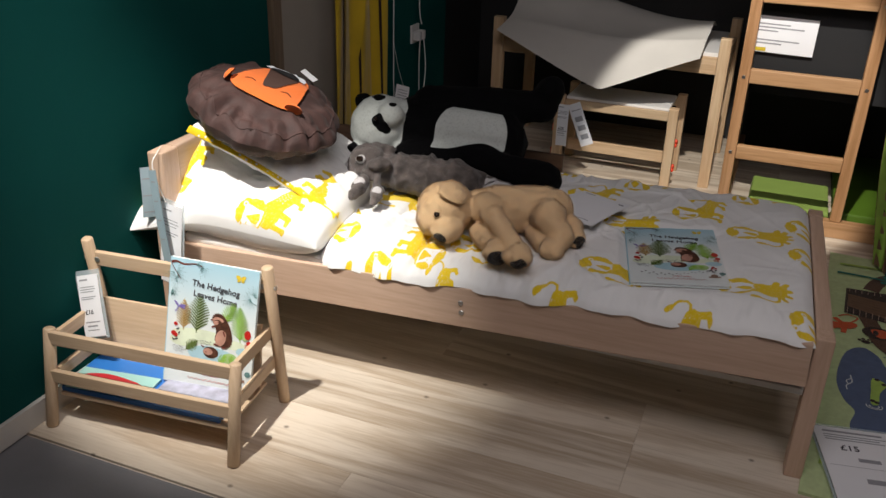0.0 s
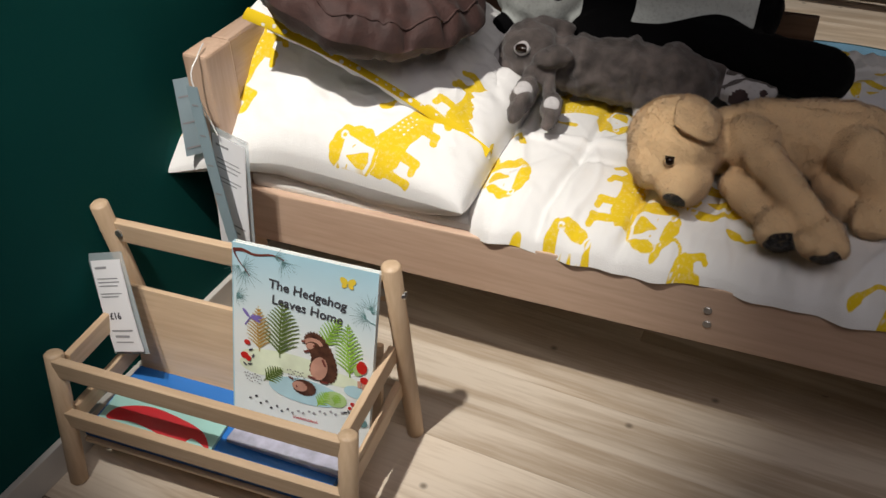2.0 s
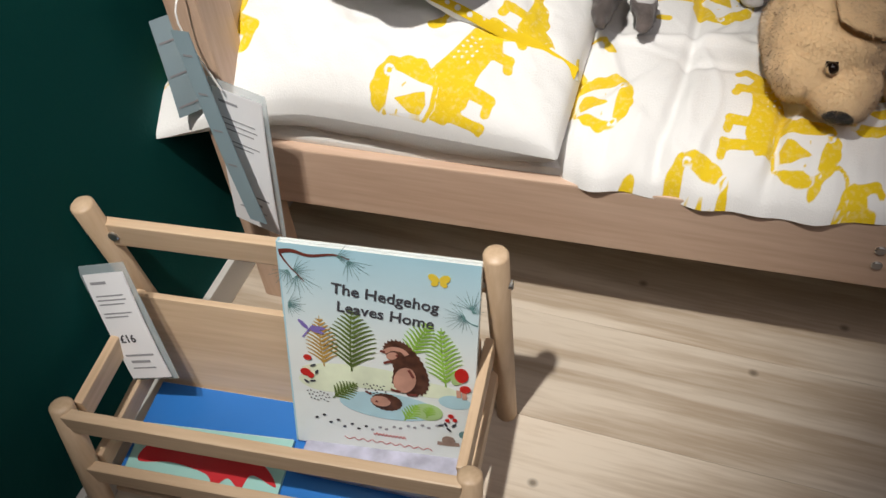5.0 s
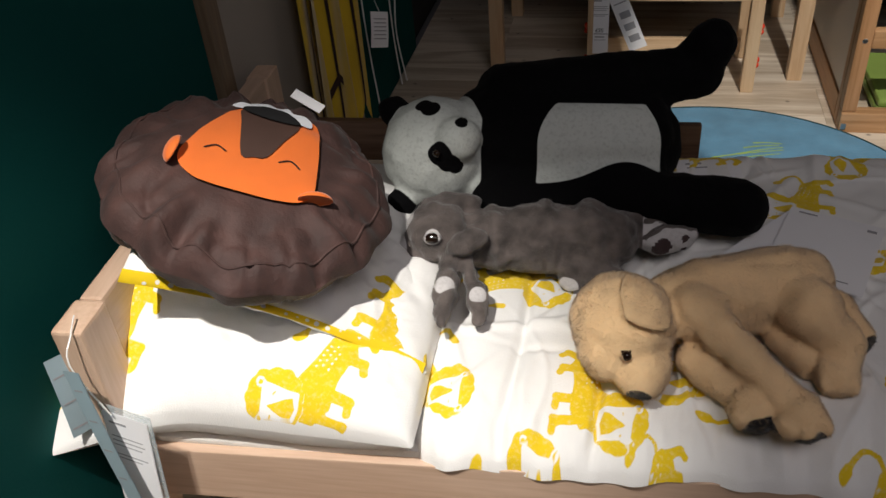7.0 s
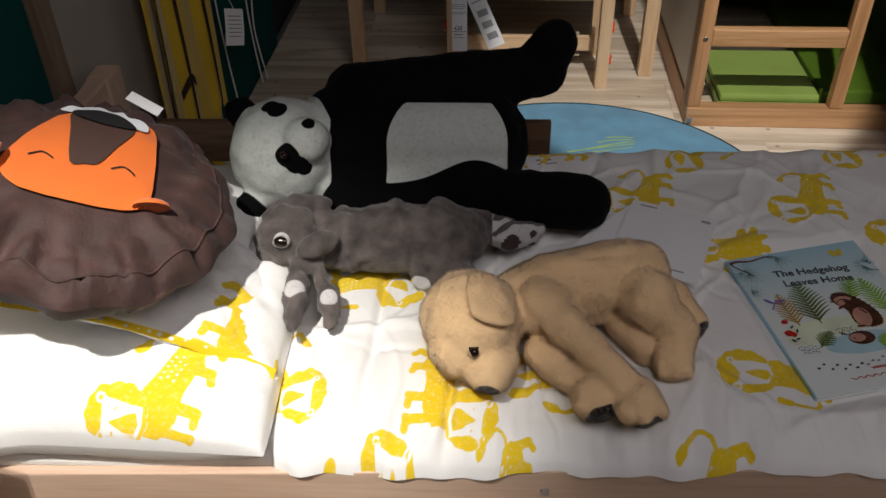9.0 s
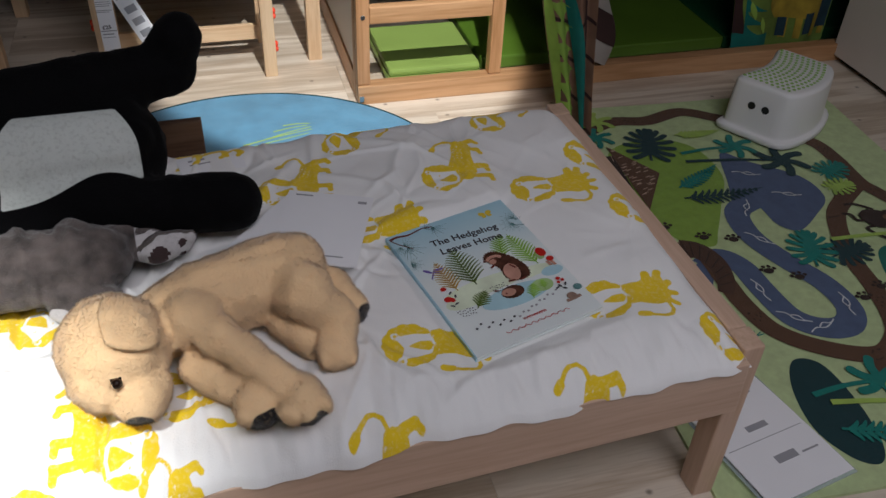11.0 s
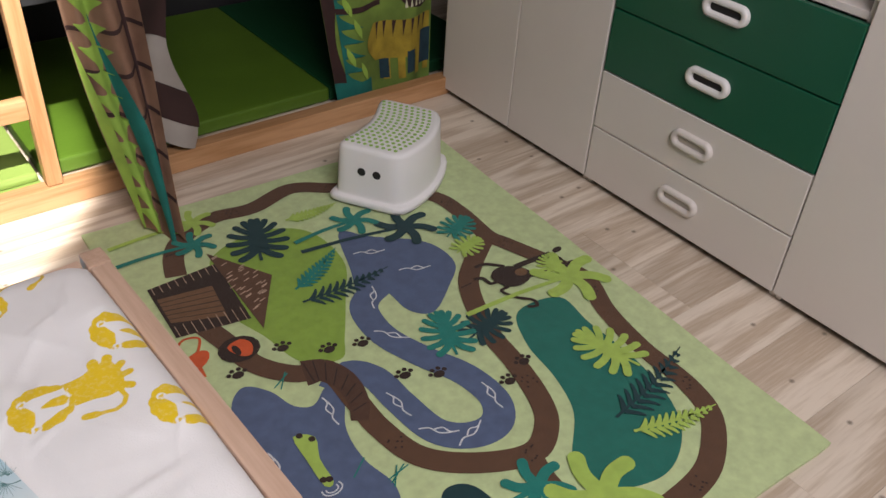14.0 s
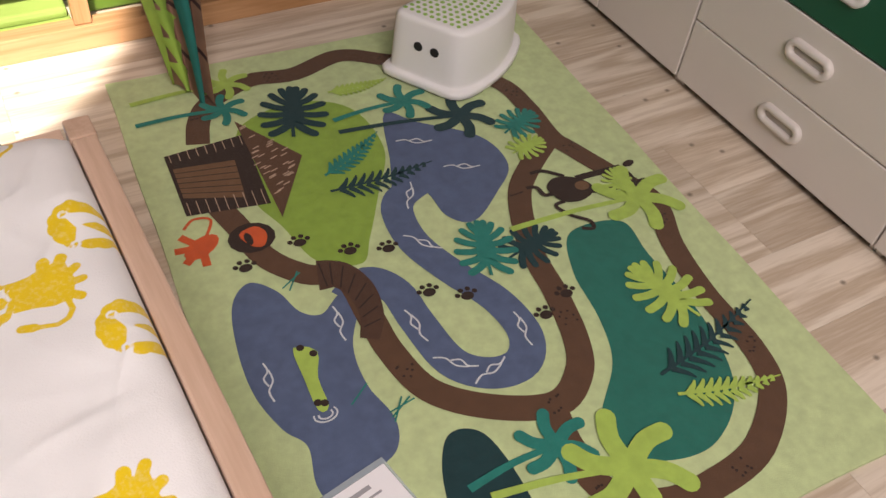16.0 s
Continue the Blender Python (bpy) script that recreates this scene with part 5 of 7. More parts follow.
for k in range(6):
    t0, t1 = k / 6 + 0.01, (k + 1) / 6 - 0.01
    a0, a1 = Vector(DOOR[0]).lerp(Vector(DOOR[3]), t0), Vector(DOOR[0]).lerp(Vector(DOOR[3]), t1)
    b0, b1 = Vector(DOOR[1]).lerp(Vector(DOOR[2]), t0), Vector(DOOR[1]).lerp(Vector(DOOR[2]), t1)
    printed("hut_plank", flat_blob(bmesh.new(), [a0, b0, b1, a1], layer(6), 1, False), RUG_SOIL)
printed("hut_roof", flat_blob(bmesh.new(), ROOF, layer(6), 1, False), RUG_BROWN)
bm = bmesh.new()
for k in range(34):
    a, b = random.random(), random.random()
    if a + b > 1:
        a, b = 1 - a, 1 - b
    x = ROOF[0][0] + a * 0.92 * (ROOF[1][0] - ROOF[0][0]) + b * 0.92 * (ROOF[2][0] - ROOF[0][0]) + 0.002
    y = ROOF[0][1] + a * 0.92 * (ROOF[1][1] - ROOF[0][1]) + b * 0.92 * (ROOF[2][1] - ROOF[0][1]) - 0.008
    flat_stroke(bm, [(x - 0.008, y - 0.001), (x + 0.008, y + 0.004)], 0.0028, layer(7), 1)
for k in range(9):
    a, b = Vector(HUT[0]).lerp(Vector(HUT[1]), (k + 0.5) / 9), Vector(HUT[3]).lerp(Vector(HUT[2]), (k + 0.5) / 9)
    flat_stroke(bm, [a, a.lerp(b, 0.14)], 0.0016, layer(7), 1)
    flat_stroke(bm, [a.lerp(b, 0.8), b], 0.0016, layer(7), 1)
printed("thatch", bm, rugs("rug_straw", (0.50, 0.36, 0.26)))
bm = bmesh.new()
flat_stroke(bm, [(0.261, 0.734), (0.299, 0.718), (0.319, 0.667), (0.311, 0.605), (0.285, 0.56)], 0.075, layer(6), 6, 0.55)
printed("bridge", bm, rugs("rug_bridge", (0.075, 0.036, 0.020)))
bm = bmesh.new()
for k, (x, y) in enumerate(((0.270, 0.731), (0.285, 0.727), (0.300, 0.712), (0.310, 0.690), (0.317, 0.665), (0.316, 0.640), (0.313, 0.615), (0.305, 0.590))):
    a = 1.45 - 0.19 * k
    r = 0.030 * (1 - 0.06 * k)
    flat_stroke(bm, [(x - r * math.cos(a), y - r * math.sin(a)), (x + r * math.cos(a), y + r * math.sin(a))], 0.003, layer(7), 1)
printed("bridge_gap", bm, RUG_DARK)
for x, y in PAWS:
    bm = bmesh.new()
    flat_disc(bm, x, y, 0.013, layer(6), 12, 0.010)
    for k in range(4):
        a = radians(20 + 45 * k)
        flat_disc(bm, x + 0.019 * math.cos(a), y + 0.017 * math.sin(a), 0.0055, layer(6), 8)
    printed("paw_print", bm, RUG_DARK)
for x, y, turn in ((0.096, 0.552, 1.2), (0.252, 0.617, 1.2), (0.609, 1.009, -0.6), (0.665, 0.894, -0.6), (0.519, 0.861, 0.8), (0.481, 0.728, -1.1), (0.373, 0.555, 1.4), (0.546, 0.468, 1.2), (0.447, 0.412, 0.1), (0.40, 0.45, -0.9)):
    c, s = math.cos(turn), math.sin(turn)
    bm = bmesh.new()
    for off, shift, size in ((-0.004, -0.010, 1.0), (0.005, 0.012, 0.75)):
        flat_stroke(bm, [(x + c * (u * size + shift) - s * (v + off), y + s * (u * size + shift) + c * (v + off)) for u, v in ((-0.032, -0.006), (-0.012, 0.003), (0.010, -0.003), (0.032, 0.005))], 0.0034, layer(7), 4)
    printed("ripple", bm, RUG_WHITE)
bm = bmesh.new()
for r in (0.012, 0.02):
    flat_stroke(bm, [(0.155 + r * math.cos(a), 0.452 + 0.7 * r * math.sin(a)) for a in np.linspace(2.8, 6.8, 8)], 0.003, layer(7), 2)
printed("ripple", bm, RUG_WHITE)
bm = bmesh.new()
flat_blob(bm, [(0.157, 0.597), (0.192, 0.574), (0.172, 0.523), (0.166, 0.464), (0.147, 0.464), (0.150, 0.531)], layer(7), 3)
printed("crocodile", bm, RUG_LEAF, "printed lime crocodile shape")
for x, y in ((0.168, 0.592), (0.184, 0.572), (0.152, 0.477), (0.162, 0.472)):
    printed("crocodile_eye", flat_disc(bmesh.new(), x, y, 0.007, layer(8), 10), RUG_DARK)
flat = bmesh.new()
flat_disc(flat, 0.092, 0.888, 0.040, layer(6), 14, 0.022, 0.5)
for a in (2.2, 3.0, 3.8, 4.6):
    flat_stroke(flat, [(0.092, 0.888), (0.092 + 0.05 * math.cos(a), 0.888 + 0.05 * math.sin(a))], 0.016, layer(6), 2)
flat_stroke(flat, [(0.10, 0.90), (0.13, 0.95), (0.10, 0.965), (0.075, 0.945)], 0.006, layer(6), 4)
printed("rug_lion_body", flat, RUG_ORANGE)
printed("rug_lion_mane", flat_disc(bmesh.new(), 0.185, 0.874, 0.046, layer(7), 13, 0.040), RUG_DARK)
bm = flat_blob(bmesh.new(), [(0.165, 0.89), (0.20, 0.9), (0.215, 0.875), (0.20, 0.845), (0.178, 0.852)], layer(8), 3)
printed("rug_lion_face", bm, RUG_ORANGE)
printed("rug_lion_nose", flat_disc(bmesh.new(), 0.178, 0.872, 0.008, layer(9), 8, 0.018), RUG_DARK)
bm = flat_blob(bmesh.new(), [(0.793, 0.759), (0.822, 0.782), (0.859, 0.773), (0.884, 0.748), (0.890, 0.722), (0.868, 0.706), (0.835, 0.700), (0.802, 0.716)], layer(9), 4)
for pts, wide in (([(0.870, 0.762), (0.905, 0.760), (0.940, 0.757), (0.985, 0.754)], 0.017), ([(0.880, 0.718), (0.905, 0.708), (0.935, 0.705), (0.984, 0.698)], 0.017), ([(0.850, 0.778), (0.829, 0.800), (0.811, 0.813), (0.785, 0.814)], 0.010), ([(0.800, 0.742), (0.778, 0.745), (0.774, 0.772), (0.753, 0.779)], 0.010), ([(0.806, 0.712), (0.781, 0.708), (0.795, 0.672), (0.822, 0.642), (0.815, 0.622), (0.794, 0.632)], 0.009), ([(0.985, 0.754), (0.990, 0.724), (0.984, 0.698)], 0.006)):
    flat_stroke(bm, pts, wide, layer(9), 4)
for x, y in ((1.008, 0.757), (0.999, 0.696)):
    flat_disc(bm, x, y, 0.016, layer(9), 12, 0.009, 0.2)
printed("monkey", bm, RUG_DARK, "printed brown monkey shape")
printed("monkey_face", flat_disc(bmesh.new(), 0.869, 0.738, 0.017, layer(10), 14, 0.014), RUG_SOIL)
leaves = [
    (RUG_NAVY, [("m", 0.403, 1.205, 0.088, 1.2), ("f", 0.374, 0.933, 0.234, -0.15), ("m", 0.675, 0.635, 0.062, 0.2), ("f", 0.712, 0.274, 0.278, 0.07), ("p", 0.467, 1.1, 0.746, 1.05, 0.07)]),
    (RUG_SEA, [("m", 0.585, 0.665, 0.072, 1.2), ("f", 0.383, 0.981, 0.183, 0.34), ("m", 0.858, 0.975, 0.055, 0.4), ("p", 0.472, 1.141, 0.65, 1.146, 0.055), ("p", 0.076, 1.283, 0.264, 1.269, 0.048), ("p", 0.299, 0.233, 0.465, 0.238, 0.060), ("d", 1.011, 1.239, 0.014, 0.010), ("f", 0.302, 0.142, 0.195, -0.37)]),
    (RUG_LEAF, [("m", 0.845, 0.425, 0.080, 1.83), ("f", 0.502, 1.24, 0.149, -0.16), ("m", 0.83, 0.895, 0.045, 0.2), ("f", 0.713, 0.228, 0.20, -0.40), ("p", 0.323, 0.207, 0.55, 0.152, 0.095), ("p", 0.658, 0.687, 0.961, 0.66, 0.085), ("p", 0.084, 1.358, 0.3, 1.356, 0.050), ("f", 0.02, 0.14, 0.09, 0.8), ("m", 0.95, 0.72, 0.04, 1.0)]),
]
z_leaf = 8
for mat, items in leaves:
    for item in items:
        bm = bmesh.new()
        if item[0] == "m":
            flat_monstera(bm, item[1], item[2], item[3], item[4], layer(z_leaf))
        elif item[0] == "f":
            flat_fern(bm, item[1], item[2], item[3], item[4], layer(z_leaf), 0.15, 11, 0.014, 0.16)
        elif item[0] == "p":
            flat_palm(bm, item[1:3], item[3:5], item[5], layer(z_leaf), 0.014)
        else:
            flat_disc(bm, item[1], item[2], item[3], layer(z_leaf), 10, item[4])
        printed({"m": "leaf", "f": "fern", "p": "palm", "d": "bush"}[item[0]], bm, mat)
    z_leaf += 1
bm = bmesh.new()
for x, y, a in ((0.25, 0.39, 0.9), (0.25, 0.40, 0.5), (0.25, 0.41, 0.15), (0.20, 0.72, 0.9), (0.19, 0.73, 0.5), (0.2, 0.45, 0.6)):
    flat_stroke(bm, [(x, y), (x + 0.05 * math.cos(a), y + 0.05 * math.sin(a))], 0.003, layer(7), 1)
printed("reeds", bm, RUG_SEA)

# price sheet on the rug
sheet = card("price_sheet", 0.20, 0.29, pose(1.70, 0.31, 0.018, -1.5, 0, 11), "white price sheet in a sleeve lying by the bed foot", [(-0.08, 0.06, -0.02, 0.008), (-0.08, 0.07, -0.036, 0.004), (-0.08, 0.05, -0.046, 0.004), (-0.08, 0.06, -0.056, 0.004), (-0.02, 0.03, -0.135, 0.014), (-0.09, 0.09, -0.165, 0.0015), (-0.02, 0.03, -0.215, 0.018), (0.04, 0.08, -0.22, 0.004)], [("£15", 0.03, -0.03, -0.10)], True)

# ---- cushion with a lion face ----
VELVET = material("brown_velvet", (0.066, 0.029, 0.024), 0.75, 0.5, 26, 0.0010, 180, sheen=0.06, second=(0.030, 0.013, 0.011))
ORANGE = material("orange_velvet", (0.74, 0.15, 0.014), 0.75, 0.06, 20, 0.0005, 600, sheen=0.3)
MUZZLE = material("muzzle_brown", (0.06, 0.030, 0.022), 0.75, 0.1, 20, 0.0005, 600)
BLACK_FELT = material("black_felt", (0.006, 0.006, 0.007), 0.8, 0.2, 20)
WHITE_FELT = material("white_felt", (0.62, 0.64, 0.68), 0.8, 0.06, 30)
eu, ev, en = Vector((0.9363, 0.0075, -0.3511)), Vector((0.0146, 0.9981, 0.0602)), Vector((0.3509, -0.0615, 0.9344))
CUSHION = Matrix(((eu.x, ev.x, en.x, 0.097), (eu.y, ev.y, en.y, 0.2015), (eu.z, ev.z, en.z, 0.658), (0, 0, 0, 1)))
RIM = 0.205


def cushion_top(x, y, side=1):
    r, a = math.hypot(x, y) / RIM, math.atan2(y, x)
    r = min(r, 1.0)
    swell = (1 - r ** 3.0) ** 0.55
    gather = 0.010 * math.sin(19 * a + 1.3 * math.sin(3 * a)) * r ** 5 * (1 - r ** 8)
    calm = min(1.0, max(0.0, (r - 0.40) / 0.25))
    folds = 0.016 * noise.noise(Vector((x * 9, y * 9, 3.0 + side))) * (1 - r ** 4) * (0.25 + 0.75 * calm) + 0.007 * calm * noise.noise(Vector((x * 24, y * 28, side)))
    pleat = noise.noise(Vector((4.2 * math.cos(a), 4.2 * math.sin(a), 7.0 + side + 1.5 * r)))
    folds += 0.030 * pleat * max(0.0, r - 0.5) * 2.2 * (1 - r ** 12) - 0.018 * max(0.0, 0.10 - abs(pleat)) / 0.10 * max(0.0, r - 0.62) * 2.4
    ridge = 1 - abs(noise.noise(Vector((x * 11, y * 11, 9.0 + side))))
    folds -= 0.007 * calm * ridge ** 9 * (1 - r ** 6)
    frill = max(0.0, min(1.0, (r - 0.80) / 0.12)) * (1 - r ** 14)
    folds += 0.012 * frill * noise.noise(Vector((7 * math.cos(a), 7 * math.sin(a), 2.0 + side)))
    return side * (0.066 * swell) + (gather + folds) * side


cushion = empty("lion_cushion", CUSHION, label="round brown velvet cushion with an orange lion face", category="cushion")
for side in (1, -1):
    bm = bmesh.new()
    n, rings = 180, 44
    prev = [bm.verts.new((0, 0, cushion_top(0, 0, side)))] * n
    for k in range(1, rings + 1):
        r = RIM * (k / rings) ** 0.8
        loop = []
        for j in range(n):
            a = math.tau * j / n
            wob = 1 + 0.022 * math.sin(13 * a) * (k / rings) ** 2 + 0.012 * math.sin(5 * a + 1) * (k / rings) ** 2
            x, y = r * math.cos(a), r * math.sin(a)
            loop.append(bm.verts.new((x * wob, y * wob * (0.97 if y < 0 else 1.0), cushion_top(x, y, side) if k < rings else 0.0)))
        for j in range(n):
            a, b, c, d = prev[j], prev[(j + 1) % n], loop[(j + 1) % n], loop[j]
            bm.faces.new((a, c, d) if a is b else (a, b, c, d))
        prev = loop
    bmesh.ops.recalc_face_normals(bm, faces=bm.faces)
    part("cover_front" if side > 0 else "cover_back", bm, VELVET, cushion, smooth=True)
bm = bmesh.new()
ringpts = []
for j in range(121):
    a = math.tau * j / 120
    wob = 1 + 0.022 * math.sin(13 * a) * 0.75 + 0.012 * math.sin(5 * a + 1) * 0.75
    x, y = 0.88 * RIM * math.cos(a), 0.88 * RIM * math.sin(a)
    ringpts.append((x * wob, y * wob * (0.97 if y < 0 else 1.0), cushion_top(x, y) + 0.0005))
part("seam", tube(bm, ringpts, 0.0020, 6), VELVET, cushion, smooth=True)


def felt(name, points, lift, mat, steps=5, stroke=0.0):
    """A felt piece sewn on the cushion: follows its swell."""
    bm = bmesh.new()
    if stroke:
        flat_stroke(bm, points, stroke, 0, 6)
    else:
        flat_blob(bm, points, 0, steps)
        for _ in range(3):
            bmesh.ops.subdivide_edges(bm, edges=[e for e in bm.edges if e.calc_length() > 0.014], cuts=1)
        bmesh.ops.triangulate(bm, faces=bm.faces)
    for v in bm.verts:
        v.co.y -= 0.010
        v.co.z = cushion_top(v.co.x, v.co.y) + lift
    part(name, bm, mat, cushion, smooth=True)


felt("face", [(-0.090, -0.036), (-0.085, 0.015), (-0.072, 0.060), (-0.058, 0.090), (-0.028, 0.112), (0.020, 0.116), (0.058, 0.110), (0.074, 0.070), (0.088, 0.022), (0.099, -0.034), (0.080, -0.055), (0.048, -0.066), (-0.010, -0.076), (-0.050, -0.076), (-0.076, -0.062)], 0.008, ORANGE)
felt("muzzle", [(-0.050, 0.095), (-0.040, 0.060), (-0.014, -0.008), (0.004, -0.004), (0.019, 0.004), (0.028, 0.045), (0.036, 0.097), (-0.008, 0.110)], 0.0105, MUZZLE, 3)
felt("whisker_pad", [(-0.066, 0.090), (-0.060, 0.104), (-0.046, 0.110), (-0.040, 0.124), (-0.024, 0.132), (-0.008, 0.126), (0.006, 0.128), (0.018, 0.116), (0.034, 0.118), (0.050, 0.108), (0.050, 0.096), (0.034, 0.096), (0.010, 0.106), (-0.020, 0.110), (-0.046, 0.094)], 0.0125, WHITE_FELT, 3)
felt("nose", [(-0.050, 0.090), (-0.032, 0.112), (-0.012, 0.118), (0.010, 0.112), (0.037, 0.094), (0.016, 0.084), (-0.018, 0.082)], 0.0145, BLACK_FELT)
felt("eye", [(-0.063, -0.017), (-0.050, -0.005), (-0.034, -0.011)], 0.0100, BLACK_FELT, stroke=0.0026)
felt("eye", [(0.036, 0.003), (0.050, 0.014), (0.067, 0.005)], 0.0100, BLACK_FELT, stroke=0.0026)
for x, y, turn in ((-0.094, -0.052, 100), (0.106, -0.054, 20)):
    bm = bmesh.new()
    z = cushion_top(x, y)
    ball(bm, (0, 0, 0), (0.024, 0.012, 0.018), detail=3)
    for v in bm.verts:
        if v.co.y < 0:
            v.co.y *= -0.35
    bmesh.ops.transform(bm, matrix=pose(x, y, z + 0.012, 25, 0, turn), verts=bm.verts)
    part("ear", bm, ORANGE, cushion, smooth=True)
bm = one_box((-0.026, -0.009, -0.0006), (0.026, 0.009, 0.0006), 0, pose(0.022, 0.166, cushion_top(0.022, 0.166) + 0.014, 14, 6, -10))
part("wash_label", bm, PAPER, cushion, "white sewn wash label")


# ---- plush animals ----
def furred(bm, per_face, length, width, lean, skip):
    """Short hairs over a skin: thin blades that lie along the coat."""
    rng, roots = random.Random(4), []
    bm.normal_update()
    todo = [(f.calc_center_median(), f.normal.copy(), [v.co.copy() for v in f.verts]) for f in bm.faces]
    for c, n, corners in todo:
        if skip(c):
            continue
        flow = lean - n * lean.dot(n)
        for _ in range(per_face):
            a, b = rng.choice(corners), rng.choice(corners)
            root = c.lerp(a, rng.random() * 0.9).lerp(b, rng.random() * 0.4)
            way = (n * 0.75 + flow * 0.8 + Vector((rng.gauss(0, 0.3), rng.gauss(0, 0.3), rng.gauss(0, 0.3)))).normalized()
            side = way.cross(n + Vector((rng.gauss(0, 0.4), rng.gauss(0, 0.4), rng.gauss(0, 0.4))))
            if side.length < 1e-4:
                continue
            side = side.normalized() * width / 2
            long = length * rng.uniform(0.6, 1.15)
            root = root - n * 0.0008
            if side.cross(way).dot(n) < 0:
                side = -side
            bm.faces.new((bm.verts.new(root - side), bm.verts.new(root + side), bm.verts.new(root + way * long)))
            roots.append((root, n))
    return roots


def plush(name, bm, mats, pick, label, dist, m=BED, ruff=(0.03, 0.003), fur=None):
    """One soft toy as one mesh; pick chooses eyes and pads by place, dist parts its two cloths."""
    ruffle(bm, *ruff)
    bm.normal_update()
    values = [dist(v.co, v.normal) for v in bm.verts]
    normals = [v.normal.copy() for v in bm.verts]
    for root, n in furred(bm, *fur, lambda p: pick(p, Vector((0, -1, 0))) > 0):
        values += [dist(root, n)] * 3
        normals += [n] * 3
    for f in bm.faces:
        f.material_index = pick(f.calc_center_median(), f.normal)
    ob = part(name, bm, mats, None, "", True)
    ob.data.normals_split_custom_set_from_vertices(normals)
    ob.data.attributes.new("print", "FLOAT", "POINT").data.foreach_set("value", np.array(values, np.float32))
    ob.matrix_world = m
    return tagged(ob, label, "soft toy", "soft toys on the bed")


def near(p, c, r):
    return (p - Vector(c)).length < r


def gap(p, c, r):
    return (p - Vector(c)).length - r


def flap(bm, centre, radii, a, b, c, d, lift, thick, n=28):
    """A soft ear over a round head: sewn on along a-b, its rim c-d standing off."""
    centre, a, b, c, d = Vector(centre), Vector(a), Vector(b), Vector(c), Vector(d)
    skins = []
    for under in (0, 1):
        grid = []
        for i in range(n + 1):
            for j in range(n + 1):
                u, v = 2 * i / n - 1, 2 * j / n - 1
                s, t = u * math.sqrt(1 - 0.36 * v * v), v * math.sqrt(1 - 0.36 * u * u)
                p = a.lerp(b, (s + 1) / 2).lerp(d.lerp(c, (s + 1) / 2), (t + 1) / 2)
                way = (p - centre).normalized()
                reach = 1 / math.sqrt(sum((way[k] / radii[k]) ** 2 for k in range(3)))
                rim = max(abs(u), abs(v))
                swell = math.sqrt(max(0.0, 1 - rim ** 6))
                off = 0.003 + lift * ((t + 1) / 2) ** 1.5 - (thick * swell if under else 0.0)
                off += 0.0 if under else -thick * 0.45 * (1 - swell)
                off -= thick * 0.45 * (1 - swell) if under else 0.0
                grid.append(bm.verts.new(centre + way * (reach + off)))
        skins.append(grid)
        for i in range(n):
            for j in range(n):
                k = i * (n + 1) + j
                face = (grid[k], grid[k + n + 1], grid[k + n + 2], grid[k + 1])
                bm.faces.new(tuple(reversed(face)) if not under else face)
    return bm


DOG_FUR = printed_cloth("dog_fur", (0.93, 0.66, 0.37), (0.010, 0.008, 0.008), 0.0018, 240, 0.40, 0.09, 16)
GLOSS_BLACK = material("glossy_eye", (0.012, 0.006, 0.004), 0.08, 0.1)
dog = bmesh.new()
ball(dog, (0.640, 0.168, 0.470), (0.074, 0.082, 0.066), (0, 0, 20))
ball(dog, (0.664, 0.110, 0.446), (0.042, 0.054, 0.037), (10, 0, 8))
ball(dog, (0.622, 0.130, 0.455), (0.045, 0.05, 0.045))
# trunk, from the neck to the rump
limb(dog, (0.700, 0.215, 0.455), (0.760, 0.240, 0.462), 0.052, 0.062)
limb(dog, (0.760, 0.240, 0.462), (0.870, 0.272, 0.464), 0.062, 0.064)
ball(dog, (0.895, 0.272, 0.462), (0.048, 0.064, 0.060), (0, 0, -20))
# upper foreleg laid over the lower one
ball(dog, (0.742, 0.190, 0.478), (0.048, 0.046, 0.042), (0, 0, -40))
limb(dog, (0.748, 0.176, 0.484), (0.808, 0.112, 0.462), 0.032, 0.027)
limb(dog, (0.808, 0.112, 0.462), (0.852, 0.064, 0.440), 0.027, 0.029)
ball(dog, (0.866, 0.050, 0.432), (0.034, 0.041, 0.032), (0, 0, 32))
for dx, dy in ((-0.020, -0.028), (0.004, -0.032), (0.024, -0.018)):
    ball(dog, (0.866 + dx, 0.050 + dy, 0.435), (0.0125, 0.017, 0.015), (0, 0, 32))
limb(dog, (0.738, 0.140, 0.430), (0.792, 0.086, 0.424), 0.025, 0.024)
ball(dog, (0.810, 0.062, 0.424), (0.032, 0.036, 0.031), (0, 0, 25))
for dx, dy in ((-0.017, -0.022), (0.006, -0.027)):
    ball(dog, (0.810 + dx, 0.062 + dy, 0.428), (0.012, 0.015, 0.014), (0, 0, 25))
# hind legs: a broad thigh, a folded shank and the paw
ball(dog, (0.894, 0.222, 0.468), (0.046, 0.066, 0.050), (0, 0, 32))
limb(dog, (0.900, 0.205, 0.468), (0.940, 0.180, 0.446), 0.041, 0.031)
limb(dog, (0.945, 0.180, 0.440), (0.935, 0.150, 0.424), 0.030, 0.028)
ball(dog, (0.930, 0.138, 0.421), (0.031, 0.033, 0.028))
for dx in (-0.018, 0.0, 0.018):
    ball(dog, (0.930 + dx, 0.116, 0.423), (0.010, 0.013, 0.013))
limb(dog, (0.868, 0.205, 0.428), (0.900, 0.160, 0.418), 0.026, 0.022)
limb(dog, (0.95, 0.262, 0.432), (0.972, 0.215, 0.424), 0.030, 0.024)
dog = merged(dog, 0.0045, 1)
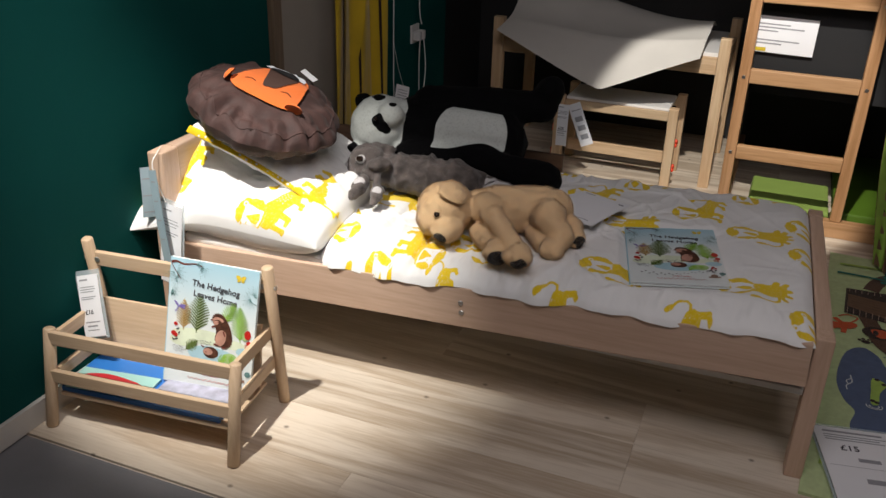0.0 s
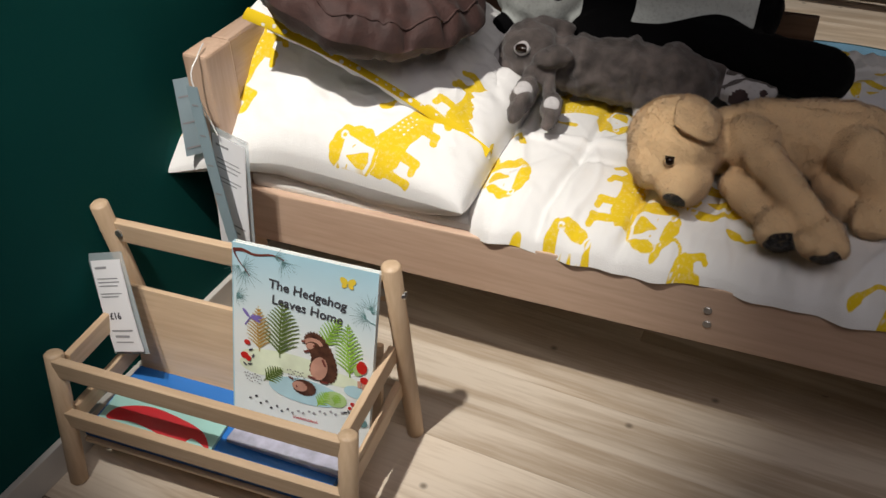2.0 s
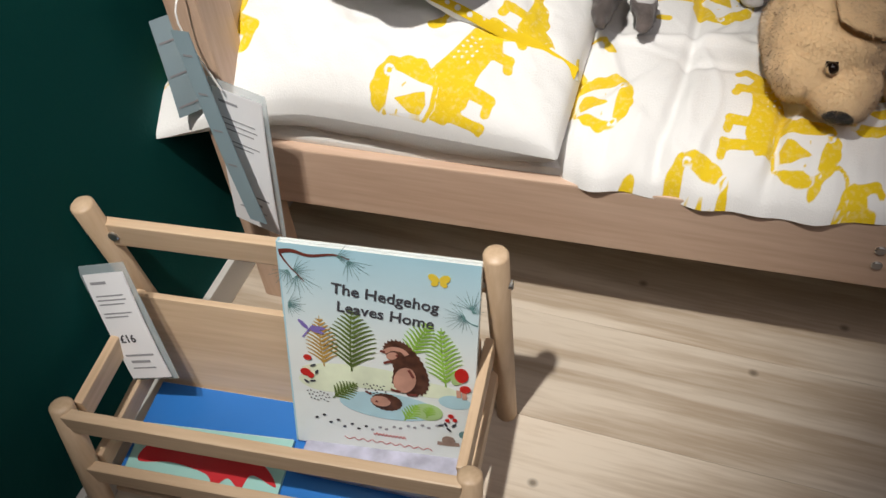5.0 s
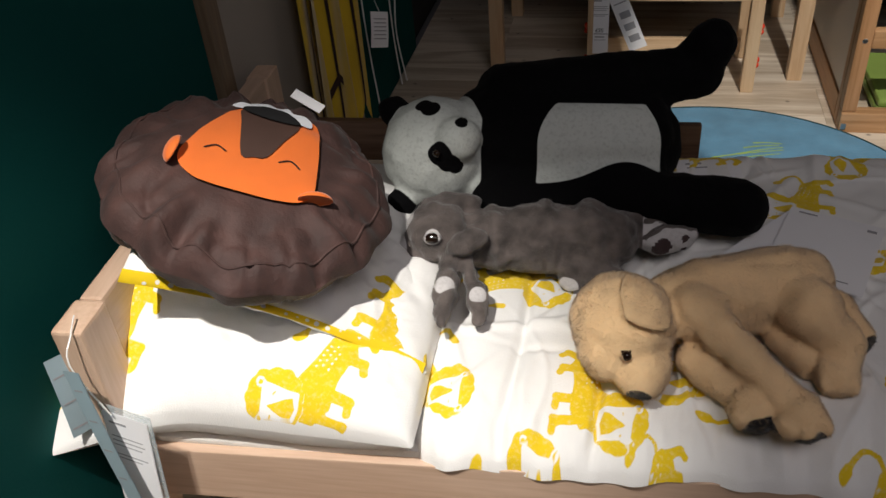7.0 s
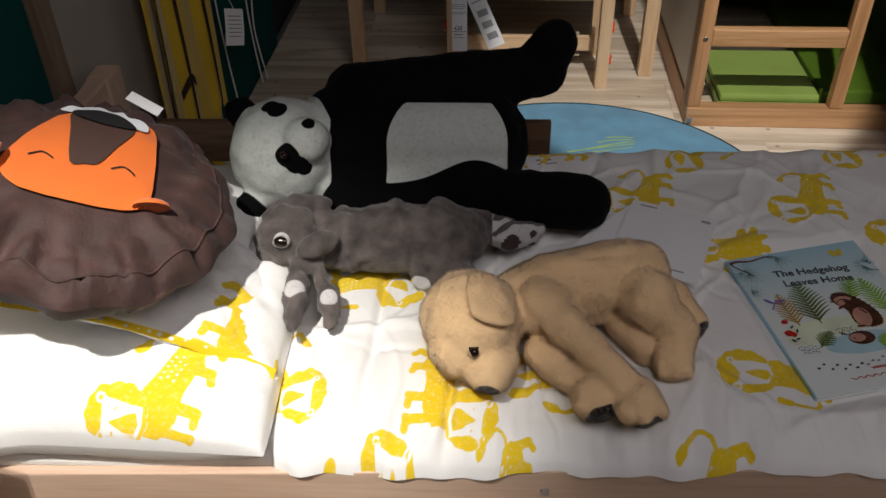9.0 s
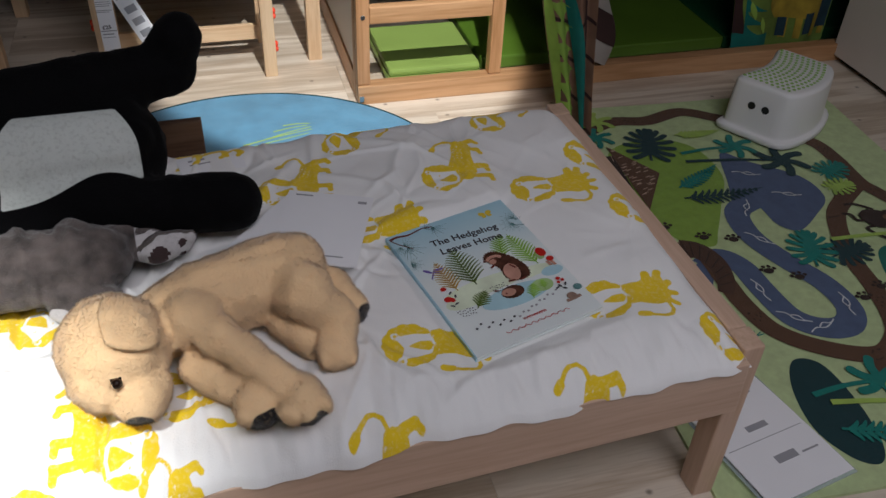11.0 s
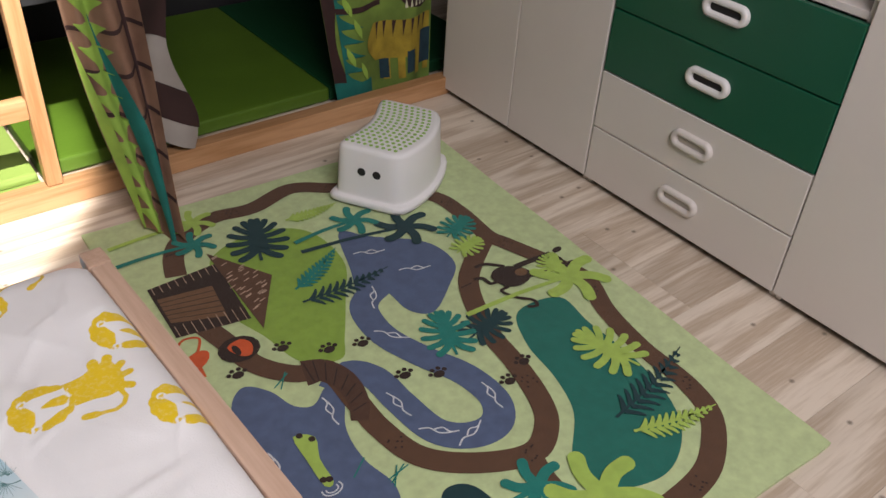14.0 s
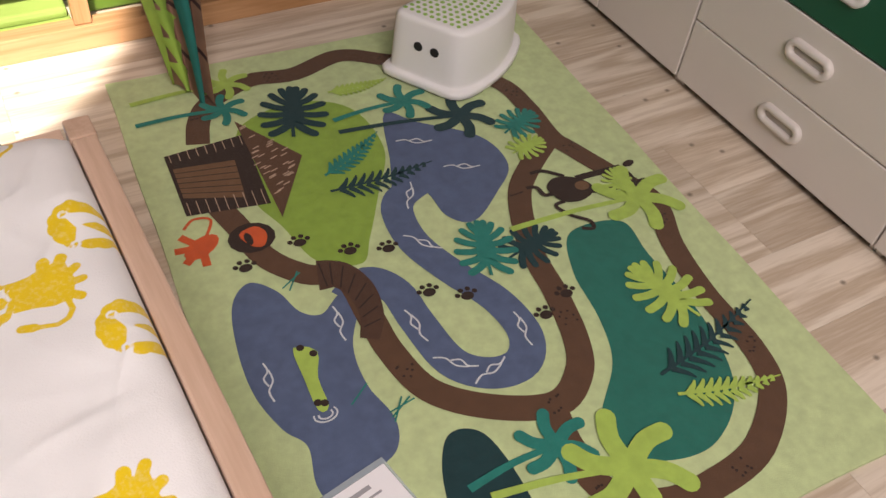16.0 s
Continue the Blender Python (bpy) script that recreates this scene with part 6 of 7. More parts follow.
flap(dog, (0.640, 0.168, 0.470), (0.074, 0.082, 0.066), (0.634, 0.206, 0.536), (0.698, 0.200, 0.520), (0.704, 0.112, 0.506), (0.634, 0.110, 0.520), 0.016, 0.009)
DOG_EYE = Vector((0.6445, 0.086, 0.4845))
ball(dog, DOG_EYE, (0.0068, 0.0068, 0.0068), detail=2)


def dog_dist(p, n):
    d = gap(p, (0.662, 0.060, 0.432), 0.0175)
    d = min(d, max(gap(p, (0.878, 0.014, 0.420), 0.021), n.y + 0.2), max(gap(p, (0.822, 0.030, 0.414), 0.027), n.y + 0.15))
    return min(d, max(gap(p, (0.980, 0.205, 0.420), 0.020), 0.2 - n.x))


plush("toy_dog", dog, [DOG_FUR, GLOSS_BLACK], lambda p, n: int(near(p, DOG_EYE, 0.0075)), "golden plush puppy lying on its side on the duvet", dog_dist, ruff=(0.024, 0.0034), fur=(6, 0.0052, 0.0008, Vector((0.5, -0.3, -0.4))))

RABBIT_GREY = printed_cloth("rabbit_plush", (0.092, 0.075, 0.069), (0.58, 0.56, 0.56), 0.0016, 260, 0.30, 0.60, 30)
RABBIT_PAD = material("rabbit_pad", (0.06, 0.035, 0.035), 0.8, 0.1, 20)
rabbit = bmesh.new()
ball(rabbit, (0.345, 0.328, 0.500), (0.052, 0.050, 0.052), (0, 0, 15))
ball(rabbit, (0.308, 0.314, 0.475), (0.030, 0.030, 0.032))
limb(rabbit, (0.39, 0.345, 0.478), (0.50, 0.365, 0.470), 0.046, 0.060)
limb(rabbit, (0.50, 0.365, 0.470), (0.615, 0.385, 0.460), 0.060, 0.052)
limb(rabbit, (0.60, 0.40, 0.465), (0.69, 0.43, 0.455), 0.038, 0.026)
ball(rabbit, (0.715, 0.400, 0.450), (0.050, 0.018, 0.026), (0, 0, 20))
ball(rabbit, (0.700, 0.450, 0.462), (0.045, 0.020, 0.024), (0, 0, 10))
limb(rabbit, (0.56, 0.335, 0.44), (0.625, 0.322, 0.43), 0.030, 0.022)
ball(rabbit, (0.560, 0.312, 0.422), (0.020, 0.014, 0.014))
limb(rabbit, (0.375, 0.292, 0.500), (0.372, 0.235, 0.478), 0.017, 0.014, 8)
limb(rabbit, (0.372, 0.235, 0.478), (0.376, 0.195, 0.470), 0.020, 0.019, 8)
limb(rabbit, (0.376, 0.195, 0.470), (0.376, 0.158, 0.460), 0.019, 0.010, 8)
limb(rabbit, (0.390, 0.285, 0.488), (0.418, 0.235, 0.462), 0.014, 0.013, 8)
limb(rabbit, (0.418, 0.235, 0.462), (0.428, 0.200, 0.450), 0.018, 0.015, 8)
limb(rabbit, (0.428, 0.200, 0.450), (0.426, 0.182, 0.444), 0.015, 0.009, 8)
ball(rabbit, (0.40, 0.285, 0.515), (0.035, 0.020, 0.022), (30, 0, 40))
ball(rabbit, (0.36, 0.37, 0.53), (0.055, 0.020, 0.016), (0, 0, 12))
ball(rabbit, (0.435, 0.352, 0.476), (0.022, 0.058, 0.056), (0, 0, 12))
ball(rabbit, (0.585, 0.378, 0.468), (0.045, 0.058, 0.058), (0, 0, 12))
for x, wide, r in ((0.466, 0.014, 0.0560), (0.518, 0.016, 0.0632), (0.579, 0.011, 0.0600)):
    ball(rabbit, (x, 0.365 + 0.17 * (x - 0.5), 0.470), (wide, r, r), (0, 30 * (x - 0.45) * 4 - 6, 16 - 160 * (x - 0.5)))
rabbit = merged(rabbit, 0.0042, 2)
RAB_EYE = Vector((0.346, 0.279, 0.526))
ball(rabbit, RAB_EYE, (0.0120, 0.0078, 0.0080), (30, 0, 15), 3)


def rabbit_dist(p, n):
    d = min(gap(p, (0.276, 0.316, 0.480), 0.034), gap(p, (0.298, 0.335, 0.518), 0.024), gap(p, RAB_EYE, 0.0145))
    d = min(d, max(0.672 - p.x, n.y + 0.3), gap(p, (0.555, 0.302, 0.420), 0.018))
    return min(d, max(gap(p, (0.374, 0.212, 0.484), 0.016), 0.4 - n.z), max(gap(p, (0.424, 0.214, 0.470), 0.014), 0.4 - n.z), gap(p, (0.43, 0.272, 0.512), 0.010))


def rabbit_pick(p, n):
    if near(p, RAB_EYE, 0.014):
        return 2 if near(p, (0.347, 0.272, 0.529), 0.0104) else 0
    if p.x > 0.675 and n.y < -0.3 and (near(p, (0.703, 0.380, 0.448), 0.017) or near(p, (0.742, 0.392, 0.458), 0.008) or near(p, (0.738, 0.39, 0.438), 0.007)):
        return 1
    return 0


plush("toy_rabbit", rabbit, [RABBIT_GREY, RABBIT_PAD, GLOSS_BLACK], rabbit_pick, "grey plush rabbit with floppy ears lying on the duvet", rabbit_dist, ruff=(0.018, 0.0056), fur=(3, 0.0034, 0.0008, Vector((0.7, 0.1, -0.2))))

PANDA = printed_cloth("panda_plush", (0.0025, 0.0025, 0.003), (0.56, 0.59, 0.56), 0.0014, 260, 0.02, 0.25)
PANDA.node_tree.nodes["Principled BSDF"].inputs["Specular IOR Level"].default_value = 0.08
panda = bmesh.new()
HEAD = Vector((0.300, 0.570, 0.532))
ball(panda, HEAD, (0.100, 0.098, 0.100))
ball(panda, (0.350, 0.518, 0.588), (0.042, 0.042, 0.040))
for c in ((0.218, 0.612, 0.590), (0.243, 0.487, 0.470)):
    ball(panda, c, (0.030, 0.026, 0.028))
limb(panda, (0.40, 0.625, 0.52), (0.630, 0.66, 0.500), 0.108, 0.115)
limb(panda, (0.42, 0.675, 0.590), (0.62, 0.705, 0.600), 0.062, 0.060)
limb(panda, (0.60, 0.705, 0.600), (0.765, 0.745, 0.605), 0.060, 0.048)
limb(panda, (0.755, 0.755, 0.605), (0.785, 0.75, 0.660), 0.048, 0.045)
limb(panda, (0.42, 0.51, 0.465), (0.58, 0.545, 0.465), 0.058, 0.052)
limb(panda, (0.56, 0.560, 0.475), (0.72, 0.54, 0.458), 0.062, 0.052)
limb(panda, (0.70, 0.545, 0.458), (0.835, 0.535, 0.452), 0.052, 0.053)
panda = merged(panda, 0.006, 3)
EYE_A, EYE_B, NOSE = Vector((0.325, 0.480, 0.580)), Vector((0.300, 0.552, 0.630)), Vector((0.362, 0.508, 0.630))
PUPIL = Vector((0.321, 0.474, 0.585))
ball(panda, PUPIL, (0.008, 0.008, 0.008), detail=2)


def panda_dist(p, n):
    face = gap(p, HEAD, 0.112)
    face = max(face, (p.x - 0.388) * 1.0)
    face = min(face, gap(p, (0.350, 0.518, 0.588), 0.046))
    patch = min(gap(p, EYE_A, 0.022), gap(p, EYE_A + Vector((0.014, 0.004, -0.016)), 0.020), gap(p, EYE_A + Vector((0.024, 0.01, -0.028)), 0.014), gap(p, EYE_B, 0.018), gap(p, EYE_B + Vector((-0.014, 0.010, 0.0)), 0.016), gap(p, NOSE, 0.013), gap(p, NOSE + Vector((0.003, 0.012, 0.002)), 0.012))
    ears = min(gap(p, (0.215, 0.615, 0.593), 0.034), gap(p, (0.240, 0.484, 0.466), 0.034))
    face = max(face, -patch, -ears)
    rise = 0.5 * (p.y - 0.55) + 0.87 * (p.z - 0.565)
    side = max(abs(p.x - 0.592) - 0.106 + 6.0 * max(0.0, rise) ** 2, n.y - 0.35)
    limb_bulge = -0.070 + 0.040 * math.exp(-((p.x - 0.64) / 0.075) ** 2)
    belly = max(side, limb_bulge - rise, rise - 0.070)
    return min(face, belly)


plush("toy_panda", panda, [PANDA, GLOSS_BLACK], lambda p, n: int(near(p, PUPIL, 0.009)), "large black and white plush panda lying on its side", panda_dist, BED @ Matrix.Translation((0.034, -0.055, 0.044)) @ Matrix.Diagonal((0.95, 0.96, 0.96, 1)), ruff=(0.025, 0.003), fur=(2, 0.0030, 0.0008, Vector((0.4, -0.2, -0.3))))

# book and papers on the duvet
picture_book(Matrix.Translation((1.239, 0.160, 0.3895)) @ pose(0, 0, 0, 1.2, -3.2, 13.2), "hardback picture book with a hedgehog cover lying on the duvet")
for k, (x, y, z, turn) in enumerate(((0.998, 0.445, 0.434, -22), (0.985, 0.42, 0.4305, -44), (0.992, 0.435, 0.4275, -33))):
    card("leaflet", 0.15, 0.19, BED @ pose(x, y + 0.06, z, 2, 1, turn), "white printed leaflet lying on the duvet", [(-0.06, -0.03, -0.012, 0.004), (0.05, 0.065, -0.02, 0.007), (-0.06, 0.05, -0.17, 0.003)], group="leaflets on the bed")
card("leaflet", 0.12, 0.07, BED @ pose(0.80, 0.745, 0.400, 3, 0, 8), "small white leaflet half under the panda", [(-0.04, 0.02, -0.02, 0.006), (-0.04, 0.03, -0.035, 0.004)], group="leaflets on the bed")

# ---- play bed with ladder ----
loft = empty("loft_bed", pose(0, 0, 0), label="pine loft bed frame with white end panel", category="bed")
part("bottom_rail", one_box((1.222, 1.622, 0), (3.30, 1.668, 0.062), 0.004), PINE, loft)
part("post", one_box((1.222, 1.670, 0), (1.262, 1.705, 1.16), 0.004), PINE_Z, loft)
part("end_panel", one_box((1.228, 1.707, 0.08), (1.240, 2.60, 1.10), 0.001), CABINET_WHITE, loft, "white end panel")
part("end_rail", one_box((1.222, 1.707, 0), (1.262, 2.60, 0.078), 0.003), PINE_Y, loft)
# unseen base that keeps light out of the den; its shade is also coloured in
part("bed_base", one_box((1.262, 1.705, 0.93), (3.28, 2.62, 0.96), 0.001), BLACK_AND_SHADE, loft, "unseen upper bed base closing off light, shade put into its colour")
part("front_rail", one_box((1.262, 1.672, 0.90), (3.28, 1.700, 1.0), 0.004), PINE, loft)
# added sheet: the den's inner darkness painted as near-black
part("back_panel", one_box((1.262, 2.605, 0.0), (3.28, 2.62, 0.92), 0.001), BLACK_AND_SHADE, loft, "added back of the den, shade put into its near-black colour")
ladder = empty("ladder", pose(0, 0, 0), label="pine ladder with broad rungs standing on the bed rail", category="ladder")
for x in (1.222, 1.640):
    part("side_rail", one_box((x, 1.628, 0.063), (x + 0.040, 1.667, 1.16), 0.005), PINE_Z, ladder)
for z in (0.255, 0.548, 0.84):
    part("rung", one_box((1.2625, 1.632, z), (1.6395, 1.664, z + 0.052), 0.004), PINE, ladder)
for x, z in ((1.242, 0.57), (1.66, 0.57), (1.242, 0.28), (1.66, 0.86)):
    part("bolt", rod(bmesh.new(), (x, 1.625, z), (x, 1.630, z), 0.007, segments=10, bevel=0.001), STEEL, ladder, "steel bolt")
part("corner_plate", one_box((1.226, 1.618, 0.012), (1.240, 1.6215, 0.03), 0.001), STEEL, ladder)
SIGN = [(-0.09, 0.02, -0.028, 0.005), (-0.09, 0.07, -0.040, 0.005), (-0.09, -0.02, -0.052, 0.005), (-0.09, 0.06, -0.085, 0.005), (-0.09, 0.0, -0.097, 0.005)]
sign = card("notice", 0.228, 0.130, pose(1.350, 1.70, 0.785, 88, 1, 0), "white printed notice hung behind the ladder", SIGN)
part("logo_block", one_box((-0.09, -0.126, 0.0045), (-0.05, -0.113, 0.0052), 0), material("logo_yellow", (0.6, 0.45, 0.02), 0.6), sign)
# added board; paints the dark gap between the rungs and backs the notice
part("board", one_box((1.2635, 1.708, 0.50), (1.80, 1.716, 0.90), 0.001), BLACK_AND_SHADE, loft, "added black board standing in for the shade behind the ladder")

LIME = material("lime_vinyl", (0.26, 0.37, 0.085), 0.5, 0.08, 6, 0.0006, 90)
# shaded copy of the lit lime above: the den's shade is in the colour
SHADED_LIME = material("shaded_lime", (0.085, 0.165, 0.014), 0.5, 0.10, 6, 0.0006, 90)
DEEP = material("deep_green_vinyl", (0.006, 0.06, 0.02), 0.5, 0.1, 6, 0.0006, 90)
mat_thing = empty("floor_mat", pose(0, 0, 0), label="folding lime and dark green floor mat in the den", category="mat")
part("mat_section", one_box((1.66, 1.772, 0.006), (2.56, 2.58, 0.052), 0.008), SHADED_LIME, mat_thing, "lime green section, darkened in colour for the den's shade")
part("mat_section", one_box((2.562, 1.772, 0.006), (3.24, 2.58, 0.052), 0.008), DEEP, mat_thing, "dark green section")
pad = empty("floor_cushion", pose(0, 0, 0), label="flat lime green floor cushion behind the ladder", category="cushion", group="lime cushions")
part("cover", one_box((1.335, 1.700, 0.008), (1.645, 2.06, 0.036), 0.010), LIME, pad)
pad = empty("floor_cushion", pose(0, 0, 0), label="lime green cushion stacked behind the ladder", category="cushion", group="lime cushions")
part("cover", one_box((1.338, 1.715, 0.037), (1.640, 2.05, 0.062), 0.010, pose(0, 0, 0)), LIME, pad)

# ---- jungle curtains of the den ----
CANVAS = material("bark_canvas", (0.27, 0.155, 0.095), 0.9, 0.2, 12, 0.0008, 400, second=(0.17, 0.09, 0.055))
CANVAS_DARK = material("bark_dark", (0.035, 0.015, 0.013), 0.9, 0.2, 12)
VINE_LIME = material("vine_lime", (0.26, 0.42, 0.06), 0.9, 0.15, 20, 0.0006, 400)
VINE_TEAL = material("vine_teal", (0.008, 0.14, 0.115), 0.9, 0.15, 20, 0.0006, 400)
LINING = material("grey_lining", (0.33, 0.30, 0.27), 0.9, 0.08, 12, 0.0008, 300)
JUNGLE = material("jungle_green", (0.14, 0.22, 0.035), 0.9, 0.35, 9, 0.0006, 300)
TOOTH = material("tooth_cream", (0.50, 0.50, 0.34), 0.9, 0.1, 20)
VINE_DEEP = material("vine_deep_blue", (0.010, 0.035, 0.050), 0.9, 0.2, 20)
TIGER = material("tiger_yellow", (0.30, 0.22, 0.02), 0.9, 0.3, 20)


def flap(u, v):
    """The drawn-out left curtain: u across 0..1, v down 0..1."""
    top = Vector((1.715 + 0.215 * u, 1.615 + 0.02 * math.sin(9 * u), 0.93))
    low = Vector((1.785 + 0.075 * u, 1.380 - 0.085 * u, 0.016 + 0.012 * math.sin(9 * u)))
    p = top.lerp(low, v)
    p += Vector((0.0, 1, 0)) * 0.022 * math.sin(15 * u + 1.5) * (1 - 0.3 * v) + Vector((0.008 * math.sin(7 * v + 4 * u), 0, 0))
    p.y += 0.05 * math.sin(math.pi * v) * 1.0
    return p


def cloth(name, fn, mat, parent, nu=40, nv=60, u0=0.0, u1=1.0, v0=0.0, v1=1.0, lift=0.0, label="", edge=None):
    """A strip of hanging cloth with thickness."""
    bm = bmesh.new()
    grid = []
    for i in range(nu + 1):
        col = []
        for j in range(nv + 1):
            v = v0 + (v1 - v0) * j / nv
            a, b = edge(v) if edge else (u0, u1)
            u = a + (b - a) * i / nu
            p = fn(u, v)
            du = fn(u + 0.01, v) - p
            dv = fn(u, v + 0.01) - p
            nrm = du.cross(dv).normalized()
            if nrm.y > 0:
                nrm = -nrm
            col.append(bm.verts.new(p + nrm * lift))
        grid.append(col)
    for i in range(nu):
        for j in range(nv):
            bm.faces.new((grid[i][j], grid[i + 1][j], grid[i + 1][j + 1], grid[i][j + 1]))
    return part(name, bm, mat, parent, label, smooth=True)


curtain = empty("den_curtain", pose(0, 0, 0), label="jungle printed den curtain pulled out onto the rug", category="curtain", group="den curtains")
cloth("panel", flap, CANVAS, curtain)
for k in range(9):
    v = 0.06 + 0.105 * k
    cloth("bark_line", flap, CANVAS_DARK, curtain, 30, 2, 0.0, 1.0, v, v + 0.011, 0.002)
cloth("bark_shade", flap, CANVAS_DARK, curtain, 6, 50, 0.78, 0.86, 0.0, 1.0, 0.002)
cloth("vine_stem", flap, VINE_LIME, curtain, 8, 160, lift=0.003, edge=lambda v: (0.26 + 0.05 * math.sin(5 * v), 0.34 + 0.05 * math.sin(5 * v) + 0.20 * ((1 - v) * 17 % 1) ** 1.6))
cloth("vine_leaves", flap, VINE_LIME, curtain, 6, 160, lift=0.0035, edge=lambda v: (0.27 + 0.05 * math.sin(5 * v) - 0.19 * ((1 - v) * 17 % 1) ** 1.6, 0.29 + 0.05 * math.sin(5 * v)))
cloth("second_vine", flap, VINE_LIME, curtain, 5, 80, v0=0.52, lift=0.004, edge=lambda v: (0.03, 0.06 + 0.12 * math.sin(math.pi * (v - 0.52) / 0.48)))
cloth("teal_vine", flap, VINE_TEAL, curtain, 6, 90, v0=0.45, lift=0.0045, edge=lambda v: (0.34 + 0.50 * (v - 0.45), 0.36 + 0.50 * (v - 0.45) + 0.16 * math.sin(math.pi * (v - 0.45) / 0.6)))


def inner(u, v):
    top = Vector((1.930 + 0.06 * u, 1.66, 0.93))
    low = Vector((1.925 + 0.115 * u, 1.64, 0.12 - 0.06 * u))
    p = top.lerp(low, v)
    return p + Vector((0.014 * math.sin(16 * v) * u, 0.03 * math.sin(9 * v + 3 * u), 0))


cloth("lining", inner, LINING, curtain, 16, 50, label="grey lining turned out")
for v in (0.52, 0.80):
    cloth("lining_band", inner, CANVAS_DARK, curtain, 16, 8, 0, 1.02, v, v + 0.12, 0.003)


def right_flap(u, v):
    top = Vector((2.42 + 0.50 * u, 1.712, 0.93))
    low = Vector((2.555 + 0.36 * u, 1.700, 0.030))
    p = top.lerp(low, v)
    return p + Vector((0, 0.016 * math.sin(13 * u + 2 * v), 0))


curtain = empty("den_curtain", pose(0, 0, 0), label="jungle printed den curtain with big cat pattern", category="curtain", group="den curtains")
cloth("panel", right_flap, JUNGLE, curtain)
cloth("dark_edge", right_flap, CANVAS_DARK, curtain, 6, 50, lift=0.002, edge=lambda v: (0.0, 0.10 + 0.03 * math.sin(14 * v)))
cloth("teal_leaves", right_flap, VINE_TEAL, curtain, 6, 160, v0=0.3, lift=0.003, edge=lambda v: (0.10, 0.12 + 0.20 * (v * 19 % 1) ** 1.8))
cloth("teal_hem", right_flap, VINE_TEAL, curtain, 14, 6, 0.0, 0.34, 0.93, 1.0, 0.003)
cloth("cat_body", right_flap, TIGER, curtain, 30, 14, lift=0.003, edge=lambda v: (0.42 - 0.10 * math.sin(math.pi * (v - 0.74) / 0.14), 0.98), v0=0.74, v1=0.88)
for k in range(7):
    cloth("cat_stripe", right_flap, CANVAS_DARK, curtain, 3, 6, lift=0.0045, v0=0.74, v1=0.80, edge=lambda v, k=k: (0.44 + 0.075 * k, 0.44 + 0.075 * k + 0.03 * max(0.05, (0.80 - v) / 0.06)))
for u in (0.50, 0.62, 0.80, 0.92):
    cloth("cat_leg", right_flap, TIGER, curtain, 3, 6, u, u + 0.06, 0.87, 0.96, 0.0032)
cloth("cat_mouth", right_flap, CANVAS_DARK, curtain, 20, 14, lift=0.003, v0=0.56, v1=0.71, edge=lambda v: (0.84 - 0.20 * math.sqrt(max(0.0, 1 - ((v - 0.635) / 0.075) ** 2)), 0.86 + 0.14 * math.sqrt(max(0.0, 1 - ((v - 0.635) / 0.075) ** 2))))
for k in range(7):
    for v0, v1, way in ((0.575, 0.612, 1), (0.662, 0.698, -1)):
        u = 0.68 + 0.045 * k + (0.0 if way > 0 else 0.02)
        grow = (lambda v, a=v0, b=v1, w=way: max(0.02, (b - v) / (b - a) if w > 0 else (v - a) / (b - a)))
        cloth("tooth", right_flap, TOOTH, curtain, 2, 4, lift=0.0045, v0=v0, v1=v1, edge=lambda v, u=u, g=grow: (u - 0.013 * g(v), u + 0.013 * g(v)))
for u0, u1, v0, v1 in ((0.46, 0.55, 0.88, 0.955), (0.70, 0.79, 0.86, 0.945), (0.86, 0.99, 0.80, 0.93)):
    cloth("blue_shade", right_flap, VINE_DEEP, curtain, 6, 8, u0, u1, v0, v1, 0.0034)
for u, v in ((0.16, 0.62), (0.22, 0.70), (0.14, 0.80), (0.24, 0.86)):
    cloth("pale_leaf", right_flap, VINE_LIME, curtain, 4, 10, lift=0.004, v0=v, v1=v + 0.07, edge=lambda t, u=u, v=v: (u + 0.6 * (t - v) - 0.022 * math.sin(math.pi * (t - v) / 0.07) - 0.002, u + 0.6 * (t - v) + 0.022 * math.sin(math.pi * (t - v) / 0.07) + 0.002))
cloth("orange_flower", right_flap, ORANGE, curtain, 12, 8, lift=0.004, v0=0.50, v1=0.56, edge=lambda v: (0.62 + 0.05 * math.sin(70 * v), 0.95))
cloth("branch", right_flap, CANVAS_DARK, curtain, 14, 4, 0.10, 0.50, 0.66, 0.68, 0.004)

# ---- round blue rug ----
BLUE_RUG = material("blue_rug", (0.10, 0.27, 0.42), 0.95, 0.14, 14, 0.0012, 500, sheen=0.3)
blue = empty("round_rug", pose(0, 0, 0), label="round blue pond rug with yellow reed lines", category="rug")
bm = bmesh.new()
ring = []
for k in range(96):
    a = math.tau * k / 96
    ring.append((0.87 + 0.56 * math.cos(a), 1.20 + 0.545 * math.sin(a)))
top = [bm.verts.new((x, y, 0.007)) for x, y in ring]
low = [bm.verts.new((x, y, 0.0005)) for x, y in ring]
bm.faces.new(top)
for k in range(96):
    bm.faces.new((low[k], low[(k + 1) % 96], top[(k + 1) % 96], top[k]))
part("rug_body", bm, BLUE_RUG, blue)
part("binding", tube(bmesh.new(), [(x, y, 0.005) for x, y in ring + ring[:1]], 0.004, 6), RUG_NAVY, blue, "dark bound edge")
bm = bmesh.new()
for a, b in (((0.92, 1.46), (1.06, 1.51)), ((0.86, 1.44), (1.06, 1.495)), ((0.95, 1.50), (1.05, 1.52)), ((0.80, 1.40), (1.05, 1.475)), ((0.98, 1.53), (1.06, 1.53))):
    flat_stroke(bm, [a, ((a[0] + b[0]) / 2, (a[1] + b[1]) / 2 + 0.004), b], 0.006, 0.0078, 4, 0.4)
part("reed_print", bm, RUG_LEAF, blue)

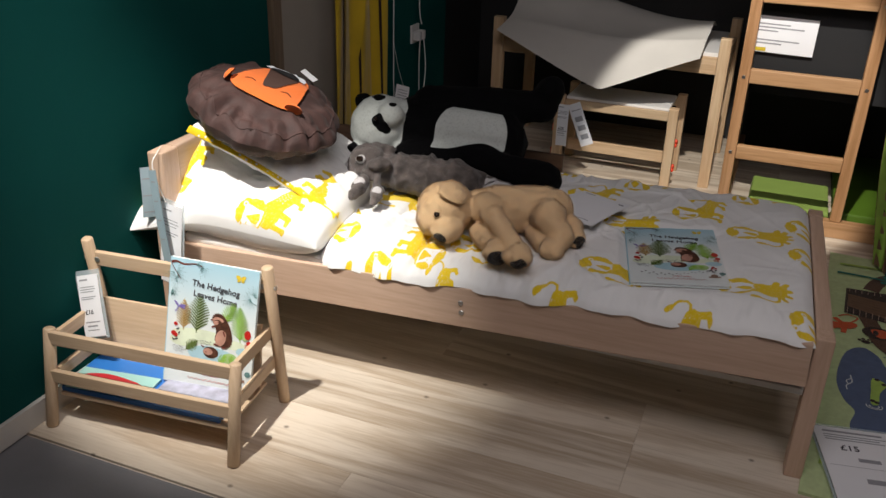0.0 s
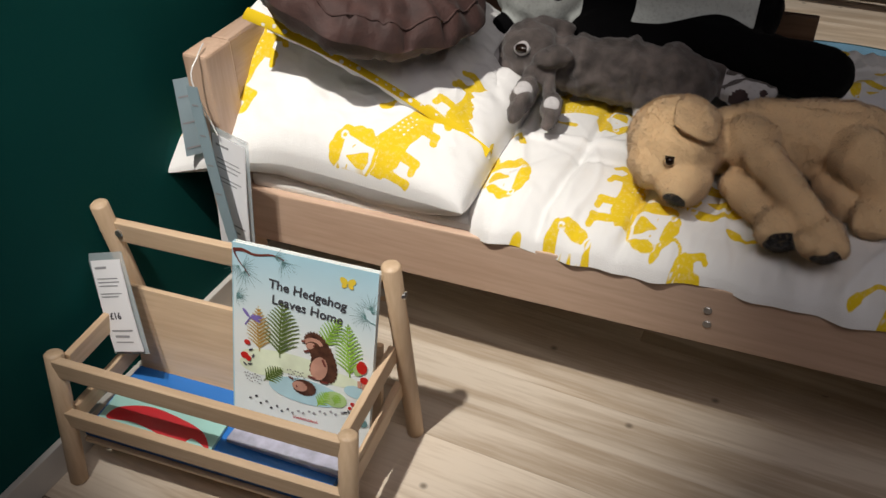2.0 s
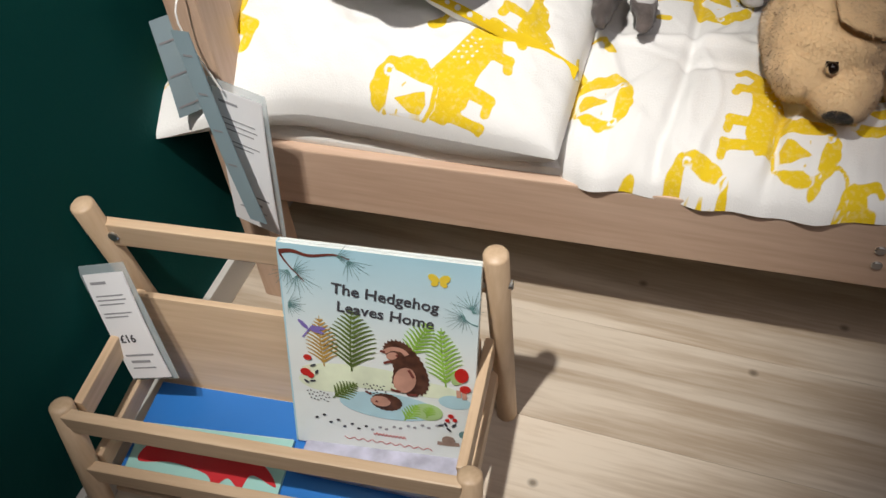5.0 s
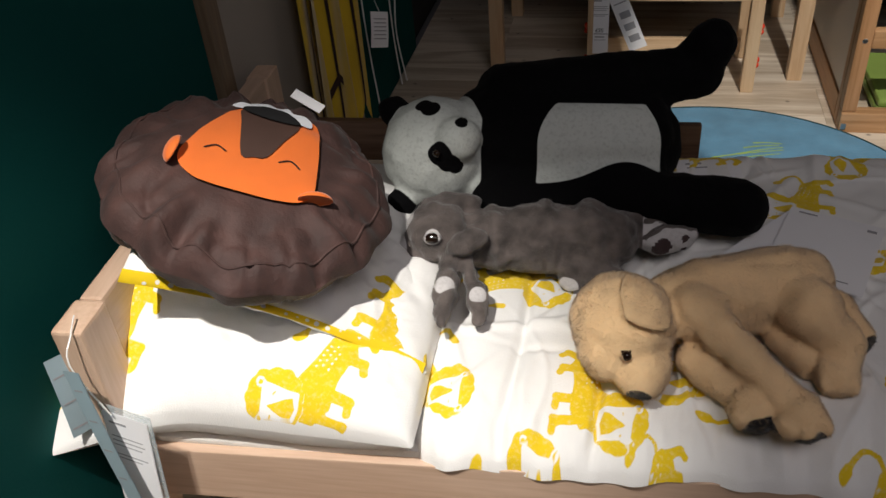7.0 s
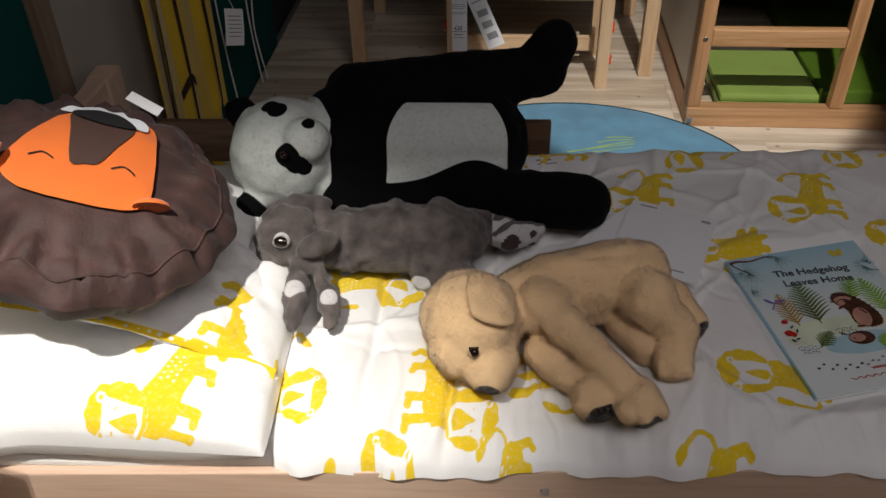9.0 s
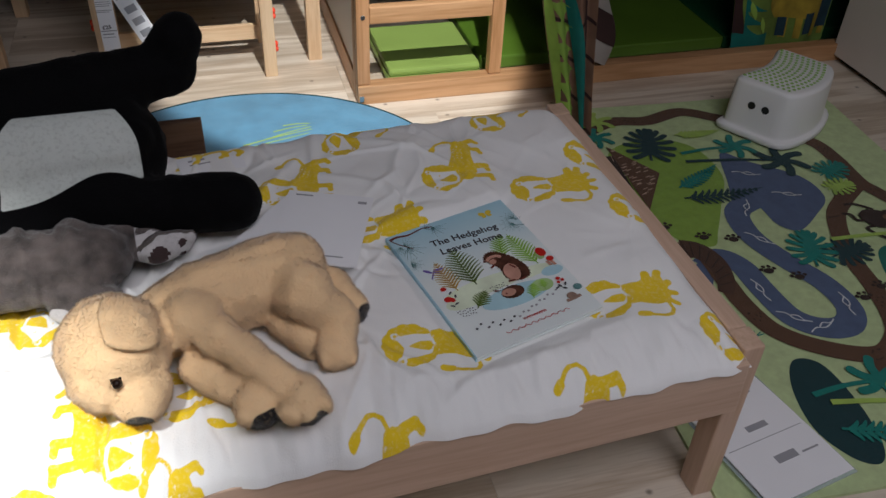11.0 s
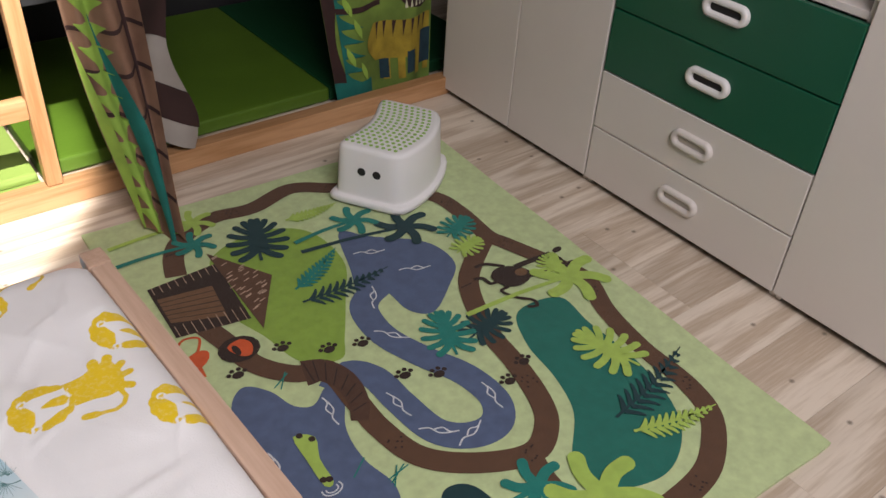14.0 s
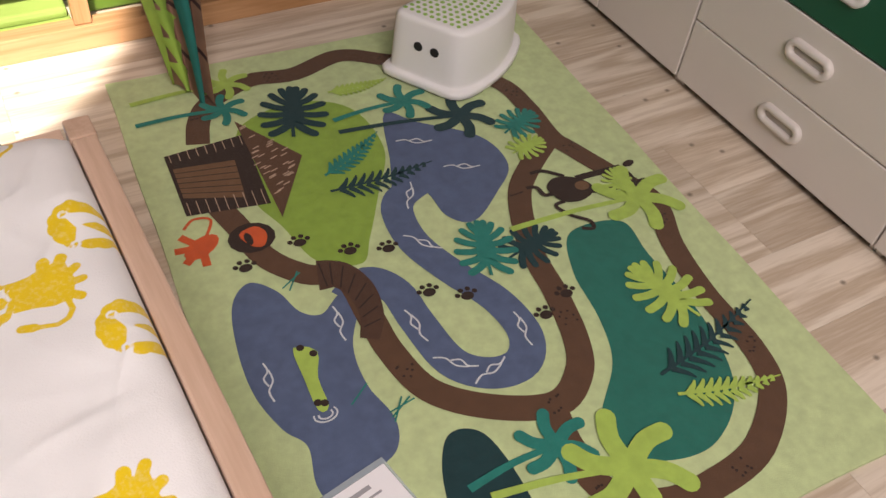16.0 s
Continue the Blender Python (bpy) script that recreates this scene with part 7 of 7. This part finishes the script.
# ---- bench and drawing table ----
BENCH_WOOD = wood("bench_pine", (0.62, 0.45, 0.28), (0.50, 0.33, 0.19), 0.45, "Z", 9)
BENCH_WOOD_X = wood("bench_pine_long", (0.62, 0.45, 0.28), (0.50, 0.33, 0.19), 0.45, "X", 9)
bench = empty("bench", pose(0, 0, 0), label="pale pine children's bench with a white seat", category="bench")
for x in (0.50, 0.985):
    for y in (1.862, 2.12):
        part("leg", one_box((x - 0.02, y, 0), (x + 0.02, y + 0.04, 0.352), 0.004), BENCH_WOOD, bench)
part("front_rail", one_box((0.521, 1.872, 0.296), (0.964, 1.888, 0.336), 0.003), BENCH_WOOD_X, bench)
part("back_rail", one_box((0.521, 2.134, 0.296), (0.964, 2.15, 0.336), 0.003), BENCH_WOOD_X, bench)
part("stretcher", one_box((0.521, 1.99, 0.075), (0.964, 2.01, 0.125), 0.003), BENCH_WOOD_X, bench)
part("seat", one_box((0.522, 1.889, 0.33), (0.963, 2.132, 0.346), 0.006), PLASTIC_WHITE, bench, "white seat board")
for z in (0.09, 0.20):
    for x in (0.475, 1.009):
        knob = bmesh.new()
        for k in range(3):
            ball(knob, (x, 1.90 + 0.010 * math.cos(2.1 * k), z + 0.010 * math.sin(2.1 * k)), (0.007, 0.010, 0.010), detail=2)
        part("knob", knob, RED_PLASTIC, bench, "red plastic knob", smooth=True)
table = empty("drawing_table", pose(0, 0, 0), label="pine children's drawing table draped with paper", category="table")
for x in (0.172, 1.140):
    for y in (1.955, 2.48):
        part("leg", one_box((x - 0.023, y, 0), (x + 0.023, y + 0.045, 0.640), 0.004), BENCH_WOOD, table)
part("front_rail", one_box((0.196, 1.965, 0.49), (1.116, 1.985, 0.560), 0.003), BENCH_WOOD_X, table)
part("back_rail", one_box((0.196, 2.50, 0.49), (1.116, 2.52, 0.560), 0.003), BENCH_WOOD_X, table)
part("tabletop", one_box((0.197, 1.987, 0.545), (1.115, 2.498, 0.575), 0.003), PLASTIC_WHITE, table, "white tabletop")
for x in (0.172, 1.140):
    part("side_rail", one_box((x - 0.010, 2.001, 0.49), (x + 0.010, 2.479, 0.560), 0.003), BENCH_WOOD_X, table)


def paper_sheet(u, v):
    """A wide sheet from the roll, curling over the table front with a drooping corner."""
    x = 0.20 + 0.86 * u
    fall = max(0.0, v - 0.70)
    droop = fall * (1.0 - 1.7 * abs(u - 0.56))
    y = 2.40 - 0.62 * v + 0.02 * math.sin(6 * u)
    z = 0.612 + 0.13 * math.exp(-((v - 0.25) / 0.25) ** 2) * (0.7 + 0.3 * math.cos(3 * u)) - max(0.0, droop) * 0.62 + 0.015 * math.sin(5 * u + 3 * v)
    return Vector((x, y + 0.14 * max(0.0, abs(u - 0.56) - 0.1) * v, z))


roll = empty("paper_sheet", pose(0, 0, 0), label="large curled white paper sheet draped over the table", category="paper")
cloth("sheet", paper_sheet, material("roll_paper", (0.66, 0.63, 0.58), 0.75, 0.05, 5), roll, 40, 40)
card("price_tag", 0.048, 0.185, pose(0.522, 1.858, 0.315, 90, 0, 0), "white price tag hanging from the bench leg", BARS, [("£25", 0.017, -0.004, -0.112)])
card("care_tag", 0.056, 0.19, pose(0.565, 1.856, 0.325, 88, -24, 0), "white assembly leaflet hanging from the bench", [(-0.02, 0.02, -0.03, 0.004), (-0.015, 0.018, -0.07, 0.022), (-0.015, 0.018, -0.11, 0.022), (-0.015, 0.018, -0.15, 0.022)])

# ---- cape, socket and cords on the wall ----
CAPE = material("yellow_felt", (0.60, 0.40, 0.012), 0.9, 0.12, 8, 0.0009, 300, sheen=0.3)
CAPE_TRIM = material("cape_trim", (0.03, 0.014, 0.01), 0.9, 0.1, 10)


def cape_cloth(u, v):
    width = 0.40 + 0.05 * v
    y = 1.195 + (u - 0.5) * width
    x = -0.125 + 0.022 * math.sin(13 * u + 0.5) + 0.012 * math.sin(27 * u + 3 * v) * v
    z = 1.15 - (0.96 + 0.16 * abs(math.sin(6.3 * u + 0.5))) * v
    return Vector((x, y, z))


cape = empty("cape", pose(0, 0, 0), label="yellow felt dress-up cape with dark trim on the wall", category="costume")


def cape_part(name, u0, u1, v0, v1, mat, lift, nu=40, nv=40, edge=None):
    bm = bmesh.new()
    rows = []
    for i in range(nu + 1):
        col = []
        for j in range(nv + 1):
            v = v0 + (v1 - v0) * j / nv
            a, b = edge(v) if edge else (u0, u1)
            p = cape_cloth(a + (b - a) * i / nu, v)
            col.append(bm.verts.new((p.x + lift, p.y, p.z)))
        rows.append(col)
    for i in range(nu):
        for j in range(nv):
            bm.faces.new((rows[i][j], rows[i + 1][j], rows[i + 1][j + 1], rows[i][j + 1]))
    part(name, bm, mat, cape, smooth=True)


cape_part("cloth", 0, 1, 0, 1, CAPE, 0.0, 60, 40)
for u in (0.10, 0.44, 0.90):
    cape_part("trim_line", u, u + 0.02, 0.1, 1.0, CAPE_TRIM, 0.004, 3, 30)
cape_part("overlap", 0, 1, 0, 0.8, CAPE, 0.018, 20, 30, edge=lambda v: (0.06, 0.40 + 0.08 * math.sin(5 * v)))
cape_part("overlap_hem", 0.06, 0.44, 0.80, 0.825, CAPE_TRIM, 0.019, 20, 3)
socket = empty("wall_socket", pose(0, 0, 0), label="white double wall socket with plugs", category="socket")
part("plate", one_box((WALL_X, 1.765, 0.52), (WALL_X + 0.010, 1.845, 0.60), 0.003), PLASTIC_WHITE, socket)
for y in (1.785, 1.822):
    part("plug", one_box((WALL_X + 0.011, y - 0.014, 0.535), (WALL_X + 0.045, y + 0.014, 0.575), 0.005), PLASTIC_WHITE, socket)
for pts in ([(-0.14, 1.545, 1.5), (-0.145, 1.543, 0.9), (-0.15, 1.556, 0.36), (-0.14, 1.58, 0.02)], [(-0.15, 1.83, 1.5), (-0.15, 1.815, 0.75), (-0.14, 1.822, 0.60)], [(-0.13, 1.785, 0.55), (-0.14, 1.80, 0.42), (-0.15, 1.835, 0.2), (-0.14, 1.84, 0.015)], [(-0.13, 1.822, 0.55), (-0.13, 1.85, 0.4), (-0.145, 1.855, 0.2), (-0.13, 1.87, 0.015)]):
    cord = part("cord", tube(bmesh.new(), curve(pts, False, 8), 0.0028, 6), PLASTIC_WHITE, None, "", True)
    tagged(cord, "thin white electric cord hanging on the green wall", "cord", "white cords")
hang = card("care_tag", 0.07, 0.10, pose(-0.09, 1.52, 0.40, 80, 20, 60), "white care tag hanging beside the cape", [(-0.025, 0.025, -0.02 - 0.011 * k, 0.003) for k in range(6)])
part("tag_string", tube(bmesh.new(), [(0, 0.0, 0), (-0.04, 0.06, 0.0), (-0.09, 0.16, 0.0)], 0.001, 5), PLASTIC_WHITE, hang)

# ---- floor planks, joints recessed ----
PLANK_W = 0.186
spans = ((-0.168, 0.62, 1.905, 3.19, 4.498), (-0.168, 1.20, 2.485, 3.77, 4.498), (-0.168, 0.16, 1.445, 2.73, 4.015, 4.498))
shapes = {}
for row in range(18):
    y0 = -0.510 + row * PLANK_W
    y1 = min(y0 + PLANK_W - 0.0005, 2.748)
    if y1 - y0 < 0.02:
        continue
    cuts = spans[(row * 2 + row // 3) % 3]
    for a, b in zip(cuts, cuts[1:]):
        key = (round(b - a, 3), round(y1 - y0, 3))
        if key not in shapes:
            bm = one_box((0, 0, -0.007), (b - a - 0.0005, y1 - y0, 0.0), 0.0005)
            me = bpy.data.meshes.new("plank")
            bm.to_mesh(me)
            bm.free()
            me.materials.append(PINE_FLOOR)
            shapes[key] = me
        plank = new("plank", shapes[key])
        plank.parent = floor
        plank.matrix_world = pose(a, y0, 0.0)
